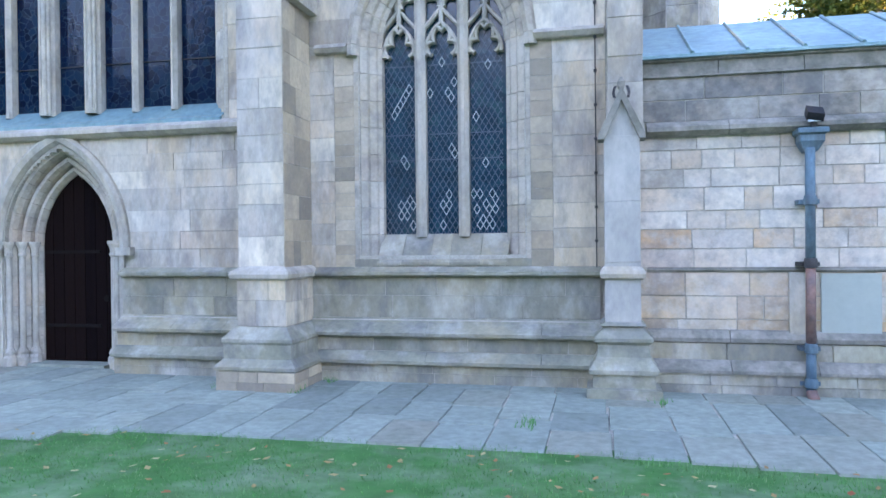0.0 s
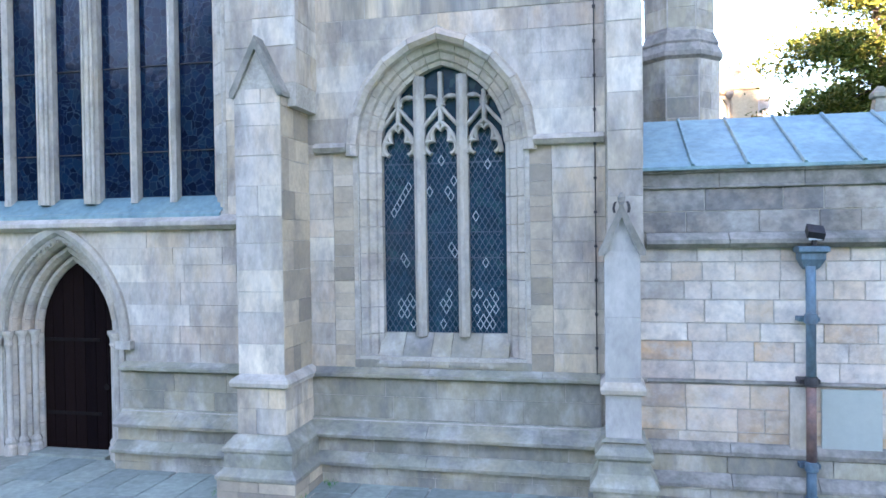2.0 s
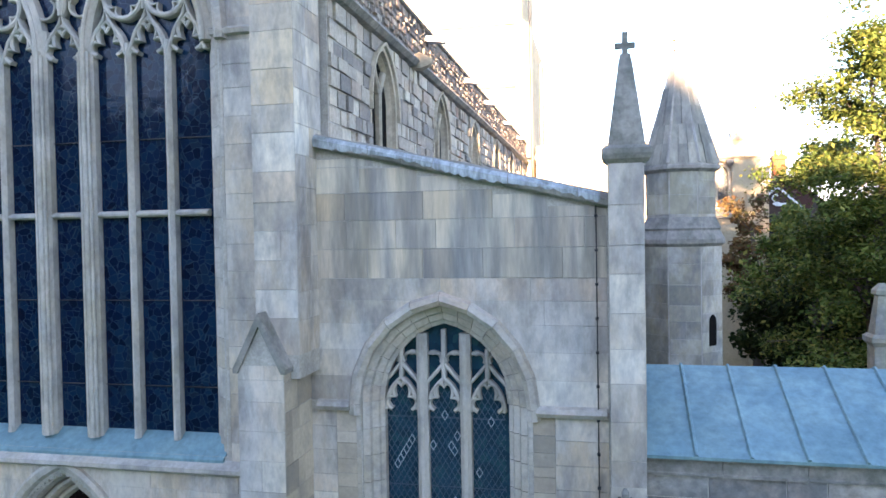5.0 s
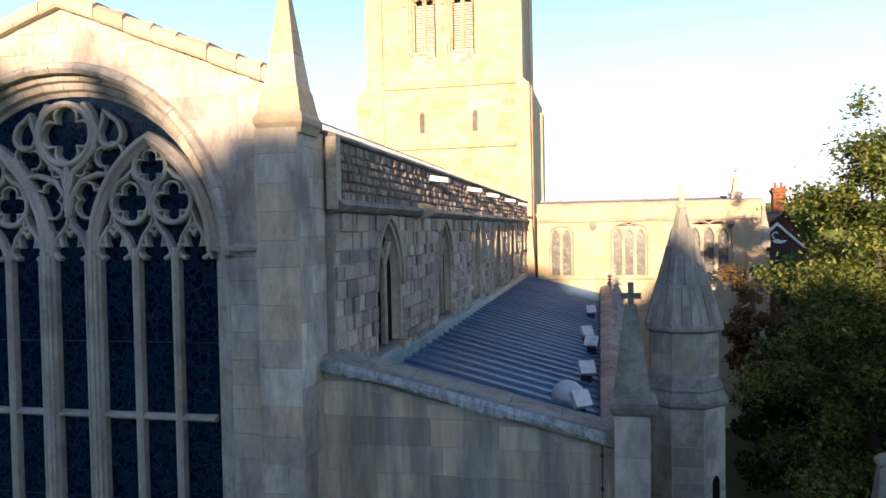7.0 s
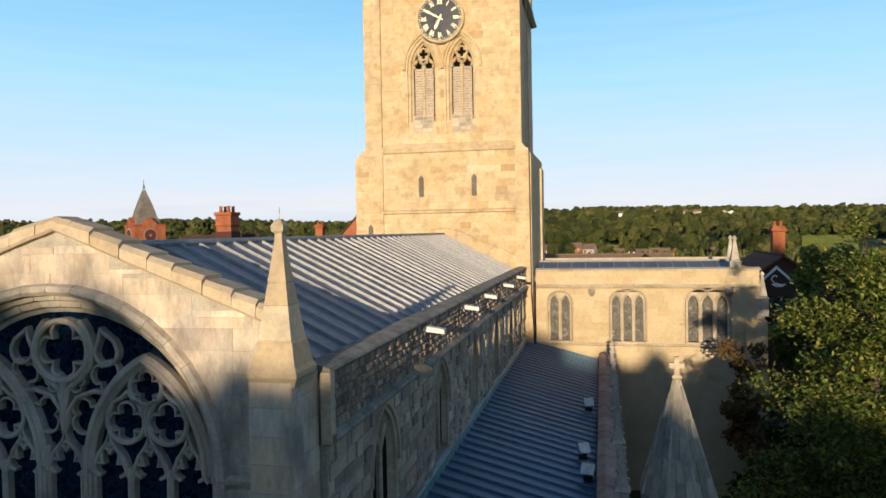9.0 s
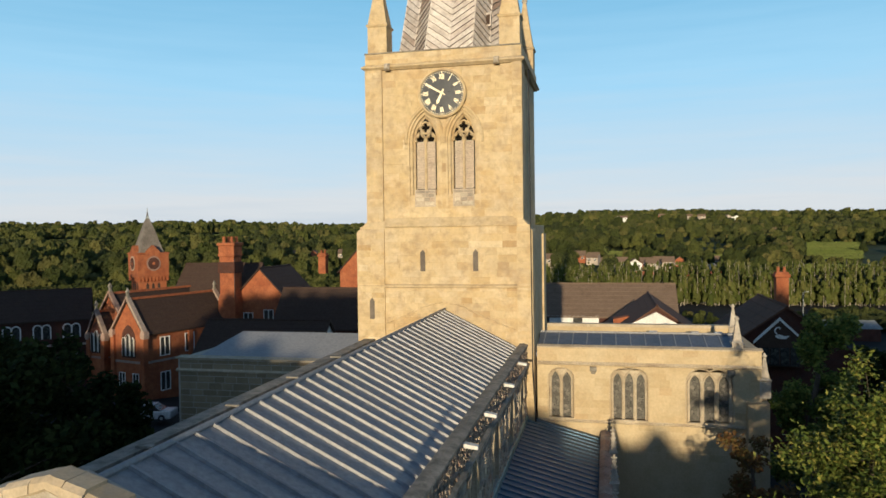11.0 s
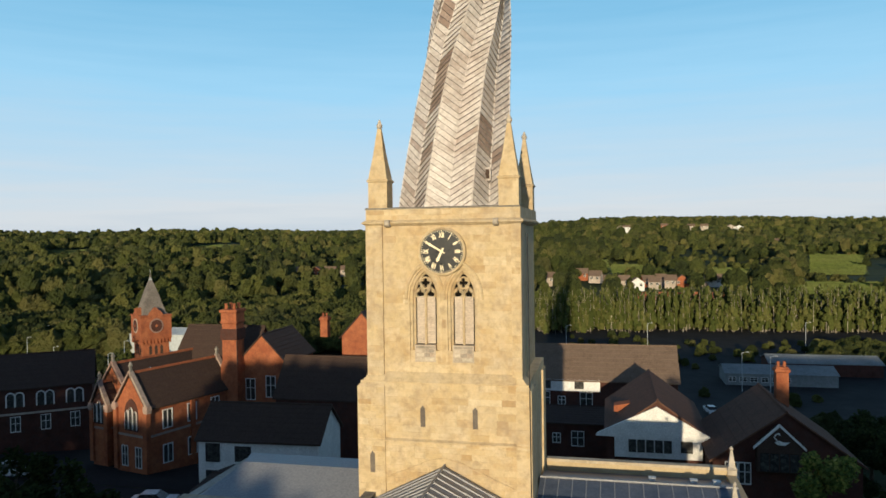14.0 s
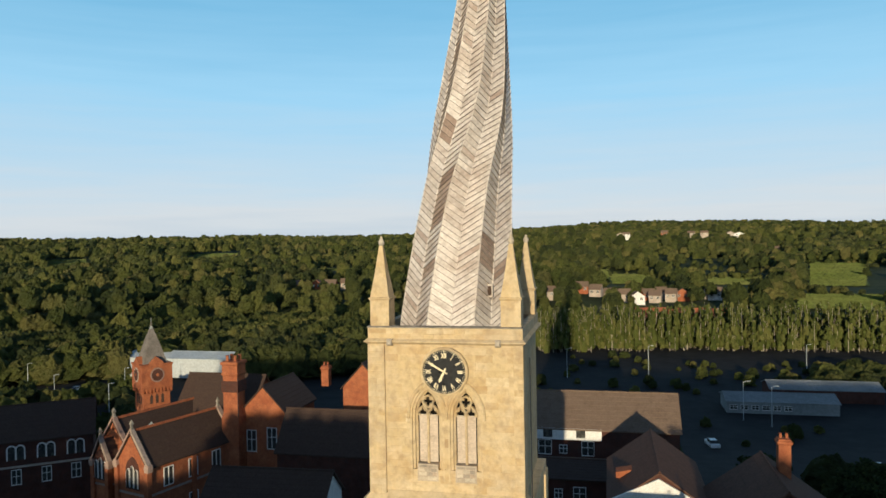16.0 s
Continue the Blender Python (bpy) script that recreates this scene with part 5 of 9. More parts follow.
mb = Mesh().box(2.62, 3.26, 9.115, 9.2, 0.70, 1.45)
part("slab", mb, "render_panel", pn)
mb = Mesh().box(2.27, 2.44, 9.10, 9.2, 0.66, 1.47)
part("upright", mb, "dressed", pn)
roof = thing("roof_vestry", (6, 10.2, 4.0), "shallow lead lean-to roof with raised seams", "roof", kind="structure")
lead = Mesh()
lead.loft([[(x, 9.06, 4.06), (x, 9.06, 4.10), (x, 10.75, 4.90), (x, 13.2, 4.0), (x, 13.2, 3.8)] for x in (0.62, 13.0)])
part("lead_covering", lead, "lead_sheet", roof)
for i in range(12):
    x = 1.2 + i * 0.625
    mb = Mesh()
    for (ya, za, xa), (yb, zb, xb) in (((9.06, 4.11, x), (10.75, 4.91, x)), ((10.75, 4.91, x), (13.2, 4.01, x))):
        mb.cyl((xa, ya, za), (xb, yb, zb), 0.025, 0.025, 6)
    part("lead_roll", mb, "lead_sheet", roof)
hp = thing("rainwater_pipe", (2.48, 9.0, 0), "blue-grey painted cast-iron hopper and downpipe, rusting below", "downpipe")
mb = Mesh()
mb.loft([[(2.48 - w, 8.86 + (0.16 - d), z), (2.48 + w, 8.86 + (0.16 - d), z), (2.48 + w, 9.13, z), (2.48 - w, 9.13, z)] for w, d, z in ((0.06, 0.05, 2.86), (0.09, 0.08, 2.9), (0.13, 0.13, 2.98), (0.13, 0.13, 3.05), (0.165, 0.17, 3.07), (0.165, 0.17, 3.12), (0.15, 0.15, 3.13))])
part("hopper", mb, "pipe_paint", hp)
for a, b, mt in ((1.62, 2.9, "pipe_paint"), (0.62, 1.62, "pipe_rust"), (0.06, 0.62, "pipe_paint")):
    mb = Mesh().cyl((2.455, 8.92, a), (2.455, 8.92, b), 0.055, 0.055, 14)
    smooth(part("pipe", mb, mt, hp))
for z in (2.3, 1.58, 0.6, 0.2):
    mb = Mesh().lathe(2.455, 8.92, [(0.056, z - 0.06), (0.075, z - 0.05), (0.075, z + 0.01), (0.068, z + 0.05), (0.056, z + 0.055)], 14)
    mb.box(2.345, 2.565, 8.96, 9.16, z - 0.04, z + 0.01)
    part("collar", mb, "pipe_paint" if z != 1.58 else "iron", hp)
mb = Mesh().cyl((2.455, 8.92, 0.1), (2.47, 8.84, 0.0), 0.06, 0.065, 12)
part("shoe", mb, "pipe_rust", hp)
fl = thing("floodlight", (2.5, 9.0, 3.12), "small black floodlight standing on the hopper", "lamp")
mb = Mesh().loft([[(2.42, 8.93 + a, 3.22 + b), (2.60, 8.93 + a, 3.19 + b), (2.60, 8.93 + a + 0.09, 3.28 + b), (2.42, 8.93 + a + 0.09, 3.31 + b)] for a, b in ((0, 0), (-0.08, 0.08))])
part("housing", mb, "iron", fl)
mb = Mesh().box(2.44, 2.58, 8.92, 8.935, 3.2, 3.24)
part("lens", mb, "cladding", fl)
mb = Mesh().box(2.49, 2.53, 8.95, 9.05, 3.1, 3.24)
part("bracket", mb, "iron", fl)

# pinnacled pier behind the vestry roof
vp = thing("stone_pier", (4.9, 14.0, 0), "slender stone pier with a small pinnacle behind the vestry", "pier")
part("shaft", Mesh().box(4.72, 5.08, 13.82, 14.18, 0, 4.75), "dressed_damp", vp)
part("cap", Mesh().frusta(4.9, 14.0, [(0.18, 4.72), (0.24, 4.8), (0.24, 4.88), (0.19, 4.93)]), "dressed_damp", vp)
part("spirelet", Mesh().frusta(4.9, 14.0, [(0.17, 4.92), (0.09, 5.6), (0.13, 5.63), (0.13, 5.7), (0.04, 5.82)]), "dressed_damp", vp)

# ---- octagonal stair turret with stone cone ----
tu = thing("stair_turret", (1.6, 14.6, 0), "octagonal stone stair turret with a slated stone cone", "turret")
T0 = math.pi / 8
mb = Mesh().lathe(1.6, 14.6, [(0.76, 0), (0.76, 6.55)], 8, T0)
part("lower_shaft", mb, "dressed", tu)
mb = Mesh().lathe(1.6, 14.6, [(0.76, 6.5), (0.83, 6.56), (0.83, 6.64), (0.74, 6.8), (0.76, 6.84), (0.66, 7.05), (0.64, 7.1)], 8, T0)
part("offset_moulding", mb, "coping_stone", tu)
mb = Mesh().lathe(1.6, 14.6, [(0.66, 7.05), (0.66, 7.95)], 8, T0)
part("upper_shaft", mb, "dressed", tu)
# Darker ashlar puts the turret's shade into the stone colour.
for z0, z1, r in ((4.2, 6.5, 0.76), (7.1, 7.9, 0.66)):
    for k in range(8):
        a0 = T0 + k * math.pi / 4
        p0 = Vector((1.6 + r * math.cos(a0), 14.6 + r * math.sin(a0), 0))
        p1 = Vector((1.6 + r * math.cos(a0 + math.pi / 4), 14.6 + r * math.sin(a0 + math.pi / 4), 0))
        if (p0.y + p1.y) / 2 > 14.7:
            continue
        ux = (p1 - p0).normalized()
        nx = Vector((ux.y, -ux.x, 0))
        fnk = (lambda P, U, N: (lambda u, d, z: tuple(P + U * u + N * d + Vector((0, 0, z)))))(p0, ux, nx)
        ashlar(tu, fnk, 0.01, (p1 - p0).length - 0.01, z0, z1, "ashlar_damp", ch=(0.28, 0.4), bl=(0.25, 0.5), proud=0.008)
mb = Mesh().lathe(1.6, 14.6, [(0.66, 7.88), (0.76, 7.94), (0.76, 8.0), (0.71, 8.06)], 8, T0)
part("eaves_moulding", mb, "coping_stone", tu)
for k in range(6):
    r0, r1 = 0.74 - k * 0.111, 0.74 - (k + 1) * 0.111 + 0.012
    z0, z1 = 8.04 + k * 0.36, 8.04 + (k + 1) * 0.36 + 0.02
    part("cone_core", Mesh().lathe(1.6, 14.6, [(r0 - 0.05, z0), (r1 - 0.05, z1)], 8, T0), "mortar_dark", tu)
    for f in range(8):
        n = 3 if k < 2 else 2 if k < 4 else 1
        for i in range(n):
            pts = []
            j = rng.uniform(-0.012, 0.012)
            for r, z in ((r0 + j, z0 + rng.uniform(-0.02, 0.01)), (r1 + j, z1)):
                A, B = [Vector((1.6 + r * math.cos(T0 + (f + e) * math.pi / 4), 14.6 + r * math.sin(T0 + (f + e) * math.pi / 4), z)) for e in (0, 1)]
                pts.append((A.lerp(B, (i + 0.03) / n), A.lerp(B, (i + 0.97) / n)))
            (a0, b0), (a1, b1) = pts
            c = Vector((1.6, 14.6, 0))
            inn = [p + (Vector((c.x, c.y, p.z)) - p).normalized() * 0.06 for p in (a0, b0, b1, a1)]
            part("cone_slab", Mesh().add([a0, b0, b1, a1] + inn, [(0, 1, 2, 3), (0, 4, 5, 1), (1, 5, 6, 2), (2, 6, 7, 3), (3, 7, 4, 0)]), "cone_stone", tu)
for k in range(8):
    a = T0 + k * math.pi / 4
    mb = Mesh().cyl((1.6 + 0.72 * math.cos(a), 14.6 + 0.72 * math.sin(a), 8.05), (1.6 + 0.06 * math.cos(a), 14.6 + 0.06 * math.sin(a), 10.2), 0.035, 0.02, 6)
    part("hip_rib", mb, "dressed", tu)
mb = Mesh().frusta(1.6, 14.6, [(0.08, 10.12), (0.055, 10.22), (0.09, 10.26), (0.09, 10.30), (0.045, 10.34), (0.045, 10.66)])
mb.box(1.46, 1.74, 14.56, 14.64, 10.44, 10.54)
part("finial", mb, "dressed_warm", tu)
sl = Arch(0, 0.1, 0, 0.45, 0.58)
# Black plate on the face stands for the dark inside the slit.
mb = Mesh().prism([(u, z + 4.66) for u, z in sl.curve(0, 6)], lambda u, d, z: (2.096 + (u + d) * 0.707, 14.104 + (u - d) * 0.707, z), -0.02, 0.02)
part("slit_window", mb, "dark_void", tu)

# ---- clerestory north wall, parapet, spouts ----
CX = -3.6
N_ = north(CX)
cler = [Arch(y, 0.62, 7.9, 9.05, 9.95) for y in (12.25, 16.9, 21.4, 26.0, 30.3, 34.2)]
wall = structure("wall_clerestory", "long clerestory wall of rough squared rubble")
mb = Mesh()
backing(mb, N_, 9.6, 36.5, 5.5, 10.2, cler, 0.5, 0.06, 0.13)
part("wall_core", mb, "mortar", wall)
mb = Mesh()
ashlar(wall, N_, 9.62, 16.0, 7.4, 10.18, "rubble_stone", cler, ch=(0.17, 0.3), bl=(0.17, 0.5), off=0.16, name="rubble_stone", proud=0.035, gap=0.025, rough=0.034)
ashlar_joined(mb, N_, 16.0, 36.5, 7.4, 10.18, cler, ch=(0.16, 0.3), bl=(0.16, 0.5), off=0.16, proud=0.04, rough=0.04, gap=0.03)
part("rubble_facing", mb, "rubble", wall, kind="stuff")
par = structure("parapet_chancel", "dark rubble parapet with a worn coping")
mb = Mesh().box(-3.9, CX + 0.04, 9.5, 36.5, 10.2, 11.22)
part("parapet_core", mb, "mortar_dark", par)
mb = Mesh()
ashlar_joined(mb, north(CX + 0.04), 9.62, 36.5, 10.34, 11.2, [], ch=(0.12, 0.2), bl=(0.08, 0.22), proud=0.03, rough=0.03, gap=0.014)
part("rubble_facing", mb, "rubble_dark", par, kind="stuff")
mb = Mesh()
for i in range(27):
    a, b = 9.5 + i, 10.5 + i - 0.01
    strip(mb, N_, a, b, [(0, 10.17), (0.12, 10.2), (0.2, 10.28), (0.18, 10.33), (0.04, 10.38), (0, 10.38)])
    strip(mb, N_, a, b, [(-0.32, 11.2), (0.10, 11.2), (0.12, 11.23), (0.10, 11.27), (-0.1, 11.33), (-0.32, 11.31)])
part("coping_stones", mb, "coping_stone", par)
mb = Mesh().box(CX - 0.02, CX + 0.13, 9.45, 9.62, 10.22, 11.22)
part("end_pilaster", mb, "dressed_warm", par)
for a in cler:
    wn = thing("clerestory_window", (CX, a.c, 7.9), "pointed clerestory window deep in the rubble wall", "window", "clerestory windows")
    mb = Mesh()
    ring(mb, N_, a, [(0.0, -0.3), (0.0, -0.2), (0.08, -0.05), (0.09, 0.02), (0.2, 0.03), (0.2, -0.3)], 8)
    part("stone_frame", mb, "dressed_warm", wn)
    mb = Mesh()
    ring(mb, N_, a, [(0.16, 0.0), (0.17, 0.08), (0.23, 0.09), (0.25, 0.0)], 8, z0=8.9)
    part("hood_mould", mb, "dressed_warm", wn)
    mb = Mesh()
    bar(mb, north(CX - 0.15), [(a.c, 7.9), (a.c, 9.3), (a.c + 0.3, 9.7)], 0.1, 0, 0.12)
    bar(mb, north(CX - 0.15), [(a.c, 9.3), (a.c - 0.3, 9.7)], 0.1, 0, 0.12)
    part("mullion", mb, "dressed_warm", wn)
    # Pane painted near black for the dim interior behind it.
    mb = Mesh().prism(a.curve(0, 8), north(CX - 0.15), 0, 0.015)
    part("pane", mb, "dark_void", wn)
sp = thing("water_spout", (0, 0, 0), "pale lead-lined rainwater spout jutting from the parapet", "spout", "spouts along the parapet")
mb = Mesh().loft([[(0, -0.13, 0), (0, 0.13, 0), (0, 0.13, 0.12), (0, -0.13, 0.12)], [(0.42, -0.10, -0.05), (0.42, 0.10, -0.05), (0.42, 0.10, 0.05), (0.42, -0.10, 0.05)]])
part("chute", mb, "white_paint", sp)
sp.matrix_basis = Matrix.Translation((CX + 0.05, 15.4, 10.98))
for y in (19.9, 23.4, 28.0, 32.6):
    copy_thing(sp, Matrix.Translation((CX + 0.05, y, 10.98)))
gg = thing("gargoyle_block", (CX, 14.3, 10.3), "weathered carved stone block on the string course", "carving")
mb = Mesh().loft([[(CX + d, 14.3 - w, 10.3 - h), (CX + d, 14.3 + w, 10.3 - h), (CX + d, 14.3 + w, 10.3 + h), (CX + d, 14.3 - w, 10.3 + h)] for d, w, h in ((0, 0.12, 0.14), (0.2, 0.13, 0.15), (0.34, 0.09, 0.1), (0.42, 0.05, 0.05))])
part("block", mb, "dressed_warm", gg)

# ---- aisle roof, its parapet and fittings ----
roof = thing("roof_aisle", (-1.7, 22, 6.6), "low lead aisle roof with close raised rolls", "roof", kind="structure")
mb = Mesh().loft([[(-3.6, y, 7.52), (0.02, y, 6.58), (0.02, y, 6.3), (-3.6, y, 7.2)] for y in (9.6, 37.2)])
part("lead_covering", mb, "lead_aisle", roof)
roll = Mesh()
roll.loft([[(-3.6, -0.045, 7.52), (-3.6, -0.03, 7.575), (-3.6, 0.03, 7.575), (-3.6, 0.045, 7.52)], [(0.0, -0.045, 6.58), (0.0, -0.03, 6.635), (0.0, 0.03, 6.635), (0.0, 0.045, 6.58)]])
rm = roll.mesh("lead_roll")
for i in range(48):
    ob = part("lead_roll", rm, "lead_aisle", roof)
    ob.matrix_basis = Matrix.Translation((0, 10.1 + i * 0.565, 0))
mb = Mesh()
mb.loft([[(-3.6, y, 7.5), (-3.5, y, 7.49), (-3.52, y, 7.68), (-3.6, y, 7.72)] for y in (9.6, 37.2)])
part("flashing", mb, "lead_sheet", roof)
par = structure("parapet_aisle", "aisle parapet with worn reddish coping stones")
mb = Mesh().box(0.08, 0.5, 9.7, 37.0, 4.0, 6.85)
part("wall_core", mb, "mortar", par)
ashlar(par, north(0.5), 9.75, 37.0, 4.4, 6.8, "ashlar_dark", ch=(0.35, 0.42), bl=(0.7, 1.3))
for i in range(34):
    a = 9.7 + i * 0.8
    h = rng.uniform(-0.015, 0.02)
    mb = Mesh().loft([[(0.02, y, 6.84), (0.04, y, 6.93 + h), (0.24, y, 7.0 + h), (0.54, y, 6.9 + h), (0.56, y, 6.84)] for y in (a, a + 0.785)])
    part("coping_stone", mb, "coping_red", par)
pinn = thing("parapet_pinnacle", (0, 0, 0), "small crocketed stone pinnacle on the aisle parapet", "pinnacle", "pinnacles along the aisle parapet")
mb = Mesh().frusta(0, 0, [(0.16, 0), (0.16, 0.35), (0.2, 0.4), (0.14, 0.5), (0.03, 1.35)])
part("shaft", mb, "dressed", pinn)
for k in range(4):
    for s in (-1, 1):
        z, r = 0.6 + k * 0.2, 0.15 - k * 0.03
        part("crocket", Mesh().box(s * r - 0.035, s * r + 0.035, -0.03, 0.03, z, z + 0.08), "dressed", pinn)
mb = Mesh()
mb.box(-0.12, 0.12, -0.03, 0.03, 1.36, 1.42)
mb.box(-0.03, 0.03, -0.03, 0.03, 1.3, 1.52)
part("cross_finial", mb, "dressed", pinn)
pinn.matrix_basis = Matrix.Translation((0.62, 17.6, 6.55))
for y in (21.5, 25.5, 29.5, 33.5):
    copy_thing(pinn, Matrix.Translation((0.62, y, 6.55)))
ft = thing("roof_floodlight", (0, 0, 0), "white boxed floodlight on a bracket on the lead roof", "lamp", "floodlights on the aisle roof")
mb = Mesh().loft([[(-0.16, -0.05 + a, 0.14 + b), (0.16, -0.05 + a, 0.14 + b), (0.16, 0.12 + a, 0.38 + b), (-0.16, 0.12 + a, 0.38 + b)] for a, b in ((0, 0), (-0.1, 0.07))])
part("housing", mb, "white_paint", ft)
mb = Mesh().box(-0.12, 0.12, 0.02, 0.06, -0.06, 0.2)
part("bracket", mb, "iron", ft)
mb = Mesh().loft([[(-0.13, -0.062, 0.18), (0.13, -0.062, 0.18), (0.13, 0.06, 0.35), (-0.13, 0.06, 0.35)], [(-0.13, -0.02, 0.17), (0.13, -0.02, 0.17), (0.13, 0.09, 0.34), (-0.13, 0.09, 0.34)]])
part("lens", mb, "cladding", ft)
ft.matrix_basis = pose(-0.3, 12.3, 6.72, 0, 0, 35)
for y, r, x in ((15.2, 20, -0.25), (18.8, -15, -0.2), (20.6, 30, -0.35), (26.1, 10, -0.3)):
    copy_thing(ft, pose(x, y, 6.70, 0, 0, r))
dm = thing("roof_dome", (-0.55, 13.3, 6.7), "pale domed vent cowl on the lead roof", "vent")
mb = Mesh().lathe(-0.55, 13.3, [(0.3, 6.72), (0.31, 6.85), (0.27, 6.98), (0.17, 7.08), (0.05, 7.12)], 14)
smooth(part("cowl", mb, "cladding", dm))

# ---- chancel roof ----
roof = thing("roof_chancel", (-7.75, 23, 11.2), "low-pitched lead chancel roof with raised rolls", "roof", kind="structure")
mb = Mesh().loft([[(-11.55, y, 11.1), (-7.75, y, 12.98), (-3.95, y, 11.1), (-3.95, y, 10.8), (-7.75, y, 12.6), (-11.55, y, 10.8)] for y in (9.9, 36.45)])
part("lead_covering", mb, "lead_roof", roof)
rr = Mesh()
for s in (-1, 1):
    rr.loft([[(-7.75, -0.05, 12.97), (-7.75, -0.035, 13.05), (-7.75, 0.035, 13.05), (-7.75, 0.05, 12.97)][::s], [(-7.75 + s * 3.78, -0.05, 11.1), (-7.75 + s * 3.78, -0.035, 11.18), (-7.75 + s * 3.78, 0.035, 11.18), (-7.75 + s * 3.78, 0.05, 11.1)][::s]])
rm = rr.mesh("lead_roll")
for i in range(38):
    ob = part("lead_roll", rm, "lead_roof", roof)
    ob.matrix_basis = Matrix.Translation((0, 10.5 + i * 0.69, 0))
mb = Mesh()
mb.cyl((-7.75, 9.9, 13.02), (-7.75, 36.5, 13.02), 0.07, 0.07, 8)
part("ridge_roll", mb, "lead_roof", roof)
wall = structure("wall_clerestory_south", "clerestory wall of squared stone along the far side")
mb = Mesh().box(-12.0, -11.6, 9.5, 36.5, 0, 11.25)
part("wall_core", mb, "rubble", wall)
mb = Mesh().box(-12.1, -11.5, 9.5, 36.5, 11.25, 11.4)
part("coping_stones", mb, "coping_stone", wall)
mb = Mesh()
for i in range(5):
    mb.box(-11.75, -11.25, 12.3 + i * 4.6, 12.5 + i * 4.6, 11.4, 11.46)
part("overflow_slabs", mb, "coping_stone", wall)

# ---- tower ----
TX, TY0, TY1 = -7.83, 36.5, 45.2
tw = thing("church_tower", (TX, 41, 0), "square tower of golden sandstone with clasping corner buttresses", "tower")
LOU = [Arch(-8.80, 0.56, 19.2, 21.75, 22.95), Arch(-6.76, 0.56, 19.2, 21.75, 22.95)]
TE, UE = east(36.62), east(36.95)
mb = Mesh()
mb.box(-12.3, -3.35, 36.62, TY1, 0, 17.3)
part("lower_stage", mb, "tower_stone", tw)
mb = Mesh()
backing(mb, UE, -11.8, -3.85, 17.3, 25.7, LOU, 0.6, 0.06, 0.29)
mb.box(-11.8, -3.85, 37.55, TY1 - 0.3, 17.3, 25.7)
part("upper_stage", mb, "tower_stone", tw)
mb = Mesh()
ashlar_joined(mb, TE, -12.2, -3.4, 10.5, 14.1, [], ch=(0.28, 0.4), bl=(0.5, 1.0), proud=0.010, gap=0.007, rough=0.006)
ashlar(tw, TE, -11.0, -4.0, 14.3, 17.25, "tower_block", ch=(0.3, 0.42), bl=(0.55, 1.1), proud=0.010, gap=0.007)
ashlar(tw, UE, -11.05, -4.2, 17.75, 25.5, "tower_block", LOU, ch=(0.34, 0.46), bl=(0.6, 1.2), off=0.34, proud=0.010, gap=0.007)
part("stone_facing", mb, "tower_stone", tw, kind="stuff")
for x0, x1 in ((-12.45, -10.95), (-4.0, -3.2)):
    mb = Mesh()
    s = 1 if x0 < -8 else -1
    mb.loft([[(x0, 36.5, z), (x1, 36.5, z), (x1, 38.0, z), (x0, 38.0, z)] for z in (0, 17.0)] + [[(x0 + (0.5 if s > 0 else 0), 36.85, 17.6), (x1 - (0.5 if s < 0 else 0), 36.85, 17.6), (x1 - (0.5 if s < 0 else 0), 38.0, 17.6), (x0 + (0.5 if s > 0 else 0), 38.0, 17.6)]])
    ashlar_joined(mb, east(36.5), x0 + 0.02, x1 - 0.02, 8.0, 17.0, [], ch=(0.3, 0.4), bl=(0.5, 1.0), proud=0.010, gap=0.007, rough=0.005)
    part("corner_buttress", mb, "tower_stone", tw)
for x0, x1 in ((-11.97, -11.05), (-4.2, -3.69)):
    mb = Mesh().box(x0, x1, 36.82, 38.2, 17.5, 25.7)
    ashlar_joined(mb, east(36.82), x0 + 0.02, x1 - 0.02, 17.6, 25.6, [], ch=(0.3, 0.42), bl=(0.4, 0.9), proud=0.010, gap=0.007, rough=0.005)
    part("pilaster", mb, "tower_stone", tw)
for y0 in (38.0, 43.6):
    mb = Mesh().box(-3.9, -3.24, y0, y0 + 1.5, 0, 16.8)
    part("corner_buttress", mb, "tower_stone", tw)
mb = Mesh()
strip(mb, TE, -12.4, -3.25, [(0, 14.08), (0.14, 14.12), (0.16, 14.2), (0, 14.3)])
strip(mb, TE, -10.95, -4.0, [(0.12, 17.25), (0.14, 17.3), (-0.3, 17.75), (-0.3, 17.25)])
part("string_course", mb, "tower_stone", tw)
for z0, z1, o in ((25.55, 25.75, 0.14),):
    mb = Mesh().loft([[(-11.97 - q, 36.82 - q, z), (-3.69 + q, 36.82 - q, z), (-3.69 + q, 45.0 + q, z), (-11.97 - q, 45.0 + q, z)] for q, z in ((0, 25.5), (0.05, 25.55), (0.16, 25.62), (0.16, 25.68), (0.05, 25.76), (0.0, 25.8))])
    part("cornice", mb, "tower_stone", tw)
mb = Mesh()
for a, b, c, d in ((-11.95, -3.7, 36.84, 37.2), (-11.95, -3.7, 44.6, 45.0), (-11.95, -11.55, 37.2, 44.6), (-4.1, -3.7, 37.2, 44.6)):
    mb.box(a, b, c, d, 25.75, 26.38)
ashlar_joined(mb, east(36.84), -11.9, -3.72, 25.8, 26.3, [], ch=(0.24, 0.26), bl=(0.5, 1.0), proud=0.012, gap=0.012)
part("parapet", mb, "tower_stone", tw)
mb = Mesh().box(-11.9, -3.75, 37.0, 44.9, 25.6, 25.9)
part("parapet_gutter", mb, "lead_roof", tw)
mb = Mesh()
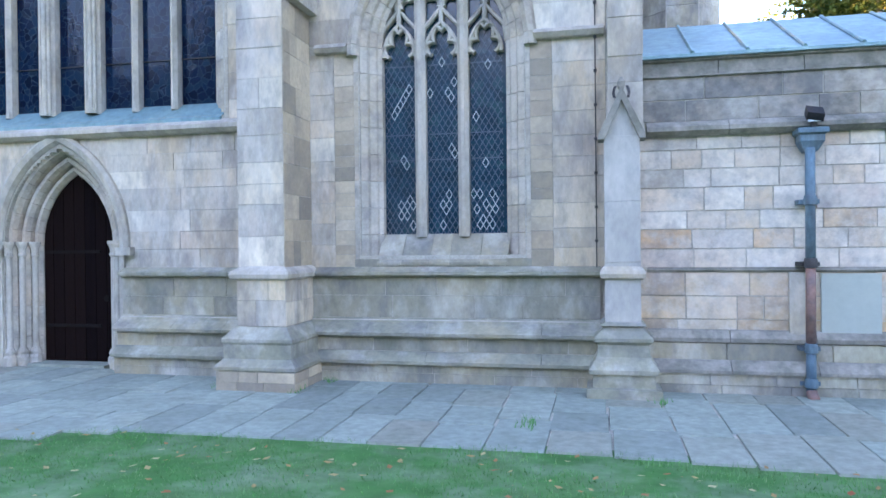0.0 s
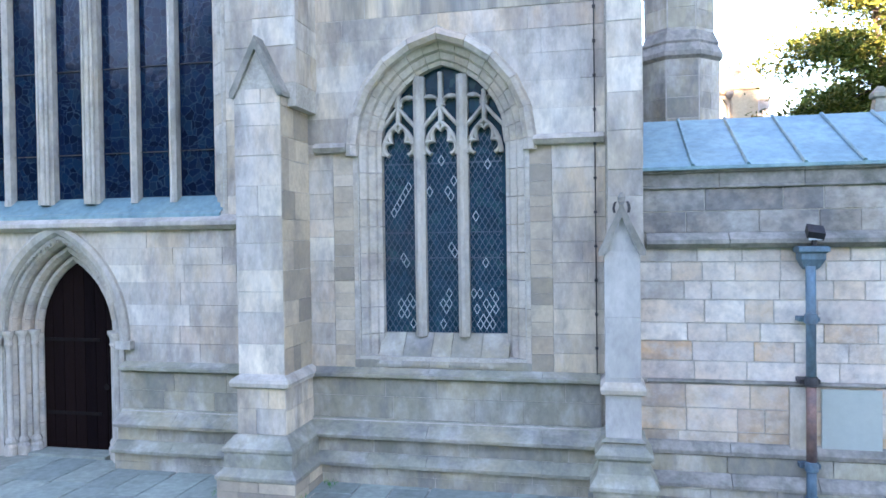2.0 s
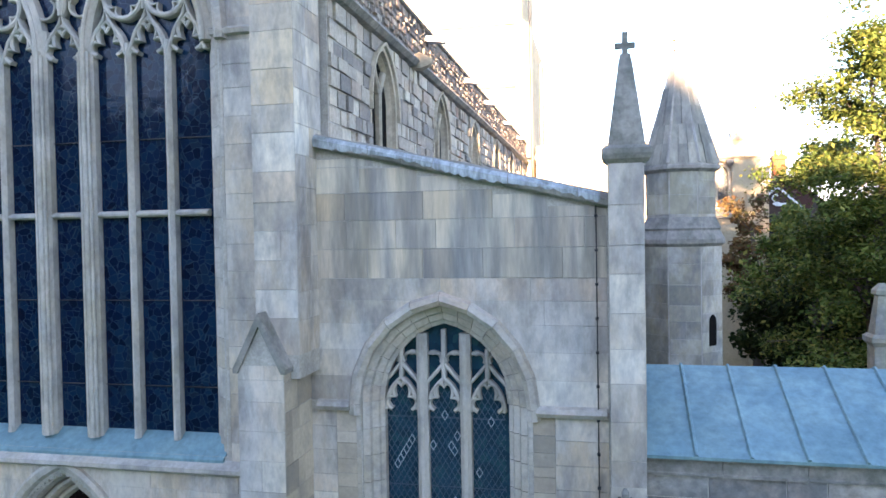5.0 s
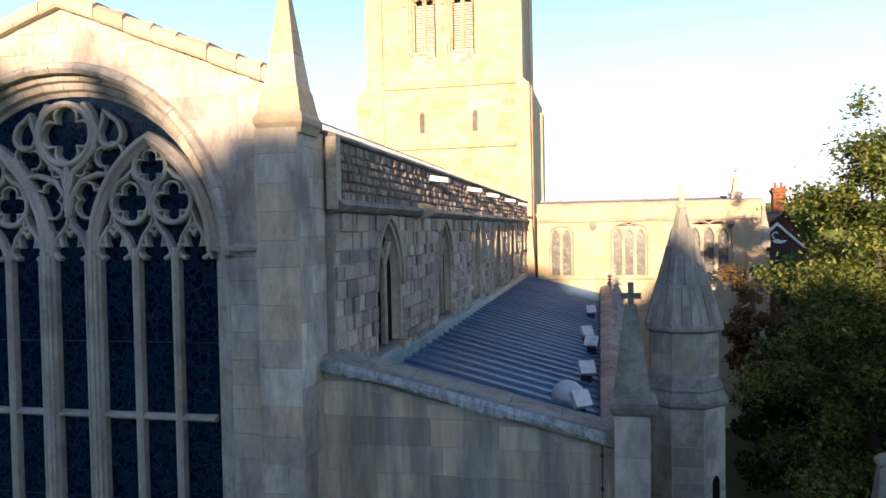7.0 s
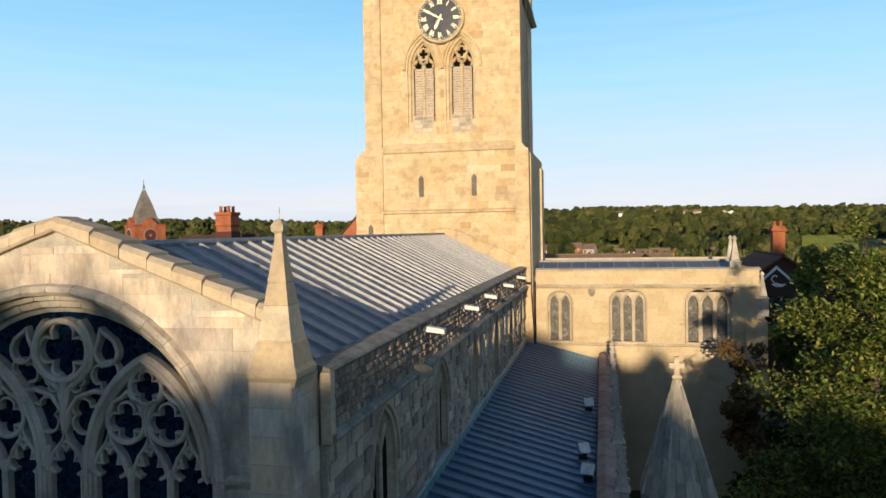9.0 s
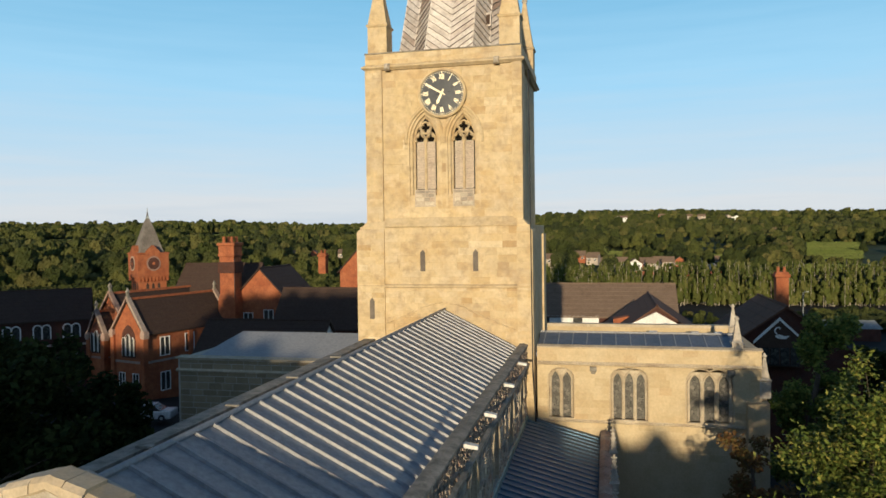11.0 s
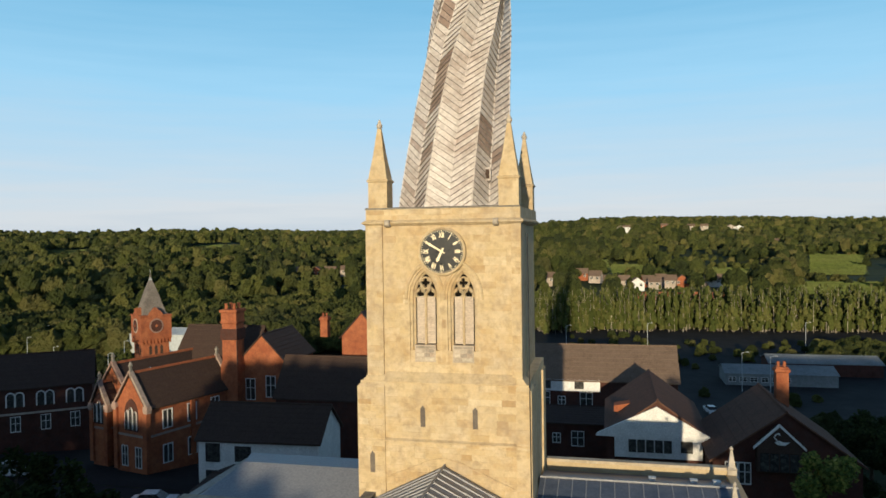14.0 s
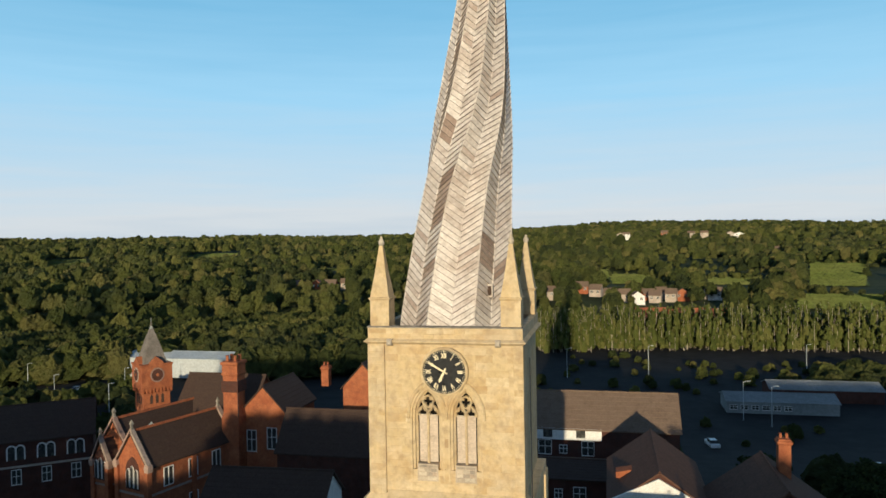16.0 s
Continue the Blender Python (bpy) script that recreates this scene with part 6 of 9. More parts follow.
for i in range(9):
    a = -11.98 + i * 0.92
    part("coping_stone", strip(Mesh(), east(36.84), a, a + 0.91, [(-0.4, 26.36), (0.05, 26.36), (0.06, 26.42), (-0.2, 26.47), (-0.4, 26.42)]), "coping_stone", tw)
for u in (-10.7, -4.95):
    mb = Mesh().loft([[(u - w, 36.82 - d, 25.62 - h), (u + w, 36.82 - d, 25.62 - h), (u + w, 36.82 - d, 25.62 + h), (u - w, 36.82 - d, 25.62 + h)] for d, w, h in ((0, 0.13, 0.16), (0.15, 0.15, 0.19), (0.28, 0.13, 0.14), (0.36, 0.07, 0.07))])
    part("carved_boss", mb, "voussoir", tw)
for u, z in ((-8.9, 15.5), (-6.12, 15.5), (-11.65, 13.0)):
    mb = Mesh().prism([(u - 0.13, z - 0.55), (u + 0.13, z - 0.55), (u + 0.13, z + 0.42), (u, z + 0.58), (u - 0.13, z + 0.42)], east(36.615), 0, 0.025 if u > -11 else 0.14)
    part("slit_window", mb, "mortar_dark", tw)
# old roof line on the tower face
mb = Mesh()
bar(mb, TE, [(-12.2, 11.7), (-9.6, 12.75), (-8.6, 13.2), (-7.8, 13.35), (-6.9, 13.15), (-5.2, 12.4), (-3.5, 11.7)], 0.07, -0.02, 0.05)
part("roof_crease", mb, "tower_stone", tw)
mb = Mesh()
mb.cyl((-3.1, 36.4, 7.0), (-3.25, 36.4, 10.0), 0.04, 0.04, 6)
mb.cyl((-3.25, 36.4, 10.0), (-3.32, 36.45, 25.0), 0.03, 0.03, 6)
part("downpipe", mb, "iron", tw)

for a in LOU:
    wn = thing("belfry_window", (a.c, 36.9, 19.2), "twin-light louvred belfry opening under a hood mould", "window", "belfry windows")
    B = east(37.3)
    mb = Mesh()
    ring(mb, UE, a, [(0.0, -0.45), (0.0, -0.3), (0.1, -0.22), (0.12, -0.1), (0.24, -0.06), (0.26, 0.03), (0.36, 0.03), (0.36, -0.45)], 10, z0=18.3)
    part("stone_frame", mb, "tower_stone", wn)
    mb = Mesh()
    ring(mb, UE, a, [(0.36, 0.0), (0.37, 0.11), (0.45, 0.15), (0.52, 0.1), (0.54, 0.0)], 12, z0=21.6)
    part("hood_mould", mb, "tower_stone", wn)
    mb = Mesh()
    bar(mb, B, [(a.c, 19.2), (a.c, 21.75)], 0.12, -0.05, 0.2)
    part("mullion", mb, "tower_stone", wn)
    mb = Mesh()
    for s in (-1, 1):
        cusped(mb, B, Arch(a.c + s * 0.28, 0.27, 21.5, 21.72, 22.2), 3, 0.09, 0.10, -0.05, 0.18)
        bar(mb, B, [(a.c + s * 0.02, 21.9), (a.c + s * 0.2, 22.2), (a.c + s * 0.3, 22.5), (a.c + s * 0.2, 22.75)], 0.11, -0.05, 0.18)
    foil(mb, B, a.c, 22.45, 0.3, 4, 0.09, -0.05, 0.18)
    part("tracery", mb, "tower_stone", wn)
    lv = Mesh().loft([[(-0.22, -0.07, -0.05), (0.22, -0.07, -0.05), (0.22, 0.05, 0.075), (-0.22, 0.05, 0.075)], [(-0.22, -0.085, -0.035), (0.22, -0.085, -0.035), (0.22, 0.035, 0.09), (-0.22, 0.035, 0.09)]]).mesh("louvre")
    for s in (-1, 1):
        for k in range(19):
            ob = part("louvre", lv, "louvre_wood", wn)
            ob.matrix_basis = Matrix.Translation((a.c + s * 0.28, 37.3, 19.3 + k * 0.13))
    # Black sheet added for the darkness behind the louvres.
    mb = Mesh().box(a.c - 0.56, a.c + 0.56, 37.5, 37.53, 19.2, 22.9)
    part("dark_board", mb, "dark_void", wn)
    mb = Mesh()
    mb.box(a.c - 0.56, a.c + 0.56, 36.93, 37.5, 18.3, 19.2)
    ashlar_joined(mb, east(36.93), a.c - 0.5, a.c + 0.5, 18.35, 19.15, [], ch=(0.2, 0.22), bl=(0.3, 0.5))
    part("apron", mb, "rubble", wn)

# clock
ck = thing("tower_clock", (TX + 0.03, 36.75, 24.1), "round black clock dial with gilt numerals showing ten to seven", "clock")
CKX, CKZ, CKY = -7.79, 24.12, 36.78


def disc(mb, r, y0, y1, n=48):
    return mb.loft([[(CKX + r * math.cos(2 * math.pi * i / n), y, CKZ + r * math.sin(2 * math.pi * i / n)) for i in range(n)] for y in (y1, y0)])


part("dial", disc(Mesh(), 1.16, CKY - 0.08, CKY + 0.15), "dial_black", ck)
mb = Mesh()
n = 48
mb.loft([[(CKX + r * math.cos(2 * math.pi * i / n), CKY - d, CKZ + r * math.sin(2 * math.pi * i / n)) for r, d in ((1.13, 0.05), (1.14, 0.12), (1.2, 0.15), (1.27, 0.1), (1.27, -0.1))] for i in list(range(n)) + [0]], caps=False)
part("bezel", mb, "tower_stone", ck)
for i in range(60):
    a = 2 * math.pi * i / 60
    r0, r1, w = (1.05, 1.10, 0.014) if i % 5 else (1.03, 1.11, 0.025)
    d, q = Vector((math.sin(a), 0, math.cos(a))), Vector((math.cos(a), 0, -math.sin(a)))
    c = Vector((CKX, CKY - 0.085, CKZ))
    mb = Mesh().loft([[tuple(c + d * r + q * s * w + Vector((0, e, 0))) for s, e in ((-1, 0), (1, 0), (1, -0.015), (-1, -0.015))] for r in (r0, r1)])
    part("minute_mark", mb, "gilt", ck)
for i, txt in enumerate(("XII", "I", "II", "III", "IV", "V", "VI", "VII", "VIII", "IX", "X", "XI")):
    fc = bpy.data.curves.new("numeral", 'FONT')
    fc.body, fc.align_x, fc.align_y, fc.size, fc.extrude, fc.offset = txt, 'CENTER', 'CENTER', 0.36, 0.008, 0.012
    tmp = new("numeral_text", fc)
    me = bpy.data.meshes.new_from_object(tmp.evaluated_get(bpy.context.evaluated_depsgraph_get()))
    bpy.data.objects.remove(tmp)
    ob = part("numeral", me, "gilt", ck, "gilt roman numeral")
    a = -2 * math.pi * i / 12
    ob.matrix_basis = Matrix.Translation((CKX - 0.83 * math.sin(a), CKY - 0.095, CKZ + 0.83 * math.cos(a))) @ Matrix.Rotation(-a, 4, 'Y') @ Matrix.Rotation(math.pi / 2, 4, 'X') @ Matrix.Diagonal((0.62, 1.0, 1, 1))
for ang, l, w, nm in ((300, 0.98, 0.04, "minute_pointer"), (206, 0.62, 0.055, "hour_pointer")):
    a = radians(ang)
    d, q = Vector((math.sin(a), 0, math.cos(a))), Vector((math.cos(a), 0, -math.sin(a)))
    c = Vector((CKX, CKY - 0.11, CKZ))
    mb = Mesh().loft([[tuple(c + d * r + q * s * ww + Vector((0, e, 0))) for s, e in ((-1, 0), (1, 0), (1, -0.02), (-1, -0.02))] for r, ww in ((-0.2, w * 0.6), (0, w), (l * 0.6, w * 1.1), (l * 0.75, w * 1.6), (l, 0.008))])
    part(nm, mb, "gilt", ck)

# tower pinnacles
pn = thing("tower_pinnacle", (0, 0, 0), "tall stone pinnacle on the tower corner", "pinnacle", "tower corner pinnacles")
mb = Mesh().frusta(0, 0, [(0.52, 0), (0.52, 1.45), (0.57, 1.5), (0.60, 1.58), (0.55, 1.62)])
part("shaft", mb, "tower_stone", pn)
mb = Mesh().frusta(0, 0, [(0.52, 1.6), (0.30, 2.9), (0.10, 4.35)])
part("spirelet", mb, "tower_stone", pn)
mb = Mesh().lathe(0, 0, [(0.08, 4.3), (0.16, 4.45), (0.17, 4.55), (0.1, 4.68), (0.04, 4.85)], 10)
part("finial", mb, "voussoir", pn)
pn.matrix_basis = Matrix.Translation((-11.3, 37.45, 26.35))
for x, y in ((-4.3, 37.45), (-4.3, 44.4), (-11.3, 44.4)):
    copy_thing(pn, Matrix.Translation((x, y, 26.35)))

# crooked spire: twisted, leaning, leaded in herringbone
spire = thing("crooked_spire", (-7.9, 40.9, 26.0), "twisted leaning spire clad in pale lead herringbone panels", "spire")
Z0, Z1 = 25.9, 59.5


def along(z, table):
    """A value between the rows (height, value) of a table, eased."""
    for (a, va), (b, vb) in zip(table, table[1:]):
        if z <= b:
            t = max(0.0, (z - a) / (b - a))
            return va + (vb - va) * t
    return table[-1][1]


TWIST = ((25.9, -31), (29, -30), (32, -27), (34.5, -21), (36.5, -8), (38.6, 4), (41, 9), (45, 17), (59.5, 42))
GIRTH = ((25.9, 3.32), (30, 2.98), (34.9, 2.42), (38, 2.08), (41.2, 1.70), (44.2, 1.34), (51, 0.75), (59.5, 0.05))
LEAN = ((25.9, -7.86), (30, -7.45), (34.9, -6.98), (38, -6.66), (41.2, -6.34), (44.2, -6.06), (59.5, -4.9))


def spire_at(z, corner, out=0.0):
    """A point of the spire's skin: eight ridges and the folds between, turned and bent with height."""
    k = (z - Z0) / (Z1 - Z0)
    q = [z - 0.8, z, z + 0.8]
    r, x, a = [sum(along(h, t) for h in q) / 3 for t in (GIRTH, LEAN, TWIST)]
    r = r * (1.0 if corner % 2 == 0 else 0.885) + out
    a = radians(a - 78 + 22.5 * corner)
    return Vector((x + r * math.cos(a), 40.6 - 0.8 * k + r * math.sin(a), z))


panels, seams, singles = Mesh(), Mesh(), 0
BROWN = ((15, 31.6, 34.8), (14, 36.2, 37.6), (2, 29.4, 31.0), (3, 29.2, 29.7), (13, 34.0, 35.5), (15, 29.2, 29.7), (13, 40.4, 41.8))
for c in range(16):
    up = -1 if c % 2 == 0 else 1
    z = Z0 - 1.6
    while z < Z1 - 0.4:
        k = max(0.0, (z - Z0) / (Z1 - Z0))
        step = 0.30 + 0.04 * (1 - k)
        rise = up * 1.05 * (1 - k) * 0.75 + up * 0.05
        if up < 0:
            zs = [(z - rise, z), (z + step - rise, z + step)]
        else:
            zs = [(z, z + rise), (z + step, z + step + rise)]
        w = rng.uniform(-0.025, 0.025)
        pts = []
        for za, zb in zs:
            pts.append((min(max(za + w, Z0), Z1 - 0.05), min(max(zb - w, Z0), Z1 - 0.05)))
        (a0, b0), (a1, b1) = pts
        if a1 - a0 > 0.01 or b1 - b0 > 0.01:
            j = rng.uniform(0, 0.03)
            mid = spire_at((a0 + b1) / 2, c)
            brown = any(c == f and lo < (a0 + b1) / 2 < hi for f, lo, hi in BROWN)
            near = brown or (mid.y < 39.4 and z < 41 and singles < 290)
            pm = Mesh() if near else panels
            pm.add([spire_at(a0, c, 0.035 + j), spire_at(b0, c + 1, 0.035 + j), spire_at(b1, c + 1, j * 0.3), spire_at(a1, c, j * 0.3),
                    spire_at(a0, c, -0.02), spire_at(b0, c + 1, -0.02), spire_at(b1, c + 1, -0.02), spire_at(a1, c, -0.02)],
                   [(0, 1, 2, 3), (0, 4, 5, 1), (1, 5, 6, 2), (2, 6, 7, 3), (3, 7, 4, 0)])
            if near:
                part("lead_panel", pm, "lead_brown" if brown else "lead_panel", spire, "lead panel weathered brown" if brown else "")
                singles += 1
            e0, e1 = spire_at(a0, c, 0.0), spire_at(b0, c + 1, 0.0)
            m0, m1 = spire_at(a0, c, 0.075 + j), spire_at(b0, c + 1, 0.075 + j)
            dz = Vector((0, 0, 0.03))
            seams.add([e0 - dz, e1 - dz, m1, m0, e0 + dz, e1 + dz], [(0, 1, 2, 3), (3, 2, 5, 4)])
        z += step
part("lead_cladding", panels, "lead_spire", spire, kind="stuff")
part("lead_seam", seams, "lead_seam", spire, kind="stuff")
core = Mesh().loft([[tuple(spire_at(z, c, -0.03)) for c in range(16)] for z in [Z0 + i * (Z1 - Z0 - 0.2) / 24 for i in range(25)]])
part("lead_core", core, "lead_seam", spire)
for c in range(0, 16):
    mb = Mesh()
    mb.loft([[tuple(spire_at(z, c, 0.03) + Vector((dx, dy, 0))) for dx, dy in ((0.03, 0.03), (-0.03, 0.03), (-0.03, -0.03), (0.03, -0.03))] for z in [Z0 + i * 1.3 for i in range(25)]])
    part("hip_roll", mb, "lead_spire", spire)
h0 = spire_at(28.1, 2.8, 0.05)
part("hatch", Mesh().box(h0.x - 0.14, h0.x + 0.14, h0.y - 0.12, h0.y + 0.3, 27.95, 28.45), "slate", spire)
part("hatch_frame", Mesh().box(h0.x - 0.20, h0.x + 0.20, h0.y - 0.10, h0.y + 0.3, 27.85, 28.55), "lead_spire", spire)
mb = Mesh()
for i in range(16):
    p, q = [spire_at(26.0 + (i + e) * 1.3, 13.9, 0.1) for e in (0, 1)]
    mb.cyl(p, q, 0.03, 0.03, 5)
part("conductor_strip", mb, "lead_panel", spire)

# ---- north transept ----
NT = east(37.2)
tw_ = [(-2.47, -1.33, 2), (0.60, 2.28, 3), (4.22, 6.24, 3)]
wall = structure("wall_transept_north", "pale golden ashlar transept wall with a plain parapet")
holes = [Arch((a + b) / 2, (b - a) / 2, 7.5, 9.45, 9.9) for a, b, n in tw_]
mb = Mesh()
backing(mb, NT, -3.1, 7.6, 0, 10.2, holes, 0.6, 0.06, 0.06)
mb.box(-3.1, 7.6, 37.2, 37.7, 10.2, 11.05)
mb.box(7.1, 7.6, 37.7, 44.3, 0, 11.05)
mb.box(-3.1, 7.6, 43.9, 44.3, 0, 11.25)
part("wall_core", mb, "ashlar_far", wall)
ashlar(wall, NT, -3.05, 7.6, 5.6, 10.15, "ashlar_gold", holes, ch=(0.3, 0.4), bl=(0.5, 1.0), off=0.1, proud=0.006, gap=0.003, rough=0.003)
ashlar(wall, NT, -3.05, 7.6, 10.35, 11.0, "ashlar_gold", ch=(0.3, 0.35), bl=(0.6, 1.2), proud=0.006, gap=0.003, rough=0.003)
mb = Mesh()
strip(mb, NT, -3.1, 7.6, [(0, 10.15), (0.1, 10.18), (0.14, 10.25), (0, 10.35)])
strip(mb, NT, -3.1, 7.65, [(-0.5, 11.02), (0.08, 11.02), (0.1, 11.1), (-0.2, 11.18), (-0.5, 11.12)])
strip(mb, NT, -3.1, 7.6, [(0, 7.25), (0.08, 7.28), (0.1, 7.33), (0, 7.42)])
mb.box(-3.1, 7.6, 43.85, 44.35, 11.25, 11.42)
part("mouldings", mb, "dressed_warm", wall)
mb = Mesh()
for y in (38.5, 41.5):
    mb.box(7.6, 8.1, y, y + 0.8, 0, 9.5)
mb.box(6.9, 7.9, 36.9, 37.6, 0, 8.6)
part("corner_buttress", mb, "ashlar_far", wall)
for (a, b, n), h in zip(tw_, holes):
    wn = thing("transept_window", ((a + b) / 2, 37.2, 7.5), "square-headed group of tall narrow lights with small panes", "window", "transept windows")
    mb = Mesh()
    ring(mb, NT, h, [(0, -0.3), (0, -0.15), (0.06, -0.02), (0.12, 0.02), (0.12, -0.3)], 6)
    part("stone_frame", mb, "dressed_warm", wn)
    w = (b - a) / n
    for k in range(n):
        c = a + (k + 0.5) * w
        mb = Mesh()
        ring(mb, NT, Arch(c, w * 0.36, 7.5, 9.35, 9.8), [(0, -0.3), (0, -0.06), (w * 0.16, -0.01), (w * 0.16, -0.3)], 6)
        part("light_frame", mb, "dressed_warm", wn)
        head = Arch(c, w * 0.44, 7.5, 9.35, 9.86).curve(0, 6, 9.36)
        for q in (-1, 1):
            side = sorted((p for p in head if (p[0] - c) * q >= -1e-6), key=lambda p: p[1])
            plate = [(c + q * w * 0.5, 9.35)] + side + [(c, 9.95), (c + q * w * 0.5, 9.95)]
            part("spandrel", Mesh().prism(plate, NT, -0.27, -0.10), "dressed_warm", wn)
        mb = Mesh().prism(Arch(c, w * 0.40, 7.5, 9.35, 9.85).curve(0, 6), NT, -0.29, -0.28)
        part("pane", mb, "transept_glass", wn)
    mb = Mesh().box(a - 0.05, b + 0.05, 37.1, 37.3, 7.38, 7.5)
    part("sill", mb, "dressed_warm", wn)
roof = thing("roof_transept_north", (2.3, 40.7, 11), "low lead transept roof behind the parapet", "roof", kind="structure")
mb = Mesh().loft([[(x, 37.6, 10.7), (x, 40.6, 11.35), (x, 43.9, 10.7), (x, 43.9, 10.5), (x, 37.6, 10.5)] for x in (-3.2, 7.2)])
part("lead_covering", mb, "lead_transept", roof)
mb = Mesh().cyl((-3.2, 40.6, 11.38), (7.2, 40.6, 11.38), 0.06, 0.06, 8)
for i in range(14):
    mb.cyl((-2.9 + i * 0.75, 37.7, 10.73), (-2.9 + i * 0.75, 40.6, 11.37), 0.03, 0.03, 6)
part("lead_rolls", mb, "lead_roof", roof)
for x in (2.9, 5.1, 6.3):
    vt = thing("roof_vent", (x, 42, 11), "small pale box vent on the transept roof", "vent", "vents on the transept roof")
    mb = Mesh().loft([[(x - w, 41.8 - w, z), (x + w, 41.8 - w, z), (x + w, 41.8 + w, z), (x - w, 41.8 + w, z)] for w, z in ((0.16, 11.0), (0.16, 11.25), (0.2, 11.27), (0.2, 11.32))])
    part("box", mb, "white_paint", vt)
for u in (-0.3, 6.2):
    sp = thing("rain_hopper", (u, 37.1, 9.95), "dark rainwater outlet carved on the transept wall", "spout", "outlets on the transept")
    mb = Mesh().loft([[(u - w, 37.2 - d, z), (u + w, 37.2 - d, z), (u + w, 37.22, z), (u - w, 37.22, z)] for w, d, z in ((0.08, 0.1, 9.75), (0.17, 0.25, 9.95), (0.17, 0.25, 10.12))])
    part("bowl", mb, "coping_stone", sp)
pt = thing("transept_pinnacle", (0, 0, 0), "small crocketed pinnacle on the transept corner", "pinnacle", "transept pinnacles")
part("shaft", Mesh().frusta(0, 0, [(0.25, -0.6), (0.25, 0.2), (0.3, 0.26), (0.2, 0.35), (0.05, 1.35)]), "dressed", pt)
part("finial", Mesh().lathe(0, 0, [(0.05, 1.3), (0.12, 1.4), (0.04, 1.55)], 8), "dressed", pt)
pt.matrix_basis = Matrix.Translation((7.4, 44.0, 11.1))
for x, y, z in ((7.75, 37.4, 9.4), (6.55, 37.6, 11.15)):
    copy_thing(pt, Matrix.Translation((x, y, z)))

# ---- south transept ----
wall = structure("wall_transept_south", "plain stone transept wall with a shallow lead roof behind")
mb = Mesh()
mb.box(-23.6, -12.3, 37.2, 37.8, 0, 10.0)
mb.box(-23.6, -23.0, 37.8, 45.0, 0, 9.95)
part("wall_core", mb, "mortar", wall)
# Facing coloured dark for the shade on this wall.
mb = Mesh()
ashlar_joined(mb, NT, -23.5, -12.4, 5.0, 9.9, [], ch=(0.3, 0.42), bl=(0.6, 1.2), proud=0.006, gap=0.003, rough=0.003)
part("stone_facing", mb, "stone_dark", wall, kind="stuff")
mb = Mesh()
strip(mb, NT, -23.7, -12.3, [(0, 9.2), (0.1, 9.23), (0.12, 9.3), (0, 9.4)])
strip(mb, NT, -23.7, -12.3, [(-0.5, 9.95), (0.1, 9.95), (0.12, 10.03), (-0.5, 10.08)])
part("mouldings", mb, "dressed_warm", wall)
roof = thing("roof_transept_south", (-18, 41, 10.4), "shallow lead transept roof", "roof", kind="structure")
mb = Mesh().loft([[(x + o, 37.8, 10.02), (x + o * 2.6, 41.2, 11.0), (x, 45.0, 10.35), (x, 45.0, 10.0), (x, 37.8, 9.8)] for x, o in ((-23.2, 0.6), (-12.3, 0))])
part("lead_covering", mb, "lead_roof", roof)

# ---- ground and distance ----


def ease(a, b, x):
    t = max(0.0, min(1.0, (x - a) / (b - a)))
    return t * t * (3 - 2 * t)


def land(x, y):
    """Churchyard, the valley behind the town, then wooded hills."""
    z = -11.5 * ease(45, 165, y)
    d = math.hypot(x, y)
    if y > 0:
        ang = math.atan2(x, y)
        hill = 24 + 15 * ease(-0.30, 0.0, ang) - 10 * ease(0.12, 0.42, ang) + 3 * math.sin(ang * 9 + 1) + 2 * math.sin(ang * 23)
        z += hill * ease(330, 1500, d) ** 1.15 + 10 * ease(320, 420, d) * (1 if ang < 0 else 0.6)
        z += 5 * math.sin(x * 0.011 + 1) * math.sin(y * 0.009) * ease(350, 700, d)
        z -= 30 * ease(1650, 2000, d) - 30 * ease(2050, 2900, d)
        z += (22 + 15 * ease(-0.34, 0.02, ang) - 6 * ease(0.16, 0.42, ang) + 3 * math.sin(ang * 13)) * ease(2050, 2950, d)
        z -= 70 * ease(3050, 3500, d)
    return z


gr = Mesh()
xs = [-3900 + i * 260 for i in range(5)] + [-2600 + i * 130 for i in range(16)] + [-500 + i * 22 for i in range(46)] + [520 + i * 130 for i in range(17)] + [2800, 3200, 3700]
ys = [-2200, -1200, -600, -300, -120, -40] + [0 + i * 15 for i in range(24)] + [360 + i * 45 for i in range(44)] + [2400 + i * 110 for i in range(12)]
for y in ys:
    for x in xs:
        gr.v.append((x, y, land(x, y) - (0.0 if y > -100 else 0.0)))
nx = len(xs)
for j in range(len(ys) - 1):
    for i in range(nx - 1):
        gr.f.append((j * nx + i, j * nx + i + 1, (j + 1) * nx + i + 1, (j + 1) * nx + i))
g = tagged(part("ground", gr, "ground_mix"), "rolling ground falling from the churchyard to a wooded valley", "ground", kind="structure")
smooth(g)


# Shell added across the west carries the glowing sky colours.
sky_shell = Mesh().loft([[(4450 * math.cos(a), 4450 * math.sin(a), z) for a in [radians(25 + 145 * i / 40) for i in range(41)]] for z in (-150, 2300)], closed=False)
tagged(part("backdrop", sky_shell, "horizon_haze"), "pale hazy cloud bank low along the horizon", "sky", kind="structure")


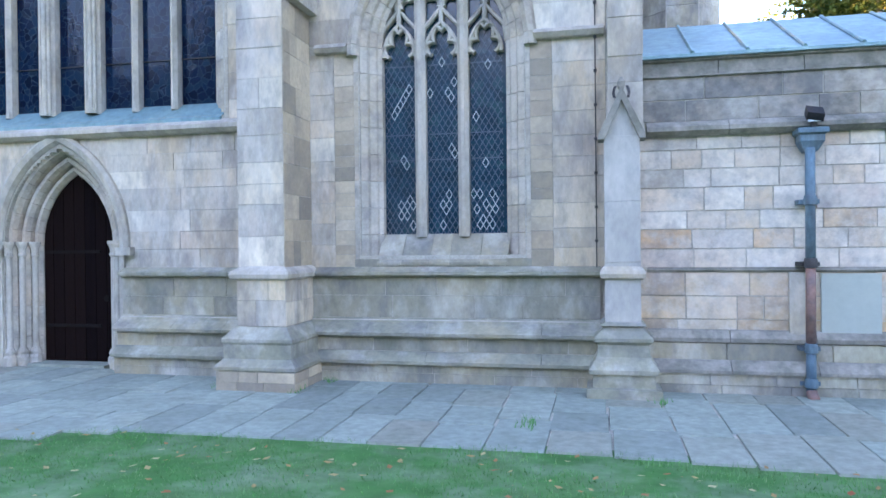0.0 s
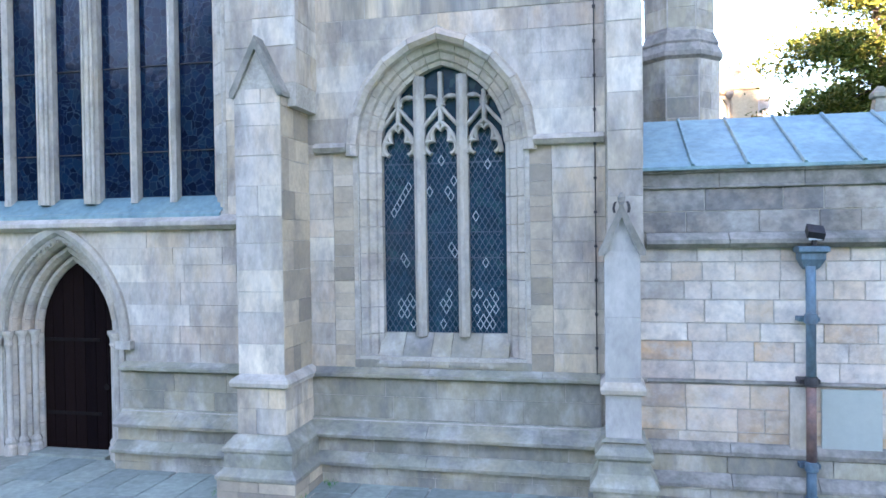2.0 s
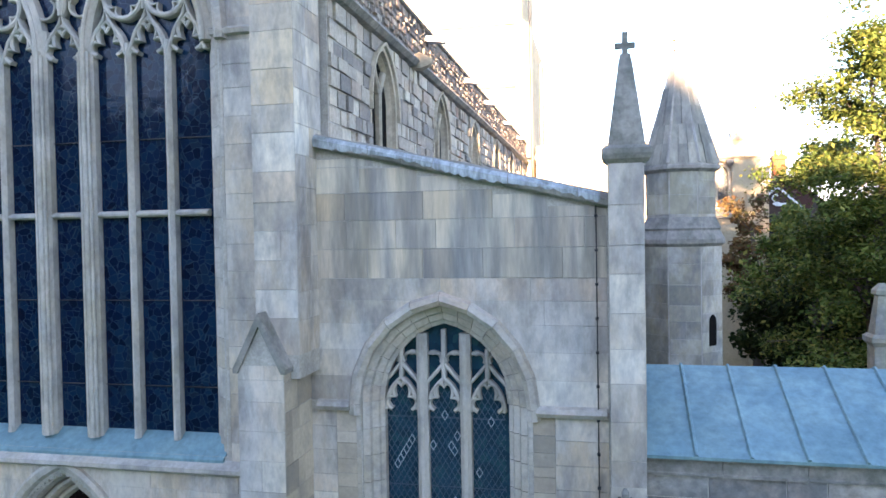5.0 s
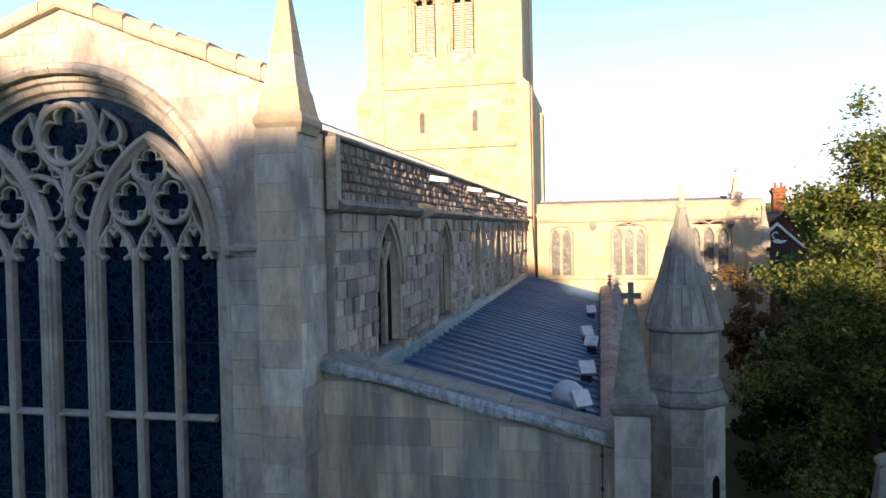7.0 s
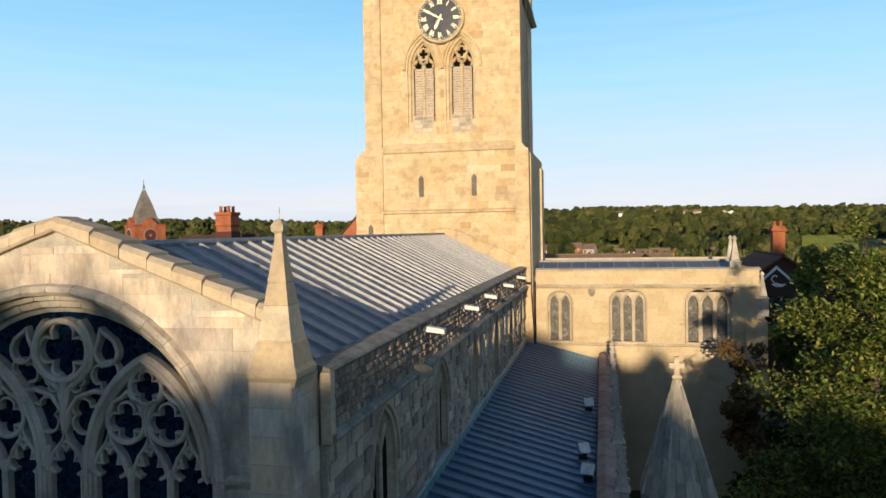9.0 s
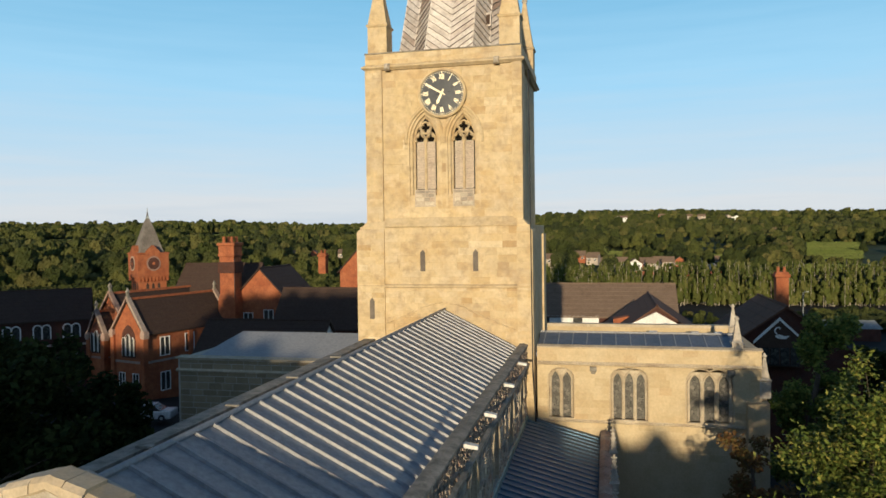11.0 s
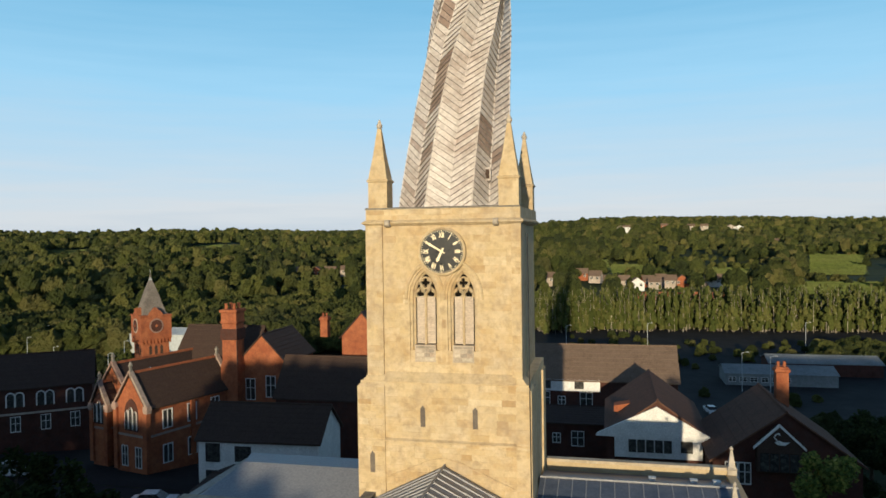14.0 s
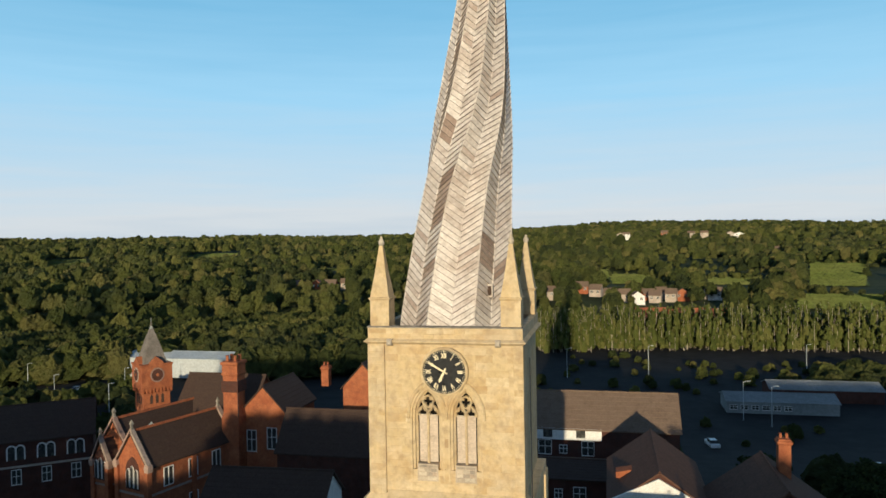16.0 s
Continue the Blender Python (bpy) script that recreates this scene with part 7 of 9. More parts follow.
def drape(name, pts, mat, label, lift=0.05, n=14):
    """A sheet of another cover laid on the land inside a four-cornered patch."""
    a, b, c, d = [Vector((*p, 0)) for p in pts]
    mb = Mesh()
    for j in range(n + 1):
        for i in range(n + 1):
            p = a.lerp(b, i / n).lerp(d.lerp(c, i / n), j / n)
            mb.v.append((p.x, p.y, land(p.x, p.y) + lift))
    for j in range(n):
        for i in range(n):
            q = j * (n + 1) + i
            mb.f.append((q, q + 1, q + n + 2, q + n + 1))
    return tagged(part(name, mb, mat), label, "ground", kind="structure")


drape("lawn", [(-40, -60), (40, -60), (40, 6.7), (-40, 6.7)], "grass_soil", "worn churchyard lawn beside the paving", 0.012, 10)
drape("road", [(-120, 160), (140, 160), (140, 285), (-120, 285)], "asphalt", "dark valley road and car park", 0.2, 20)
drape("car_park", [(14, 110), (90, 110), (90, 165), (14, 165)], "asphalt", "asphalt car park below the town", 0.35, 12)
drape("car_park_west", [(-220, 140), (-100, 130), (-100, 215), (-220, 230)], "asphalt", "asphalt car park with lamp posts", 0.3, 12)
drape("town_yard", [(-120, 66.2), (-24, 66.2), (-24, 104), (-120, 104)], "asphalt", "shaded yards round the brick halls", 0.06, 16)
drape("town_street", [(-90, 48), (60, 48), (60, 66), (-90, 66)], "asphalt", "shaded street beyond the church", 0.06, 8)


def far_point(px, d):
    a = math.atan((px - 784) / 1279.4) - radians(12.5)
    return d * math.sin(a), d * math.cos(a)


FIELDS = [(1420, 1530, 545, 760), (1400, 1560, 395, 480), (1240, 1330, 560, 620), (1050, 1150, 560, 640), (70, 150, 900, 990), (560, 620, 640, 700), (330, 420, 900, 980)]
for pa, pb, d0, d1 in FIELDS:
    (xa, ya), (xb, yb), (xc, yc), (xd, yd) = far_point(pa, d0), far_point(pb, d0), far_point(pb - 20, d1), far_point(pa + 10, d1)
    drape("field", [(xa, ya), (xb, yb), (xc, yc), (xd, yd)], "field", "open grass field on the hillside", 0.7, 12)
tufts, tr = Mesh(), random.Random(9)
for pa, pb, d0, d1 in FIELDS:
    for _ in range(int((pb - pa) * (d1 - d0) * 0.22)):
        x, y = far_point(tr.uniform(pa + 4, pb - 8), tr.uniform(d0, d1))
        z, a, w, g = land(x, y) + 0.5, tr.uniform(-0.9, 0.9), tr.uniform(0.8, 1.7), tr.uniform(0.35, 0.7)
        dx, dy = math.cos(a) * w, math.sin(a) * w
        tufts.add([(x - dx, y - dy, z), (x + dx, y + dy, z), (x + dx * 0.4, y + dy * 0.4, z + g), (x - dx * 0.5, y - dy * 0.5, z + g * 0.8)], [(0, 1, 2, 3)])
tagged(part("field_grass", tufts, "field", kind="stuff"), "rough tussocks of grass on the hillside fields", "grass")
HOMES = [(1026, 425), (1050, 418), (1064, 430), (1096, 421), (1122, 412), (1136, 424), (1147, 415), (1160, 428), (1178, 424), (1204, 420), (1236, 432), (1262, 428), (520, 470), (548, 475), (578, 468), (600, 480), (1085, 1040), (1105, 1050), (1165, 1030), (1220, 1020), (1240, 1035), (1280, 1040), (1300, 1050), (1365, 900), (970, 400)]

# paving slabs along the wall
pav = thing("pavement", (0, 7.6, 0), "large worn grey stone paving slabs with weedy joints", "paving", kind="structure")
base = Mesh().loft([[(-9.5, 5.6, z), (-6.0, 5.95, z), (-5.4, 6.1, z), (-4.7, 6.45, z), (-3, 6.5, z), (0, 6.45, z), (3.0, 6.2, z), (9, 5.9, z), (9, 9.4, z), (-9.5, 9.4, z)] for z in (0.0, 0.014)])
part("bedding", base, "mortar", pav)
slab_v = []
for k in range(5):
    c, h = 0.012, 0.03
    j = [rng.uniform(-0.003, 0.003) for _ in range(4)]
    slab_v.append(Mesh().add([(-.5, -.5, 0), (.5, -.5, 0), (.5, .5, 0), (-.5, .5, 0), (-.5 + c, -.5 + c, h + j[0]), (.5 - c, -.5 + c, h + j[1]), (.5 - c, .5 - c, h + j[2]), (-.5 + c, .5 - c, h + j[3])],
                             [(0, 1, 5, 4), (1, 2, 6, 5), (2, 3, 7, 6), (3, 0, 4, 7), (4, 5, 6, 7)]).mesh("paving_slab"))
x = -9.4
edge = lambda u: 5.3 if u < -6 else (5.4 + (u + 6) * 0.6 if u < -4.7 else (6.2 if u < 0 else 6.2 - u * 0.1))
while x < 8.8:
    w = rng.uniform(0.46, 0.62)
    y = max(5.3, edge(x + w / 2)) + 0.02
    while y < 9.3:
        l = rng.uniform(0.7, 1.3)
        if y + l > 9.0:
            l = 9.36 - y
        ob = part("paving_slab", rng.choice(slab_v), "paving", pav)
        ob.matrix_basis = Matrix.Translation((x + w / 2 - (y - 7) * 0.03, y + l / 2, 0.002)) @ Matrix.Diagonal((w - 0.008, l - 0.008, 1, 1))
        y += l
    x += w
bl = Mesh()
for _ in range(26000):
    u, v = rng.uniform(-6.5, 4.5), rng.uniform(3.6, 6.3)
    e = max(5.35, edge(u)) + 0.05 + 0.05 * math.sin(u * 5) + rng.uniform(-0.05, 0.05)
    if v > e:
        continue
    patch = noise.noise(Vector((u * 0.9, v * 1.6, 3))) + 0.15
    if patch < 0.02 and rng.random() < 0.8:
        continue
    h, a, t = rng.uniform(0.02, 0.05) * (1.25 if v > e - 0.3 else 0.8), rng.uniform(0, 6.28), rng.uniform(0.2, 0.9)
    dx, dy = math.cos(a) * 0.004, math.sin(a) * 0.004
    bl.add([(u - dx, v - dy, 0.01), (u + dx, v + dy, 0.01), (u + math.sin(a) * h * t, v + math.cos(a) * h * t, 0.012 + h)], [(0, 1, 2)])
tagged(part("grass_blades", bl, "blade", kind="stuff"), "short uneven lawn grass", "grass")
lf = Mesh()
for _ in range(200):
    u, v, a, s = rng.uniform(-6, 4), rng.uniform(3.7, 6.1), rng.uniform(0, 6.28), rng.uniform(0.02, 0.05)
    c, q = math.cos(a) * s, math.sin(a) * s
    lf.add([(u - c, v - q, 0.05), (u + q * 0.6, v - c * 0.6, 0.055), (u + c, v + q, 0.06), (u - q * 0.6, v + c * 0.6, 0.05)], [(0, 1, 2, 3)])
tagged(part("fallen_leaves", lf, "dry_leaf", kind="stuff"), "scattered yellow and red fallen leaves", "leaves")
wd = Mesh()
for _ in range(160):
    u, v = rng.choice([(-0.62, 7.1), (-3.6, 8.3), (-3.4, 9.0), (0.75, 8.35), (-4.75, 8.5)])
    u, v, a, h = u + rng.gauss(0, 0.05), v + rng.gauss(0, 0.12), rng.uniform(0, 6.28), rng.uniform(0.02, 0.09)
    wd.add([(u - 0.006, v, 0.03), (u + 0.006, v, 0.03), (u + math.cos(a) * 0.03, v + math.sin(a) * 0.03, 0.03 + h)], [(0, 1, 2)])
tagged(part("weeds", wd, "blade", kind="stuff"), "weeds in the joints of the paving", "weeds")

# ---- trees ----


def leaf_cloud(mb, centres, count, size, r=random.Random(3)):
    """Many small leaf cards gathered round limb ends."""
    for _ in range(count):
        c, rad = r.choice(centres)
        d = Vector((r.gauss(0, 1), r.gauss(0, 1), r.gauss(0, 0.8))).normalized() * rad * r.random() ** 0.45
        p = c + d
        a = Vector((r.gauss(0, 1), r.gauss(0, 1), r.gauss(0, 0.6))).normalized() * size * r.uniform(0.6, 1.3)
        b = a.orthogonal().normalized() * a.length * r.uniform(0.45, 0.75)
        mb.add([p - a, p + b, p + a, p - b], [(0, 1, 2, 3)])


def tree(name, label, x, y, h, spread, leaves, size, seed, mat=None, base=None, low=0.3, trunk="bark", limbs=22, girth=1.0, clump=1.0):
    r = random.Random(seed)
    # Trees labelled dark get the leaf colour with shade in it.
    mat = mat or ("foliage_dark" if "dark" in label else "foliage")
    z0 = land(x, y) if base is None else base
    t = thing(name, (x, y, z0), label, "tree")
    mb = Mesh()
    top = Vector((x + r.uniform(-.3, .3), y + r.uniform(-.3, .3), z0 + h * 0.8))
    rad = (h * 0.022 + 0.05) * girth
    p0 = Vector((x, y, z0 - 0.3))
    pts = [p0.lerp(top, k / 6) + Vector((r.uniform(-1, 1), r.uniform(-1, 1), 0)) * 0.04 * h * (k / 6) for k in range(7)]
    for k in range(6):
        mb.cyl(pts[k], pts[k + 1], rad * (1.25 - k / 6), rad * (1.25 - (k + 1) / 6), 8)
    cents = []
    for k in range(limbs):
        s = r.uniform(low, 1.0)
        q = pts[min(5, int(s * 5.5))].lerp(pts[min(6, int(s * 5.5) + 1)], r.random())
        a = r.uniform(0, 6.28)
        reach = spread * (1.05 - 0.75 * abs(s - 0.45) ** 1.1) * r.uniform(0.55, 1.05)
        e = q + Vector((math.cos(a) * reach, math.sin(a) * reach, h * 0.10 * r.uniform(0.2, 1.6)))
        mb.cyl(q, e, rad * 0.32 * (1.2 - s), 0.012, 5)
        m_ = q.lerp(e, 0.6)
        for w_ in (m_, e, q.lerp(e, 0.85)):
            cents.append((w_ + Vector((r.uniform(-1, 1), r.uniform(-1, 1), r.uniform(-.5, .5))) * spread * 0.1, spread * r.uniform(0.14, 0.3) * clump))
    cents.append((top + Vector((0, 0, h * 0.12)), spread * 0.2))
    cents.append((top + Vector((0, 0, h * 0.04)), spread * 0.28))
    part("trunk", mb, trunk, t)
    cr = Mesh()
    leaf_cloud(cr, cents, leaves, size, r)
    part("crown", cr, mat, t)
    return t


def feathery_tree(label, x, y, h, spread, leaves, size, seed, mat="foliage", low=0.22, limbs=70):
    """A tree whose long limbs carry sprays of leaves along their outer halves, with sky between them."""
    r = random.Random(seed)
    z0 = land(x, y)
    t = thing("leafy_tree", (x, y, z0), label, "tree")
    wood, sprays = Mesh(), []
    trunk = [Vector((x + 0.12 * math.sin(k * 1.3), y + 0.10 * math.cos(k * 1.7), z0 - 0.3 + (h * 0.96 + 0.3) * k / 9)) for k in range(10)]
    rad = h * 0.014 + 0.04
    for k in range(9):
        wood.cyl(trunk[k], trunk[k + 1], rad * (1.1 - k / 9), rad * (1.1 - (k + 1) / 9), 8)
    for k in range(limbs):
        f = low + (0.99 - low) * (k + r.random()) / limbs
        q = trunk[min(8, int(f * 9))].lerp(trunk[min(9, int(f * 9) + 1)], f * 9 % 1)
        a = k * 2.4 + r.uniform(-0.5, 0.5)
        reach = spread * r.uniform(0.7, 1.12) * (0.16 + 0.95 * (1 - ((f - 0.42) / 0.6) ** 2 if f > 0.42 else 0.8 + 0.2 * f / 0.42)) * r.uniform(0.55, 1.08)
        up = h * r.uniform(-0.03, 0.13)
        pts = [q + Vector((math.cos(a) * reach * e, math.sin(a) * reach * e, up * math.sin(e * 2.2) - 0.05 * reach * e * e)) for e in (0, 0.35, 0.7, 1.0)]
        for i in range(3):
            wood.cyl(pts[i], pts[i + 1], 0.035 * (1.1 - 0.33 * i) * (1.2 - f), 0.035 * (0.8 - 0.26 * i) * (1.2 - f) + 0.004, 5)
        n = int(3 + reach * 3.2)
        for i in range(n):
            e = 0.22 + 0.80 * (i + r.random()) / n
            p = pts[min(2, int(e * 3))].lerp(pts[min(3, int(e * 3) + 1)], e * 3 % 1) if e < 1 else pts[3]
            side = r.choice((-1, 1)) * r.uniform(0.1, 0.5) * min(1, reach / 2)
            w = p + Vector((-math.sin(a) * side, math.cos(a) * side, r.uniform(-0.16, 0.12)))
            wood.cyl(p, w, 0.008, 0.004, 3)
            sprays.append((w, r.uniform(0.14, 0.30)))
    part("trunk", wood, "bark", t)
    crown = Mesh()
    for _ in range(leaves):
        c, w = r.choice(sprays)
        p = c + Vector((r.gauss(0, w), r.gauss(0, w), r.gauss(-0.05, w * 0.95)))
        a = Vector((r.gauss(0, 1), r.gauss(0, 1), r.gauss(-0.3, 0.5))).normalized() * size * r.uniform(0.6, 1.3)
        b = a.cross(Vector((r.gauss(0, 0.5), r.gauss(0, 0.5), 1))).normalized() * a.length * r.uniform(0.4, 0.6)
        crown.add([p - a, p + b, p + a, p - b], [(0, 1, 2, 3)])
    part("crown", crown, mat, t)
    return t


feathery_tree("tall leafy tree with gaps in its sunlit crown", 7.5, 22.0, 12.5, 3.4, 64000, 0.078, 11)
# Mostly out of view; made tall to shade the pub roof.
feathery_tree("leafy churchyard tree with long arching boughs", 11.6, 23.5, 15.5, 3.6, 66000, 0.085, 33)
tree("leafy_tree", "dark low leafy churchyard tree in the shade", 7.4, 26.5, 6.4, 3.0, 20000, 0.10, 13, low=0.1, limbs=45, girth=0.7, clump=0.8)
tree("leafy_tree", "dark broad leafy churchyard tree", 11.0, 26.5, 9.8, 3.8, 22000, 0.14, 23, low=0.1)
tree("small_tree", "small tree with reddening leaves beside the transept", 6.6, 32.5, 8.6, 1.9, 6500, 0.11, 12, "foliage_rust", low=0.3)
# Two off-view trees added to throw shade on the pub.
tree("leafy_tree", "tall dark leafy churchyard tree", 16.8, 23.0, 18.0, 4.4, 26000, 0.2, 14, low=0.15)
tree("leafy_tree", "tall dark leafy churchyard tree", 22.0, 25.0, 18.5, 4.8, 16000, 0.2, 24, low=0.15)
tree("bushy_tree", "low leafy yew by the vestry", 9.8, 16.6, 5.2, 3.0, 12000, 0.12, 15, low=0.1)
tree("leafy_tree", "golden-topped tree beyond the transept", 12.2, 46.0, 12.4, 3.0, 18000, 0.14, 16, low=0.12)
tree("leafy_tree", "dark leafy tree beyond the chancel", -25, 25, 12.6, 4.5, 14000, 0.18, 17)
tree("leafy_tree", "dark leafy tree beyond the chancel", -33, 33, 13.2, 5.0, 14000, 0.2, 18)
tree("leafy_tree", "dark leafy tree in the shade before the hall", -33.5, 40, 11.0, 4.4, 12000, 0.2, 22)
# Out of view; placed to shade the brick cross gable.
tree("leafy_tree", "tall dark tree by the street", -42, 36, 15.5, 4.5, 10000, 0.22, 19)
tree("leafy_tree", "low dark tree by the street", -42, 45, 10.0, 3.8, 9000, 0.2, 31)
# Two more beyond the view, added to keep the brick wing dark.
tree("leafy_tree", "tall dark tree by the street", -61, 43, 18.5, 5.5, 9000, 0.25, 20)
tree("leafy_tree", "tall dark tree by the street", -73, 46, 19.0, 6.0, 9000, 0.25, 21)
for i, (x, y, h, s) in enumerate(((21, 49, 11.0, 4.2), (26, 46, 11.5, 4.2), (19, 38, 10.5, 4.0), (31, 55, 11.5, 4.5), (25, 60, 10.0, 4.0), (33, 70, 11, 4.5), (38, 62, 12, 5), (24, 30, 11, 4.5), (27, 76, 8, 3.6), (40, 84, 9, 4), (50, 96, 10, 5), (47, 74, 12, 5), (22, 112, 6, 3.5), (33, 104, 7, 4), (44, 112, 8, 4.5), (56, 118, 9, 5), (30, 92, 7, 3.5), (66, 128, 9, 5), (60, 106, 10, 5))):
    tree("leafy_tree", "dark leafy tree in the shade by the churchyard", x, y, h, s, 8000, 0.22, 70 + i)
# unseen trees added east of the churchyard, which shade the lower walls
for i, (x, y, h, s) in enumerate(((-34, -46, 19.5, 7), (-22, -44, 20.4, 7), (-12.5, -45, 20.6, 6), (-3.5, -46, 19.6, 6), (4.5, -45, 18.6, 5.5), (13, -46, 20.2, 6.5), (23, -45, 20.5, 7), (35, -47, 20, 7), (48, -46, 21, 8), (-47, -48, 20, 8), (-62, -50, 22, 8), (62, -48, 21, 8))):
    tree("leafy_tree", "tall broad tree on the east edge of the churchyard", x, y - 8, h * 0.72, s, 5000, 0.5, 40 + i, low=0.1)
hd = Mesh()
hr = random.Random(5)


def belt_top(x):
    """Uneven top of the unseen trees to the east, set by the shade wanted."""
    pts = ((-110, 30), (-60, 30), (-56, 21), (-43, 20.8), (-41, 27.5), (-23, 27.5), (-20, 23.4), (-14.5, 22.0), (-11, 21.2), (-6.6, 20.5), (-5.0, 19.9), (-3.4, 18.9), (-1.8, 18.9), (0.0, 19.6), (2.2, 18.3), (4.2, 18.1), (6.5, 18.2), (9, 17.4), (14.2, 18.2), (15.4, 25.0), (17, 27), (80, 27))
    for (a, za), (b_, zb) in zip(pts, pts[1:]):
        if a <= x <= b_:
            return za + (zb - za) * (x - a) / (b_ - a)
    return 21


for _ in range(19000):
    x = hr.uniform(-105, 78)
    zt = belt_top(x) + 0.35 * math.sin(x * 2.3) + 0.25 * math.sin(x * 5.1 + 1)
    sz = hr.uniform(0.35, 1.3)
    p = Vector((x, -50 + hr.uniform(-0.8, 0.8), zt - sz * 0.8 - (zt - 1) * hr.random() ** 1.5 if hr.random() < 0.9 else zt - sz * 0.6))
    a = Vector((hr.gauss(0, 1), hr.gauss(0, 0.3), hr.gauss(0, 1))).normalized() * sz
    b = Vector((-a.z, hr.gauss(0, 0.2), a.x)) * 0.8
    hd.add([p - a, p + b, p + a, p - b], [(0, 1, 2, 3)])
for _ in range(2300):
    x = hr.uniform(-106, 80)
    r0 = hr.uniform(1.0, 1.8)
    p = (x, -50 + hr.uniform(-0.6, 0.6), (belt_top(x) - r0 - 0.9) * hr.random() ** 0.7)
    q = random.Random(int(abs(x) * 100))
    hd.lathe(p[0], p[1], [(0.1, p[2] - r0), (r0 * q.uniform(0.7, 1), p[2] - r0 * 0.5), (r0, p[2]), (r0 * q.uniform(0.6, 0.9), p[2] + r0 * 0.6), (0.1, p[2] + r0)], 6, q.uniform(0, 3))
tagged(part("tree_belt", hd, "foliage", kind="stuff"), "dense belt of foliage on the east edge of the churchyard", "trees")

# far woods: lumps of crown over the hills
wr = np.random.RandomState(4)


def crown_shape(seed, rows=4, cols=7):
    q = np.random.RandomState(seed)
    v = [(0, 0, 1.0)]
    for i in range(1, rows):
        for j in range(cols):
            t_, a = math.pi * 0.62 * i / (rows - 1), 2 * math.pi * (j + 0.5 * (i % 2)) / cols
            k = 1 + q.uniform(-0.27, 0.27)
            v.append((k * math.sin(t_) * math.cos(a), k * math.sin(t_) * math.sin(a), k * math.cos(t_)))
    f = [(0, 1 + j, 1 + (j + 1) % cols) for j in range(cols)]
    for i in range(rows - 2):
        for j in range(cols):
            a, b = 1 + i * cols + j, 1 + i * cols + (j + 1) % cols
            f += [(a, a + cols, b), (b, a + cols, b + cols)]
    return np.array(v), f


SHAPES = [crown_shape(s) for s in range(9)]
FINE = [crown_shape(s + 20, 7, 12) for s in range(9)]


def woods(name, label, spots, mat="woods"):
    mb = Mesh()
    for x, y, z, r, h in spots:
        v, f = (FINE if math.hypot(x, y) < 560 else SHAPES)[wr.randint(9)]
        a = wr.uniform(0, 6.28)
        c, s = math.cos(a), math.sin(a)
        n = len(mb.v)
        mb.v += [(x + r * (p[0] * c - p[1] * s), y + r * (p[0] * s + p[1] * c), z + h * p[2]) for p in v]
        mb.f += [tuple(i + n for i in q) for q in f]
    return tagged(part(name, mb, mat, kind="stuff"), label, "woodland")


def in_field(px, d):
    return any(a - 8 < px < b + 4 and c - 115 < d < e for a, b, c, e in FIELDS) or any(abs(px - a) < 11 and -75 < d - q < 8 for a, q in HOMES)


def shades_field(x, y):
    """Keeps the low sun on the open fields."""
    for s in (25, 50, 75, 100):
        u, v = x - 0.04 * s, y + s
        px, d = 784 + 1279.4 * math.tan(math.atan2(u, v) + radians(12.5)), math.hypot(u, v)
        if any(a < px < b and c < d < g for a, b, c, g in FIELDS[:4]):
            return True
    return False


spots = []
while len(spots) < 25000:
    d = 330 + 1400 * wr.rand() ** 0.8
    px = wr.uniform(-120, 1690)
    if in_field(px, d) or (px > 930 and d < 345):
        continue
    x, y = far_point(px, d)
    if shades_field(x, y):
        continue
    dens = noise.noise(Vector((x * 0.006, y * 0.006, 1)))
    if dens < -0.32 and wr.rand() < 0.75:
        continue
    r = (1.7 + 3.3 * wr.rand() ** 2.2) * (0.85 + d / 2300)
    h = r * wr.uniform(0.9, 1.7)
    spots.append((x, y, land(x, y) + h * wr.uniform(0.3, 0.7) + 2.5, r, h))
for pa, pb, d0, d1 in FIELDS[:4]:
    for _ in range(26):
        px, d = (wr.uniform(pa - 6, pb + 6), d1 + wr.uniform(-14, 10)) if wr.rand() < 0.6 else (wr.choice([pa, pb]) + wr.uniform(-10, 8), wr.uniform(d0, d1))
        x, y = far_point(px, d)
        r = wr.uniform(1.6, 3.6)
        spots.append((x, y, land(x, y) + r * 0.6, r, r * wr.uniform(0.8, 1.4)))
for _ in range(4200):                           # the ridge beyond
    px, d = wr.uniform(-140, 1710), wr.uniform(2350, 3080)
    x, y = far_point(px, d)
    r = wr.uniform(5, 11)
    spots.append((x, y, land(x, y) + wr.uniform(1, 5), r, r * wr.uniform(0.7, 1.2)))
woods("hill_woods", "dense green woodland covering the far hills", spots)
spots = []
for _ in range(1500):
    px, d = wr.uniform(-60, 640), wr.uniform(225, 335)
    x, y = far_point(px, d)
    if px < 420 and d < 250:
        continue
    r = wr.uniform(2.5, 5.0)
    spots.append((x, y, land(x, y) + wr.uniform(2, 5), r, r * wr.uniform(0.9, 1.4)))
for _ in range(420):
    px, d = wr.uniform(1440, 1700), wr.uniform(110, 250)
    x, y = far_point(px, d)
    if 17 < x < 70 and 120 < y < 212:
        continue
    r = wr.uniform(1.5, 3.2)
    spots.append((x, y, land(x, y) + wr.uniform(0.5, 2.2), r, r))
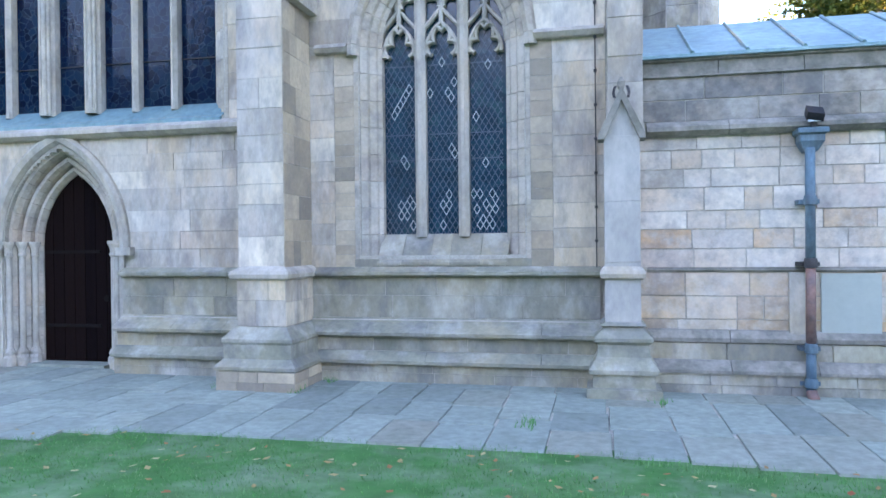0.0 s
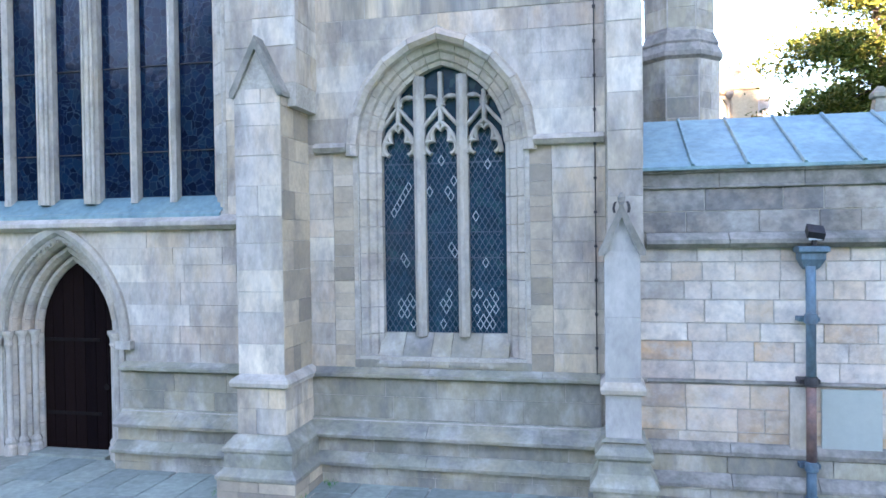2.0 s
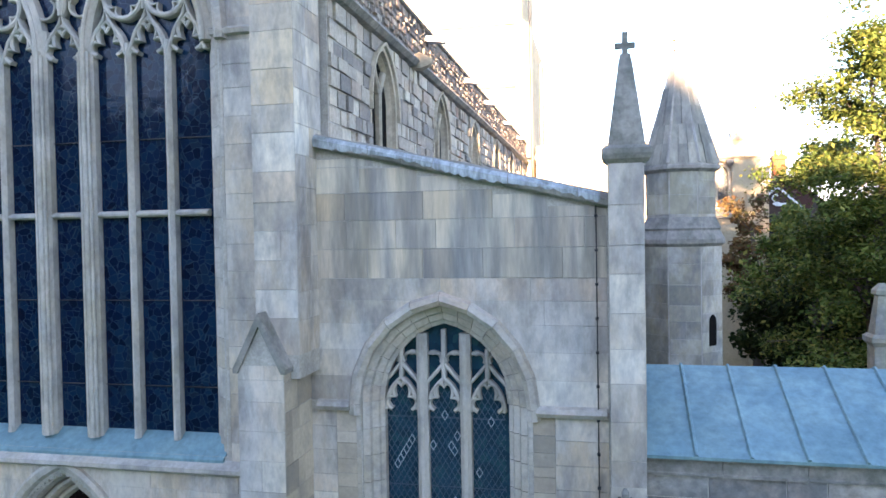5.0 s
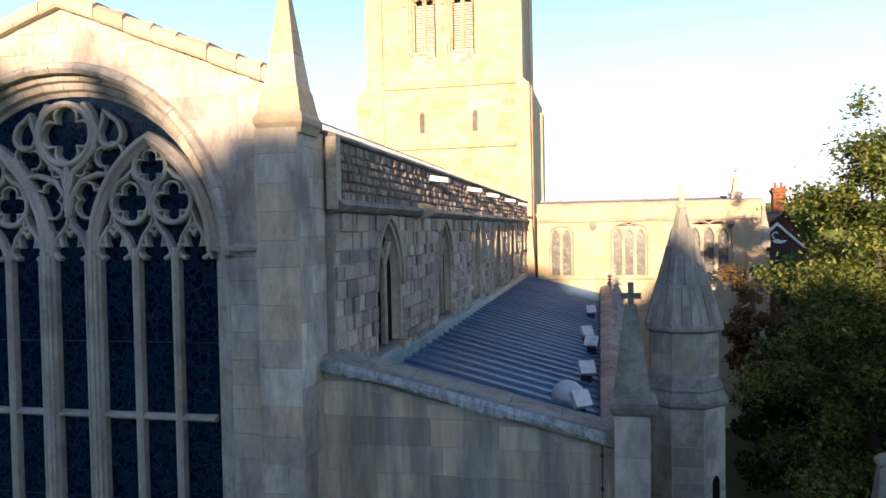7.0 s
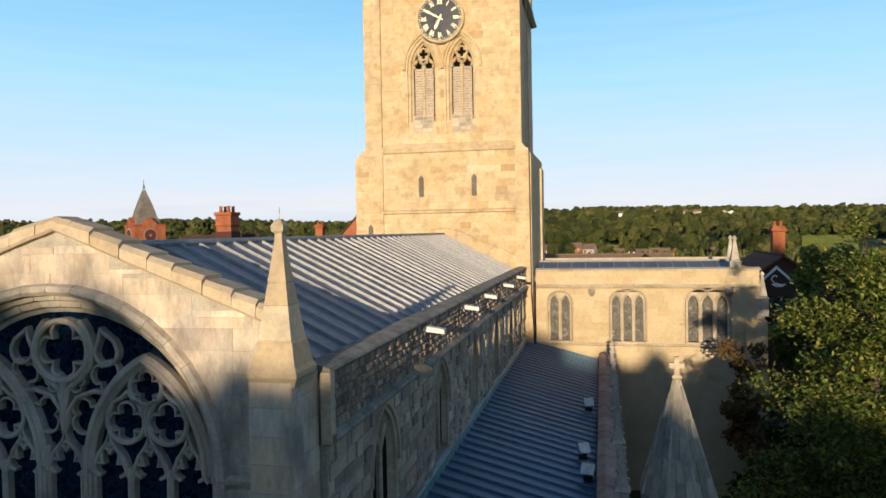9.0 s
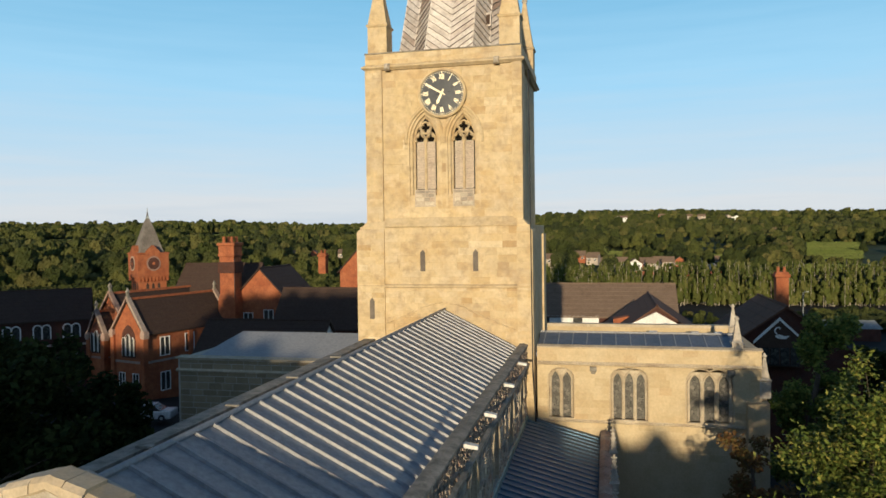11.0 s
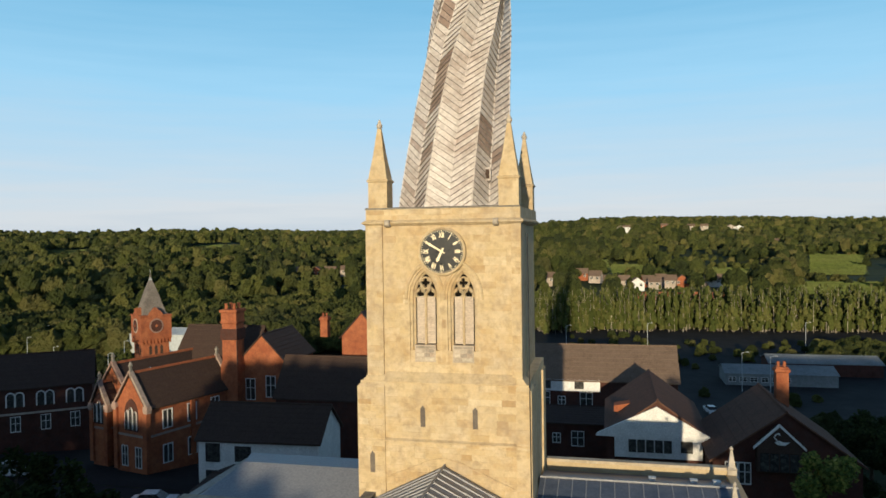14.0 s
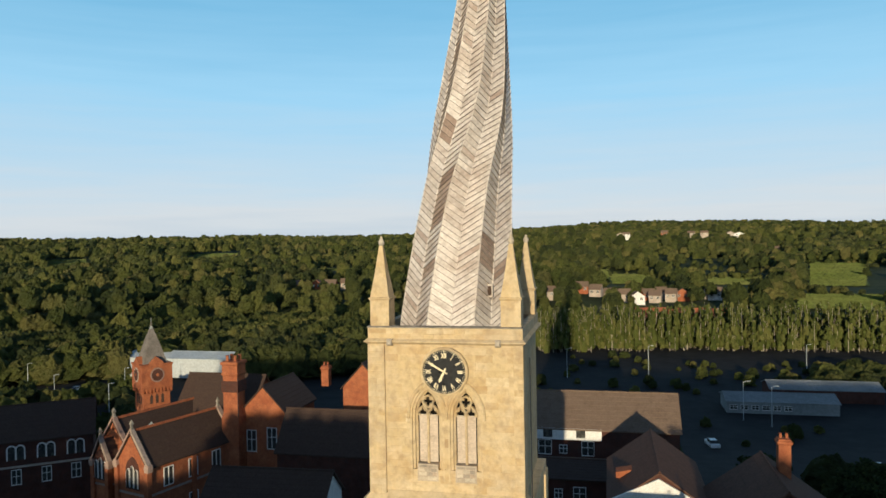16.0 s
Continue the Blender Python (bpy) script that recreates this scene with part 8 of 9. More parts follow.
for pa, pb, da, db, n, big in ((-40, 250, 135, 228, 70, 3.6), (930, 1440, 150, 262, 90, 1.7)):
    for _ in range(n):
        px, d = wr.uniform(pa, pb), wr.uniform(da, db)
        x, y = far_point(px, d)
        if (24 < x < 70 and 176 < y < 212) or (-155 < x < -108 and 190 < y < 218) or -12 < x < 12 and y < 112:
            continue
        r = wr.uniform(0.45, 1.0) * big
        spots.append((x, y, land(x, y) + r * 0.7, r, r * wr.uniform(0.8, 1.3)))
woods("valley_trees", "clumps of trees and scrub along the valley", spots)
# birch belt with pale stems
stems, spots = Mesh(), []
for _ in range(820):
    px = wr.uniform(930, 1660)
    d = wr.uniform(0, 32) + 266 + (px - 950) * 0.045
    x, y = far_point(px, d)
    z, h = land(x, y), wr.uniform(8, 16)
    stems.cyl((x, y, z), (x + wr.uniform(-.25, .25), y, z + h), 0.11, 0.04, 4)
    for k in range(9):
        r = wr.uniform(0.35, 0.95) * (1.15 - 0.06 * k)
        spots.append((x + wr.uniform(-0.9, 0.9), y + wr.uniform(-1.5, 1.5), z + h * (0.15 + 0.102 * k), r, r * wr.uniform(1.4, 2.6)))
tagged(part("birch_stems", stems, "birch_bark", kind="stuff"), "rows of pale birch stems at the valley edge", "trees")
woods("birch_crowns", "light green birch crowns at the valley edge", spots, "birch_leaf")

# ---- town beyond the church ----


def house(name, label, x0, x1, y0, y1, eaves, ridge, along, wall_mat, roof_mat, wins=(), chimneys=(), turn=0.0, base=None, category="house", hip=0.0, win_mat="grey_glass", frame="white_paint"):
    """Walls, a pitched roof along x or y, framed windows on the near wall (u, z, w, h), stacks (x, y, top)."""
    cx, cy = (x0 + x1) / 2, (y0 + y1) / 2
    z0 = (land(cx, cy) if base is None else base) - 0.5
    t = thing(name, (cx, cy, z0), label, category)
    R = Matrix.Translation((cx, cy, 0)) @ Matrix.Rotation(radians(turn), 4, 'Z') @ Matrix.Translation((-cx, -cy, 0))

    def put(nm, mb, mat, par=t, lab=""):
        mb.v = [tuple(R @ Vector(p)) for p in mb.v]
        return part(nm, mb, mat, par, lab)

    body = Mesh().box(x0, x1, y0, y1, z0, eaves)
    if along == 'x':
        if hip == 0:
            body.add([(x0, y0, eaves), (x0, y1, eaves), (x0, cy, ridge), (x0 + .3, y0, eaves), (x0 + .3, y1, eaves), (x0 + .3, cy, ridge)], [(0, 2, 1), (3, 4, 5), (0, 3, 5, 2), (1, 2, 5, 4)])
            body.add([(x1, y0, eaves), (x1, y1, eaves), (x1, cy, ridge), (x1 - .3, y0, eaves), (x1 - .3, y1, eaves), (x1 - .3, cy, ridge)], [(0, 1, 2), (3, 5, 4), (0, 2, 5, 3), (1, 4, 5, 2)])
    else:
        body.add([(x0, y0, eaves), (x1, y0, eaves), (cx, y0, ridge), (x0, y0 + .3, eaves), (x1, y0 + .3, eaves), (cx, y0 + .3, ridge)], [(0, 1, 2), (3, 5, 4), (0, 2, 5, 3), (1, 4, 5, 2)])
        body.add([(x0, y1, eaves), (x1, y1, eaves), (cx, y1, ridge), (x0, y1 - .3, eaves), (x1, y1 - .3, eaves), (cx, y1 - .3, ridge)], [(0, 2, 1), (3, 4, 5), (0, 3, 5, 2), (1, 2, 5, 4)])
    put("wall", body, wall_mat)
    o, th = 0.3, 0.14
    def pitch(s, row):
        """One slope of a roof in lapped courses: row(t, lift) gives its two ends."""
        n, rows = 8, []
        for k in range(n):
            rows += [row(k / n, th + 0.035), row((k + 1) / n, th)]
        rows.append(row(1.0, 0.0))
        rows.append(row(0.0, 0.0))
        m = len(rows)
        mb = Mesh()
        mb.add([p for r in rows for p in r], [((2 * i), (2 * i + 1), (2 * ((i + 1) % m) + 1), (2 * ((i + 1) % m)))[::s] for i in range(m)] +
               [tuple(2 * i for i in range(m))[::-s], tuple(2 * i + 1 for i in range(m))[::s]])
        return mb

    if along == 'x':
        sl = (ridge - eaves) / (cy - y0)
        for s, ye in ((-1, y0 - o), (1, y1 + o)):
            def row(t_, lift, ye=ye):
                y_, z_ = ye + (cy - ye) * t_, eaves - sl * o + (ridge - eaves + sl * o) * t_ + lift
                return (x0 - o + hip * t_, y_, z_), (x1 + o - hip * t_, y_, z_)
            put("roof", pitch(s, row), roof_mat)
        if hip:
            for s, xe in ((-1, x0 - o), (1, x1 + o)):
                rf = Mesh().add([(xe, y0 - o, eaves), (xe, y1 + o, eaves), (xe - s * hip, cy, ridge + th)], [(0, 1, 2)[::s]])
                put("roof", rf, roof_mat)
        rd = Mesh().cyl((x0 - o + hip, cy, ridge + th), (x1 + o - hip, cy, ridge + th), 0.12, 0.12, 6)
    else:
        sl = (ridge - eaves) / (cx - x0)
        for s, xe in ((-1, x0 - o), (1, x1 + o)):
            def row(t_, lift, xe=xe):
                x_, z_ = xe + (cx - xe) * t_, eaves - sl * o + (ridge - eaves + sl * o) * t_ + lift
                return (x_, y0 - o, z_), (x_, y1 + o, z_)
            put("roof", pitch(s, row), roof_mat)
        rd = Mesh().cyl((cx, y0 - o, ridge + th), (cx, y1 + o, ridge + th), 0.12, 0.12, 6)
    put("ridge_tiles", rd, roof_mat)
    for u, z, w, h in wins:
        fr = Mesh()
        for a, b, c, d in ((u - w / 2 - .08, u + w / 2 + .08, z - .1, z), (u - w / 2 - .08, u + w / 2 + .08, z + h, z + h + .08), (u - w / 2 - .08, u - w / 2, z, z + h), (u + w / 2, u + w / 2 + .08, z, z + h),
                           (u - .04, u + .04, z, z + h), (u - w / 2, u + w / 2, z + h * .55, z + h * .55 + .06)):
            fr.box(a, b, y0 - 0.07, y0 + 0.05, c, d)
        wn = put("window", fr, frame)
        put("pane", Mesh().box(u - w / 2, u + w / 2, y0 - 0.02, y0 + 0.02, z, z + h), win_mat, wn)
    for x, y, zt in chimneys:
        st = put("chimney", Mesh().loft([[(x - w, y - w, z), (x + w, y - w, z), (x + w, y + w, z), (x - w, y + w, z)] for w, z in ((0.5, eaves - 0.5), (0.5, zt - 0.5), (0.62, zt - 0.42), (0.62, zt - 0.2), (0.5, zt - 0.12), (0.5, zt))]), "brick_red")
        for dx in (-0.25, 0.25):
            put("chimney_pot", Mesh().lathe(x + dx, y, [(0.14, zt), (0.12, zt + 0.4), (0.15, zt + 0.45)], 8), "brick_red", st)
    return t


GB = -2.6
# red-brick hall with clock turret
house("brick_hall", "long red-brick hall with steep slate roof and pointed gable", -53.0, -48.0, 71.6, 84.5, 6.3, 9.7, 'y', "brick_red", "slate",
      [(-51.7, -0.7, 0.9, 2.2), (-49.4, -0.7, 0.9, 2.2)], base=GB, turn=-16)
house("brick_hall", "second red-brick hall with slate roof behind the gable", -58.2, -53.0, 75.4, 89.0, 6.6, 10.0, 'y', "brick_red", "slate", [(-54.2, -0.6, 0.9, 2.2)], base=GB, turn=-16)
house("brick_gable", "narrow red-brick gabled bay with stone-framed window", -58.9, -56.3, 74.0, 78.0, 5.6, 8.0, 'y', "brick_red", "slate", [], base=GB, turn=-16)
for k, zw in ((0.22, 3.4), (0.5, 3.4), (0.78, 3.4), (0.22, -0.6), (0.5, -0.6)):
    y = 71.6 + 12.9 * k
    x, yy = -50.5 + 2.5 * math.cos(radians(-16)) - (y - 78.05) * math.sin(radians(-16)), 78.05 + 2.5 * math.sin(radians(-16)) + (y - 78.05) * math.cos(radians(-16))
    wn = thing("hall_window", (x, yy, zw), "white-framed tall window in the red-brick hall wall", "window", "hall windows")
    m_ = pose(x, yy, zw, 0, 0, -16)
    fr = Mesh()
    for a, b, z0, z1 in ((-0.7, -0.6, 0, 2), (0.6, 0.7, 0, 2), (-0.7, 0.7, 2, 2.1), (-0.7, 0.7, -0.1, 0), (-0.05, 0.05, 0, 2)):
        fr.box(-0.05, 0.08, a, b, z0, z1)
    fr.v = [tuple(m_ @ Vector(p)) for p in fr.v]
    part("window_frame", fr, "white_paint", wn)
    pa = Mesh().box(-0.03, 0.02, -0.6, 0.6, 0, 2)
    pa.v = [tuple(m_ @ Vector(p)) for p in pa.v]
    part("pane", pa, "grey_glass", wn)


def hall_trim(cx, cy, turn, half, y0, y1, eaves, ridge):
    """Raised stone copings on the gables, kneelers, finials, a red crested ridge and a lead valley, all in the hall's own directions."""
    R = Matrix.Translation((cx, cy, 0)) @ Matrix.Rotation(radians(turn), 4, 'Z')
    t = thing("gable_trim", (cx, cy, eaves), "pale stone gable copings and red ridge cresting on the brick hall", "coping")

    def put(nm, mb, mat):
        mb.v = [tuple(R @ Vector(p)) for p in mb.v]
        part(nm, mb, mat, t)

    for y in (y0, y1):
        for q in (-1, 1):
            e = half + 0.25
            put("coping", Mesh().loft([[(q * e, y - 0.28, eaves - 0.3), (q * e, y + 0.28, eaves - 0.3), (q * e, y + 0.28, eaves + 0.18), (q * e, y - 0.28, eaves + 0.18)],
                                       [(0, y - 0.28, ridge + 0.12), (0, y + 0.28, ridge + 0.12), (0, y + 0.28, ridge + 0.55), (0, y - 0.28, ridge + 0.55)]]), "coping_red")
            put("kneeler", Mesh().frusta(q * (half + 0.15), y, [(0.30, eaves - 0.75), (0.36, eaves - 0.3), (0.3, eaves + 0.1)]), "coping_red")
        put("finial", Mesh().frusta(0, y, [(0.16, ridge + 0.4), (0.1, ridge + 0.9), (0.2, ridge + 1.0), (0.03, ridge + 1.5)]), "coping_stone")
    n = int((y1 - y0) / 0.5)
    for i in range(n):
        y = y0 + 0.4 + (y1 - y0 - 0.8) * i / n
        put("crest_tile", Mesh().loft([[(-0.16, y, ridge + 0.1), (0.16, y, ridge + 0.1), (0.05, y, ridge + 0.36), (-0.05, y, ridge + 0.36)], [(-0.16, y + 0.44, ridge + 0.1), (0.16, y + 0.44, ridge + 0.1), (0.05, y + 0.44, ridge + 0.36), (-0.05, y + 0.44, ridge + 0.36)]]), "brick_red")
    for q in (-1, 1):
        for y in (y0, (y0 + y1) / 2, y1):
            put("pier", Mesh().box(q * half - 0.3, q * half + 0.3, y - 0.3, y + 0.3, -1.2, eaves - 0.5), "brick_red")
    put("string_course", Mesh().box(-half - 0.1, half + 0.1, y0 - 0.12, y1 + 0.12, 2.7, 2.95), "coping_red")
    put("gable_arch", Mesh().prism([(a_, z_) for a_, z_ in Arch(0, 1.15, 3.3, 5.3, 7.0).curve(0, 8)], lambda u, d, z: (u, y0 - d, z), 0.0, 0.05), "brick_dark")
    for k in range(3):
        for d_, nm in ((0.16, "window_frame"), (0.11, "pane")):
            w_ = 0.30 if nm == "window_frame" else 0.22
            put(nm, Mesh().prism(Arch(-0.7 + 0.7 * k, w_, 3.5, 5.2 + 0.35 * (k == 1), 5.65 + 0.35 * (k == 1)).curve(0, 6), lambda u, d, z: (u, y0 - d, z), 0.0, d_ if nm == "window_frame" else 0.175), "white_paint" if nm == "window_frame" else "grey_glass")


hall_trim(-50.5, 78.05, -16, 2.5, -6.45, 6.45, 6.3, 9.7)
hall_trim(-55.6, 82.2, -16, 2.6, -6.8, 6.8, 6.6, 10.0)
hall_trim(-57.6, 76.0, -16, 1.3, -2.0, 2.0, 5.6, 8.0)
lv_ = thing("lead_valley", (-54.6, 76.0, 6.5), "pale lead-covered valley between the slate roofs", "flashing")
part("lead", Mesh().loft([[(-54.9, 73.6, 6.4), (-54.3, 73.5, 6.4), (-54.6, 73.4, 6.9)], [(-53.9, 77.5, 9.3), (-53.4, 77.4, 9.3), (-53.6, 77.4, 9.6)]]), "lead_flashing", lv_)
house("brick_hall", "tall red-brick hall with slate roof and gable", -56.0, -45.0, 86.0, 94.0, 8.6, 13.0, 'x', "brick_red", "slate", base=GB)
house("brick_gable", "red-brick cross gable in the sunlit wall", -45.6, -39.4, 84.6, 93.5, 9.4, 12.6, 'y', "brick_red", "slate",
      [(-44.2, 4.4, 1.2, 2.6), (-41.4, 4.8, 1.2, 2.6)], base=GB)
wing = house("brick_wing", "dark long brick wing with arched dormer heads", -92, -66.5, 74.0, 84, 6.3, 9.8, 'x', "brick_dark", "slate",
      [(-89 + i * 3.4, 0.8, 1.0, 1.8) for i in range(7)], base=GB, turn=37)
WR = Matrix.Translation((-79.25, 79, 0)) @ Matrix.Rotation(radians(37), 4, 'Z') @ Matrix.Translation((79.25, -79, 0))
for i in range(7):
    for q in (-0.5, 0.5):
        lightw = Arch(-89 + i * 3.4 + q, 0.40, 3.9, 5.25, 5.65)
        fr = ring(Mesh(), east(74.0), lightw, [(0.0, -0.02), (0.0, 0.10), (0.16, 0.10), (0.16, -0.02)], 6)
        pa = Mesh().prism(lightw.curve(0, 6), east(74.0), 0.0, 0.05)
        for mb in (fr, pa):
            mb.v = [tuple(WR @ Vector(p)) for p in mb.v]
        wf = part("window", fr, "white_paint", wing, "white arched window head")
        part("pane", pa, "grey_glass", wf)
bn = Mesh().box(-92, -66.5, 73.86, 74.0, 2.9, 3.15)
bn.v = [tuple(WR @ Vector(p)) for p in bn.v]
part("string_course", bn, "render_cream", wing)
st = thing("brick_stack", (-46.1, 83.8, 0), "massive square red-brick chimney stack", "chimney")
part("shaft", Mesh().frusta(-46.1, 83.8, [(1.15, -1), (1.15, 9.0), (0.98, 9.6), (0.98, 14.2), (1.12, 14.4), (1.12, 14.6)]), "brick_red", st)
part("band", Mesh().frusta(-46.1, 83.8, [(1.14, 12.2), (1.14, 13.6)]), "brick_dark", st)
part("cap", Mesh().frusta(-46.1, 83.8, [(1.05, 14.6), (1.05, 15.6), (1.2, 15.7), (1.2, 16.0), (1.0, 16.05)]), "brick_red", st)
for dx in (-0.55, 0.55):
    for dy in (-0.55, 0.55):
        part("chimney_pot", Mesh().lathe(-46.1 + dx, 83.8 + dy, [(0.22, 16.0), (0.19, 16.7), (0.24, 16.8)], 8), "brick_red", st)
part("lead_strap", Mesh().box(-45.05, -44.97, 82.7, 82.76, 6.0, 14.0), "iron", st)
ct = thing("clock_turret", (-61.0, 88.3, 0), "red-brick clock turret with a slated spirelet", "tower")
CT = Matrix.Translation((-61.0, 88.3, 0)) @ Matrix.Rotation(radians(-37), 4, 'Z') @ Matrix.Diagonal((0.93, 0.93, 1, 1))


def turret_part(name, mb, mat, label=""):
    mb.v = [tuple(CT @ Vector(p)) for p in mb.v]
    return part(name, mb, mat, ct, label)


turret_part("shaft", Mesh().frusta(0, 0, [(1.9, -1), (1.9, 10.9), (2.0, 11.0)]), "brick_red")
turret_part("clock_stage", Mesh().frusta(0, 0, [(2.0, 11.0), (2.2, 11.6), (2.2, 14.5), (2.3, 14.6), (2.3, 14.75), (2.1, 14.8)]), "brick_red")
for s in range(9):
    turret_part("corbel", Mesh().box(-2.1 + s * 0.5, -1.88 + s * 0.5, -2.2, -1.9, 10.9, 11.6), "brick_red")
    turret_part("corbel", Mesh().box(1.9, 2.2, -2.1 + s * 0.5, -1.88 + s * 0.5, 10.9, 11.6), "brick_red")
turret_part("spirelet", Mesh().frusta(0, 0, [(1.75, 14.75), (1.5, 15.4), (0.85, 17.6), (0.22, 19.4), (0.16, 19.5), (0.04, 20.4)]), "slate_grey")
turret_part("lead_cap", Mesh().frusta(0, 0, [(0.26, 19.2), (0.2, 19.45), (0.05, 20.1), (0.03, 20.9)]), "lead_flashing")
for q in ('x', 'y'):
    g = Mesh().prism([(-1.15, 14.4), (1.15, 14.4), (0.9, 15.0), (0.0, 15.75), (-0.9, 15.0)], (lambda u, d, z: (2.22 + d, u, z)) if q == 'x' else (lambda u, d, z: (u, -2.22 - d, z)), -0.9, 0.05)
    turret_part("gablet", g, "brick_red")
    mk = (lambda u, d, z: (2.24 + d, u, z)) if q == 'x' else (lambda u, d, z: (u, -2.24 - d, z))
    for nm, r0, d1, mt in (("dial_rim", 1.0, 0.06, "coping_red"), ("round_dial", 0.80, 0.09, "brick_dark"), ("dial_centre", 0.20, 0.11, "brick_red")):
        turret_part(nm, Mesh().prism([(r0 * math.cos(math.pi * k / 12), 13.3 + r0 * math.sin(math.pi * k / 12)) for k in range(24)], mk, -0.02, d1), mt)
    for u in (-0.8, 0, 0.8):
        turret_part("louvre_slit", Mesh().prism([(u - 0.2, 9.4), (u + 0.2, 9.4), (u + 0.2, 10.4), (u, 10.7), (u - 0.2, 10.4)], (lambda u_, d, z: (1.9 + d, u_, z)) if q == 'x' else (lambda u_, d, z: (u_, -1.9 - d, z)), -0.02, 0.03), "slate")
house("brick_house", "dark brick house with a sunlit orange gable", -33.0, -27.5, 88, 100, 12.2, 15.2, 'y', "brick_red", "slate", base=-3, chimneys=((-36.5, 91, 14.4),))
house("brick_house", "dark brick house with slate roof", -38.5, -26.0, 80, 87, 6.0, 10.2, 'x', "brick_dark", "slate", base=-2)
house("white_cottage", "white-rendered cottage with dark windows and slate roof", -38.4, -26.2, 63.0, 69.4, 5.7, 8.4, 'x', "white_paint", "slate",
      [(-36.9, 3.6, 1.3, 1.6), (-33.8, 3.7, 1.5, 1.3), (-28.2, 3.6, 1.3, 0.7), (-36.9, 0.6, 1.3, 2.0)], base=-1.0, frame="iron", turn=3)
house("flat_shed", "low grey lead-roofed building beside the cottage", -34.0, -21.5, 55.0, 62.0, 3.4, 3.8, 'x', "brick_dark", "slate", base=-0.5)
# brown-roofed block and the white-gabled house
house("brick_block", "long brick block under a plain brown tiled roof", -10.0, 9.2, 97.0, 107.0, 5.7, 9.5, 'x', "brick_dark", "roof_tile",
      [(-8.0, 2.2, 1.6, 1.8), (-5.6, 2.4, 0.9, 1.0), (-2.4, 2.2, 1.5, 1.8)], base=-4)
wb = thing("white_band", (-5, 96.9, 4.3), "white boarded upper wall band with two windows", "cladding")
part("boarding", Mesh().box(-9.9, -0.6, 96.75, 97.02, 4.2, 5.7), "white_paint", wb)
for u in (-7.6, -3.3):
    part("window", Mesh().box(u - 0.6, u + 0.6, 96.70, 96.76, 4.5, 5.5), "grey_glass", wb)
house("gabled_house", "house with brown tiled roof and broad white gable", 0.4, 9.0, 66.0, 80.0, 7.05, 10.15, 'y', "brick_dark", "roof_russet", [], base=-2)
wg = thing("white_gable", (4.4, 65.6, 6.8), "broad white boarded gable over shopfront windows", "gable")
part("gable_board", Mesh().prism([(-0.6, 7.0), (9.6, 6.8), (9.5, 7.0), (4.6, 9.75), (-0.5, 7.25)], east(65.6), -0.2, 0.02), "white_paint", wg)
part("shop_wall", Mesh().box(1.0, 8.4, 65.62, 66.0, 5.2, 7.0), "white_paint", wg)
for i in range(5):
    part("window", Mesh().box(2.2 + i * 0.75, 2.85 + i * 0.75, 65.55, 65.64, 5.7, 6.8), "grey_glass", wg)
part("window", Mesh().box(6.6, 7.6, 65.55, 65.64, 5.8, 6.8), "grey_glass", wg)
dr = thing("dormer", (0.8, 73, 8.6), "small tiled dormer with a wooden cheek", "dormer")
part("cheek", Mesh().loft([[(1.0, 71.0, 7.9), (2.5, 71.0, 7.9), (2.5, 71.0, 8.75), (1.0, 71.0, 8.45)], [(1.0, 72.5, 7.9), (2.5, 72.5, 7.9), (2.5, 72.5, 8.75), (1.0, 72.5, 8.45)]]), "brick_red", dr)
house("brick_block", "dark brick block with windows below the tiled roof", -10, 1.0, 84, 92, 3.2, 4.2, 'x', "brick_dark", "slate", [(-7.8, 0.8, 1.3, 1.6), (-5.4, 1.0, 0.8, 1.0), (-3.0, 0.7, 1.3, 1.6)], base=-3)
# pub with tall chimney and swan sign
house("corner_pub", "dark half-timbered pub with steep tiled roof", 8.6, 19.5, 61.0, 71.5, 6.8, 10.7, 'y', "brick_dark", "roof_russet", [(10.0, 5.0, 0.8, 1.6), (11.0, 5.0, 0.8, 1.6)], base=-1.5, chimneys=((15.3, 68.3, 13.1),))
sg = thing("pub_gable", (13.4, 60.0, 6), "dark gabled bay with white bargeboards and a pale swan sign", "gable")
part("gable_wall", Mesh().prism([(11.8, 6.2), (15.0, 6.2), (15.0, 8.3), (13.4, 9.9), (11.8, 8.3)], east(60.2), -0.8, 0), "slate", sg)
for s in (-1, 1):
    part("bargeboard", Mesh().prism([(13.4, 10.05), (13.4 + s * 1.9, 8.2), (13.4 + s * 1.9, 8.0), (13.4, 9.8)], east(60.1), -0.1, 0.05), "white_paint", sg)
swan = Mesh()
bar(swan, east(60.1), [(13.2, 8.75), (13.0, 9.0), (13.15, 9.25), (13.35, 9.3), (13.4, 9.15)], 0.1, 0, 0.08)
swan.prism([(13.0, 8.6), (13.3, 8.4), (13.8, 8.4), (14.1, 8.65), (13.7, 8.62), (13.35, 8.75)], east(60.1), 0, 0.08)
part("bird_sign", swan, "white_paint", sg)
for i in range(4):
    part("window", Mesh().box(12.0 + i * 0.72, 12.62 + i * 0.72, 60.1, 60.2, 6.3, 7.7), "grey_glass", sg)
# sheds and yard
house("long_shed", "long low shed with pale sheet roof", 27.5, 52, 182, 192, -8.6, -7.3, 'x', "sheet_roof", "sheet_roof", [(29 + i * 2.4, -10.4, 1.5, 1.0) for i in range(6)], base=-11.5)
house("long_shed", "second grey-roofed shed behind", 40, 66, 196, 206, -8.2, -6.9, 'x', "brick_dark", "sheet_roof", base=-11.5)
house("pale_shed", "pale flat-roofed depot among the trees", -150, -112, 200, 214, -4.6, -3.4, 'x', "cladding", "cladding", base=-10)
